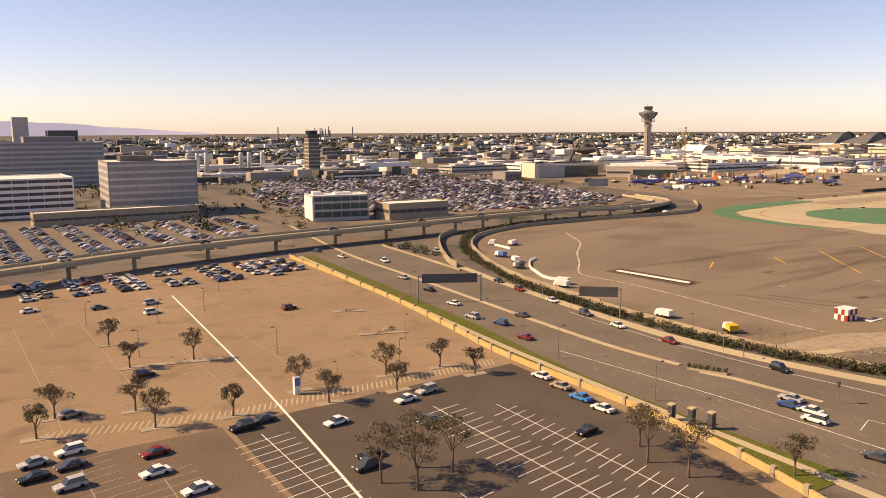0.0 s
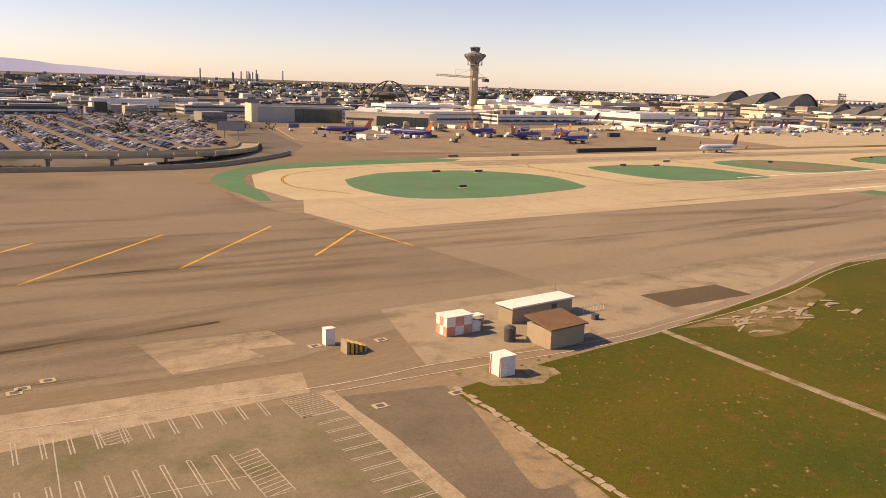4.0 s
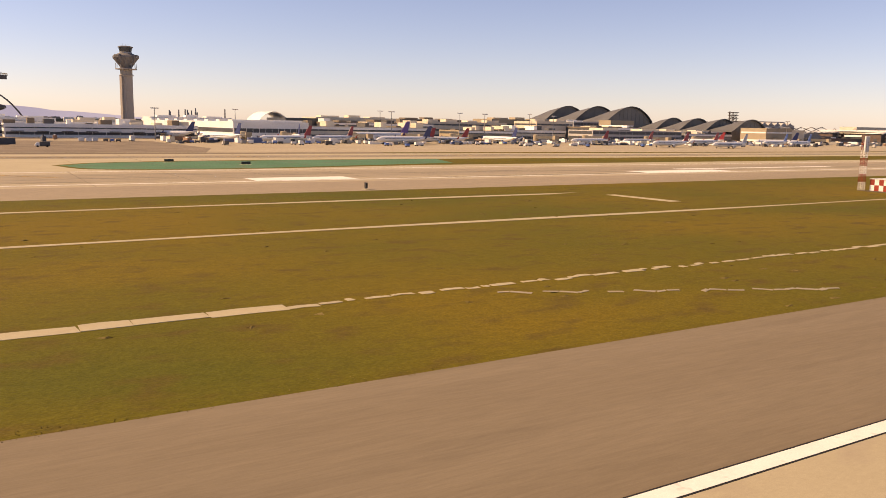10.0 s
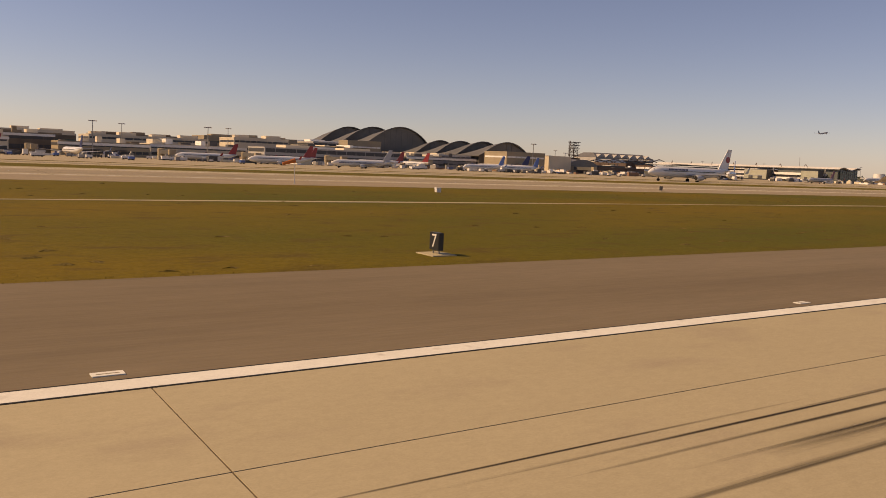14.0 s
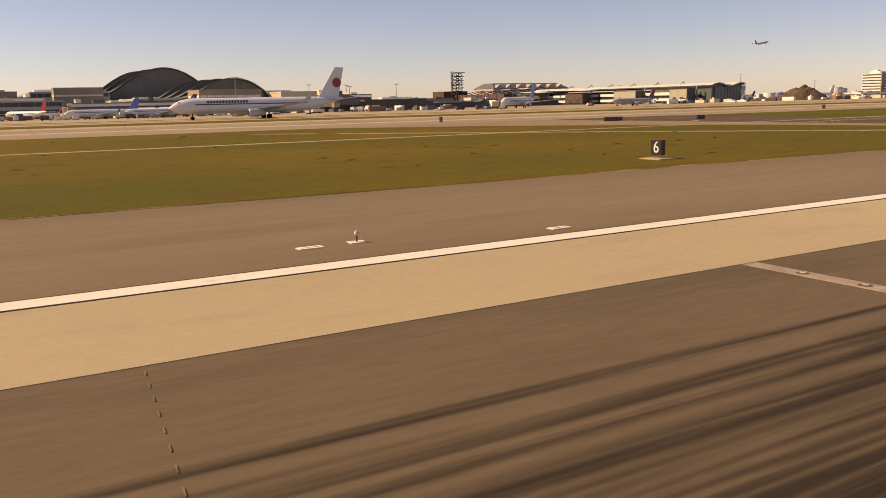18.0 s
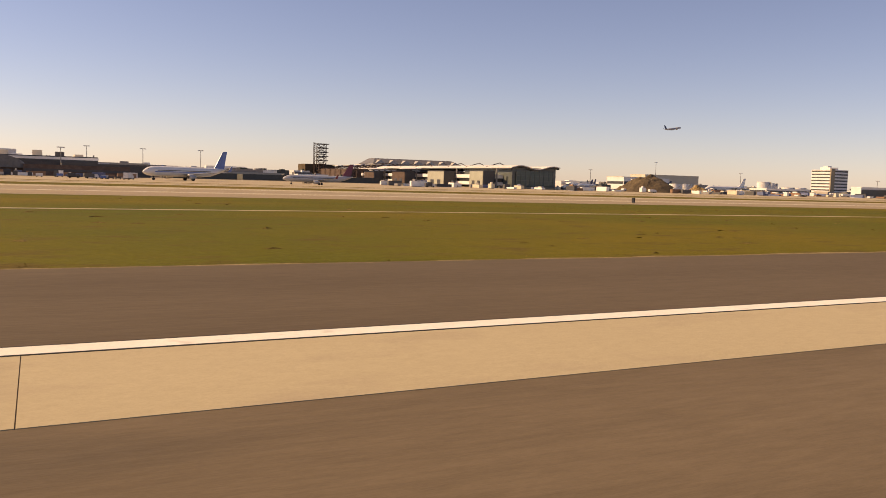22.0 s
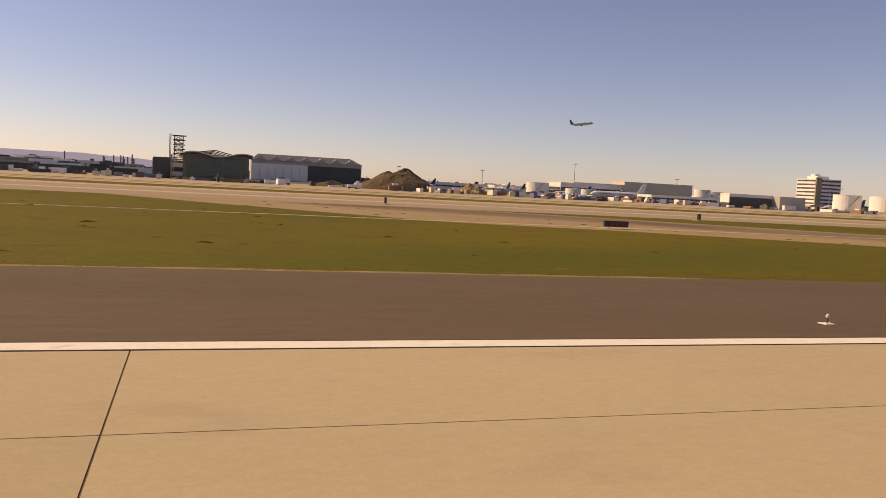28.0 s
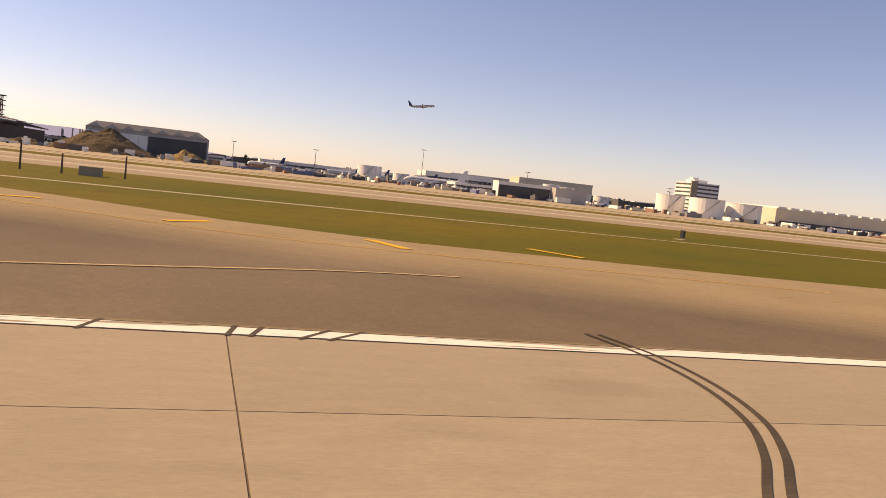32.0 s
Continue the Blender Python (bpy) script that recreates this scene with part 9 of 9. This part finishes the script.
for x, y in ((782.8, 26), (844.6, 50), (893.4, 28), (880.6, 33), (1374.1, 31.5), (1413, 33.6), (1418.5, 36), (398, 60), (403, 53.5), (403.4, 45), (404.5, 63), (30.5, 81), (55, 28), (820.5, 46), (818, 60), (1421, 45)):
    t = thing("taxi_light", "small dark taxiway edge light on a stem", "light", "taxiway lights", pose(x, y, .08))
    part("stem", tube(bmesh.new(), (0, 0, 0), (0, 0, .26), .04, .04, 6), M_DARKBLD, t)
    part("lens", lathe(bmesh.new(), [(.07, .22), (.09, .3), (.04, .38)], 8), M_DARKBLD, t)
plates = [(198, 32.6), (212.4, 23.9), (273.6, 23.8), (304.7, 23.8), (358.9, 25.3), (364.7, 23.7), (422, 23.7), (453.3, 23.7), (481.4, 23.7), (475.4, 25.2), (510.8, 23.8), (693.6, 23.9), (715.6, 25.7), (724.5, 24.1), (754.6, 23.8), (785.4, 24.2), (907.2, 24.4), (1332.4, 24.4), (775.9, 25.9), (775.4, 28.6), (775.2, 30.4), (1326, 26.4), (1061, 25.6), (1365, 28.4), (1371.4, 28.6)]
for x, y in plates:
    t = thing("cover_plate", "white-painted cover plate in the shoulder", "cover", "cover plates", pose(x, y, .062))
    part("plate", box(bmesh.new(), -.42, .42, -.2, .2, 0, .03), M_WHITE, t)
    part("slot", box(bmesh.new(), -.3, .3, -.05, .02, .03, .034), M_CONC2, t)
M_STRIP = surf("strip_concrete", (.36, .305, .24), (.30, .255, .20), .8)
for k in range(-22, 5):
    x = 785.2 + 30.3 * k
    on_asphalt = x > 466
    t = thing("light_barrette", "transverse strip of three inset runway lights", "light", "touchdown lights", pose(x, 0, .09))
    if on_asphalt:
        part("strip", box(bmesh.new(), -.27, .27, 10.5, 15.85, -.01, .008), M_STRIP, t)
    for y in (10.9, 12.5, 14.2):
        f = part("fixture", lathe(bmesh.new(), [(.17, 0), (.17, .016), (.12, .024)], 14, (0, y)), M_RUST, t)
        part("lens", box(bmesh.new(), -.04, .04, y - .08, y + .08, .02, .034), M_LAMPG, f)
for x, y in ((1399, 9.6), (1328.4, 12.8), (1329.2, 12.8), (1413.6, 16)):
    t = thing("inset_light", "round inset runway light", "light", "inset lights", pose(x, y, .09))
    part("ring", lathe(bmesh.new(), [(.2, 0), (.2, .012), (.14, .02)], 14), M_RUST, t)
    part("lens", box(bmesh.new(), -.05, .05, -.15, .15, .015, .03), M_LAMPG, t)
t = thing("wind_sock", "orange wind sock on a thin white pole", "wind sock", m=pose(486, 164, .05))
part("pole", tube(bmesh.new(), (0, 0, 0), (0, 0, 5.4), .08, .06, 6), M_WHITEP, t)
part("sock", tube(bmesh.new(), (.1, 0, 5.0), (-2.6, .4, 4.2), .5, .26, 10), LIV["orange"], t)
for x, y, h in ((1462.8, 126.9, 4.2), (1468.4, 125.6, 2.9), (1476.6, 128.6, 3.4)):
    solid("marker_post", tube(bmesh.new(), (x, y, 0), (x, y, h), .16, .12, 6), M_RUST, "thin dark post in the grass", "post", "grass posts")


def high_mast(x, y, h, label="slim floodlight mast with a ring of lamps"):
    t = thing("floodlight_mast", label, "lamp", "floodlight masts", pose(x, y, 0))
    part("pole", tube(bmesh.new(), (0, 0, 0), (0, 0, h), .45, .22, 8), M_STEEL, t)
    part("lamp_frame", box(bmesh.new(), -2.6, 2.6, -.5, .5, h - .3, h + .3), M_GREYBLD, t)
    for k in range(4):
        part("floodlight", box(bmesh.new(), -2.4 + 1.4 * k, -1.6 + 1.4 * k, -.9, -.5, h - .5, h + .3), M_WHITEP, t)


for x, y, h in ((1717.8, 852.5, 38), (430, 600, 24), (470, 700, 26), (520, 596, 24), (560, 700, 26), (600, 600, 24), (648, 700, 27), (860, 540, 24), (985, 640, 20), (1010, 800, 26), (1060, 820, 26), (1110, 800, 26), (1520, 900, 24), (1600, 840, 24), (1820, 800, 26), (1880, 620, 22), (1905, 660, 20), (330, 700, 24), (240, 590, 22)):
    high_mast(x, y, h)


def jet_bridge(x, y, turn, L=24):
    t = thing("jet_bridge", "grey covered boarding bridge on a wheeled column", "boarding bridge", "boarding bridges", pose(x, y, 0, 0, 0, turn))
    part("tunnel", box(bmesh.new(), 0, L, -1.6, 1.6, 3.6, 6.4), M_GREYBLD, t)
    part("cab", box(bmesh.new(), -3.4, .1, -2.1, 2.1, 3.3, 6.7), M_BEIGE, t)
    part("rotunda", lathe(bmesh.new(), [(2.6, 0), (2.6, 6.8), (1.8, 7.2)], 14, (L + 1.5, 0)), M_BEIGE, t)
    part("column", box(bmesh.new(), 4, 5, -1.2, 1.2, .3, 3.7), M_STEEL, t)
    bm = bmesh.new()
    for s in (-1, 1):
        tube(bm, (4.5, s * 1.2 - .2, .45), (4.5, s * 1.2 + .2, .45), .45, .45, 10)
    part("wheels", bm, M_TYRE, t)


for x, y, a in ((-60, 550, 60), (-20, 532, 60), (16, 540, 70), (60, 540, 70), (290, 540, 80), (330, 556, 90), (380, 540, 90), (430, 552, 90), (480, 560, 90), (560, 548, 90), (620, 552, 90), (676, 530, 90), (760, 548, 90), (850, 520, 90), (930, 540, 90), (1020, 580, 90)):
    jet_bridge(x, y, a)

# pale dry soil along the grass edge
M_SOIL = surf("dry_edge_soil", (0.30, 0.225, 0.115), (0.22, 0.165, 0.08), 0.3, rough=1, grain=.25, gscale=4, bump=.3)
rnd = random.Random(78)
for x0, x1 in ((640, 770), (898, 1326)):
    near = [(x, 40.35 + rnd.uniform(-.16, .1)) for x in range(x0, x1, 3)]
    far = [(x + rnd.uniform(-1, 1), 40.66 + rnd.uniform(-.25, .4) + .2 * math.sin(x * .05)) for x in range(x1, x0, -3)]
    sheet("soil_edge", near + far, .068, M_SOIL, "narrow ragged strip of dry soil beside the shoulder", "ground")
# dark scattered clumps in the mown grass
clumps = bmesh.new()
for k in range(900):
    x, y = rnd.uniform(60, 1380), 42 + 110 * rnd.random() ** 1.4
    if 800 < x < 880:
        continue
    for j in range(3):
        a, r = rnd.uniform(0, math.tau), rnd.uniform(.1, .34)
        q = [clumps.verts.new((x + rnd.uniform(-.5, .5) + r * math.cos(a + i * 2.1) * 1.7, y + rnd.uniform(-.15, .15) + r * math.sin(a + i * 2.1), .055 + .0 * i)) for i in range(3)]
        q.append(clumps.verts.new((x, y, .06 + r * .35)))
        for i in range(3):
            clumps.faces.new((q[i], q[(i + 1) % 3], q[3]))
for k in range(640):
    x, y = rnd.uniform(-283, -150), 84 - 50 * rnd.random() ** 1.2
    if -247 < x < -238:
        continue
    a, r = rnd.uniform(0, math.tau), rnd.uniform(.12, .42)
    q = [clumps.verts.new((x + r * math.cos(a + i * 1.26) * rnd.uniform(.6, 1.5), y + r * math.sin(a + i * 1.26) * rnd.uniform(.6, 1.3), .06)) for i in range(5)]
    q.append(clumps.verts.new((x, y, .1 + r * .25)))
    for i in range(5):
        clumps.faces.new((q[i], q[(i + 1) % 5], q[5]))
solid("weed_clumps", clumps, surf("dry_weeds", (.10, .075, .018), (.19, .14, .05), .4, rough=1, grain=.3), "low scattered weed clumps in the grass", "weeds", kind="stuff")

# ragged grass along the shoulders
rnd = random.Random(77)
bm = bmesh.new()


def tuft(x, y, s):
    for _ in range(3):
        a = rnd.uniform(0, math.tau)
        d = Vector((math.cos(a), math.sin(a), 0)) * s * rnd.uniform(.5, 1.1)
        bm.faces.new([bm.verts.new((x - d.y * .5, y + d.x * .5, .04)), bm.verts.new((x + d.y * .5, y - d.x * .5, .04)), bm.verts.new((x + d.x, y + d.y, .05 + s * rnd.uniform(.5, 1.2)))])


for k in range(15000):
    x = rnd.uniform(44, 1600)
    if 806 < x < 880 or 1395 < x < 1520:
        continue
    tuft(x, 40.5 + abs(rnd.gauss(0, 1)) * 1.0 - .2, rnd.uniform(.03, .075))
for k in range(9000):
    x, y = rnd.uniform(-284, -110), rnd.uniform(10, 82)
    if -248 < x < -239:
        continue
    tuft(x, y, rnd.uniform(.06, .15))
solid("grass_tufts", bm, surf("tuft_grass", (.13, .105, .02), (.20, .145, .045), .15, rough=.95, grain=.3), "uneven tufts of mown grass", "grass", kind="stuff")

# dry clods and straw along the worn grass edges
rnd = random.Random(91)
bm = bmesh.new()


def clod(x, y, r):
    a0 = rnd.uniform(0, math.tau)
    ring = [bm.verts.new((x + r * rnd.uniform(.6, 1.2) * math.cos(a0 + k * math.tau / 5), y + r * rnd.uniform(.6, 1.2) * math.sin(a0 + k * math.tau / 5), .03)) for k in range(5)]
    top = bm.verts.new((x, y, .05 + r * rnd.uniform(.25, .6)))
    for k in range(5):
        bm.faces.new((ring[k], ring[(k + 1) % 5], top))


edge = bend([(-61, 63), (-72, 52), (-83, 43), (-90, 35), (-105, 15)], 12)
for k in range(900):
    p = rnd.choice(edge)
    d = abs(rnd.gauss(0, 1))
    clod(p[0] - d * 3.2 + rnd.uniform(-.8, .4), p[1] + d * 1.6 + rnd.uniform(-1.5, 1.5), rnd.uniform(.06, .32))
for k in range(2000):
    x = 46 + 34 * rnd.random() ** 1.6
    clod(x, 41.2 + max(0, 59 - x) * .42 + abs(rnd.gauss(0, 1)) * 1.5, rnd.uniform(.03, .09))
for k in range(700):
    x = rnd.uniform(80, 1600)
    if 800 < x < 885 or 1360 < x < 1530:
        continue
    clod(x, 40.7 + abs(rnd.gauss(0, 1)) * .5, rnd.uniform(.02, .06))
for k in range(260):
    u = rnd.random()
    clod(1388 + 22 * u + rnd.gauss(0, 1.4), 51.5 + 3 * u + rnd.gauss(0, 1.5), rnd.uniform(.06, .24))
solid("dry_clods", bm, surf("dry_straw", (.26, .185, .085), (.17, .125, .055), .8, rough=1, grain=.25), "dry straw clods along the grass edges", "clods", kind="stuff", smooth=False)


# small ground equipment at the gates
def cart(x, y, turn, mat):
    t = thing("baggage_cart", "small flat-topped baggage cart on the gate apron", "cart", "baggage carts", pose(x, y, .06, 0, 0, turn))
    part("deck", box(bmesh.new(), -1.7, 1.7, -.8, .8, .5, .75), M_STEEL, t)
    part("cover", box(bmesh.new(), -1.6, 1.6, -.78, .78, .75, 2.0), mat, t)
    for s in (-1, 1):
        part("wheel_pair", tube(bmesh.new(), (s * 1.1, -.75, .28), (s * 1.1, .75, .28), .28, .28, 8), M_TYRE, t)


rnd = random.Random(64)
for k in range(62):
    cart(rnd.choice((rnd.uniform(-110, 90), rnd.uniform(260, 760), rnd.uniform(300, 720), rnd.uniform(760, 1010))), rnd.uniform(448, 556), rnd.choice((0, 15, 90, 170)), rnd.choice((M_WHITEP, M_GREYBLD, M_BANDED, LIV["midblue"], M_WHITEP)))

# ---- painted runway names and marks at the entry taxiway ----
M_REDP = surf("red_sign_paint", (0.42, 0.085, 0.055), (0.36, 0.07, 0.05), 0.6, gscale=14, stain=(1.2, 0.6, 0.8, (0.3, 0.12, 0.09)))


def name_panel(x0, x1, y0, y1, text):
    t = thing("runway_name_panel", "red painted pavement panel with white lettering", "marking", "painted runway names", kind="structure")
    part("panel", prism(bmesh.new(), rect(x0, x1, y0, y1), .09, .101), M_REDP, t)
    cu = bpy.data.curves.new("lettering", 'FONT')
    cu.body, cu.size, cu.align_x, cu.align_y, cu.extrude = text, (y1 - y0) * 1.1, 'CENTER', 'CENTER', .002
    cu.materials.append(M_WHITE)
    ob = new("lettering", cu)
    m = pose((x0 + x1) / 2, (y0 + y1) / 2, .105, 0, 0, 180)
    ob.parent, ob.matrix_basis = t, m @ Matrix.Diagonal((min(1.4, (x1 - x0) * .92 / (len(text) * (y1 - y0) * .62)), 1.0, 1.0, 1.0))
    tagged(ob, "white painted lettering")


for x0, x1 in ((7.4, 13.6), (15.0, 21.0)):
    name_panel(x0, x1, 84.9, 88.4, "24R")
for x0, x1 in ((3.4, 12.3), (14.0, 22.9)):
    name_panel(x0, x1, 126.0, 130.8, "24L-6R")
line("green_strip_bars", [[(-5.8, 123), (1.5, 122.8)], [(-5.4, 94.8), (2.2, 94.5)], [(-5.4, 151.6), (.2, 151)], [(-6, 170), (.2, 170)]], .55, M_YELLOW, "yellow bars on the green strip", .096)
line("green_strip_scuffs", [[(-12.9, 114), (-1.7, 120.3)], [(-13, 105.8), (-.6, 98.6)], [(-12.5, 90.1), (-4.2, 83.6)], [(-8.3, 133.9), (-4.2, 137.6)], [(-13.1, 131.7), (-10.4, 129.5)]], .35, M_BLACK, "dark tyre scuffs on the green strip", .092)
line("far_fillet_bars", [[(27, 156.9), (33.6, 153)], [(28, 160.3), (35.1, 158.6)], [(31.4, 166.2), (40.8, 168.6)], [(38.5, 173), (46, 172.2)], [(46, 177.6), (54, 175)], [(56, 180.2), (63, 176.6)]], .9, M_YELLOW, "pale yellow bars on the curved fillet", .096)
for s in (-.75, .75):
    line("centreline_dashes", [[(13.6 + .023 * (126 - y) + s, y), (13.6 + .023 * (126 - y - 2) + s, y - 2)] for y in range(126, 90, -4)], .22, M_YELLOW, "broken yellow lines beside the centreline", .1)
line("centreline_outline", [[(11.3, 180), (13.5, 126), (14.5, 84)], [(14.5, 81), (15.5, 62), (16.4, 42), (17.5, 30), (20, 22)]], .62, M_BLACK, "black edging of the taxiway centreline", .093)

# ---- the whole place stands at half its true measure ----
for ob in list(scene.objects):
    if ob.parent is None and ob.type in ('MESH', 'EMPTY'):
        ob.matrix_basis = Matrix.Scale(K, 4) @ ob.matrix_basis
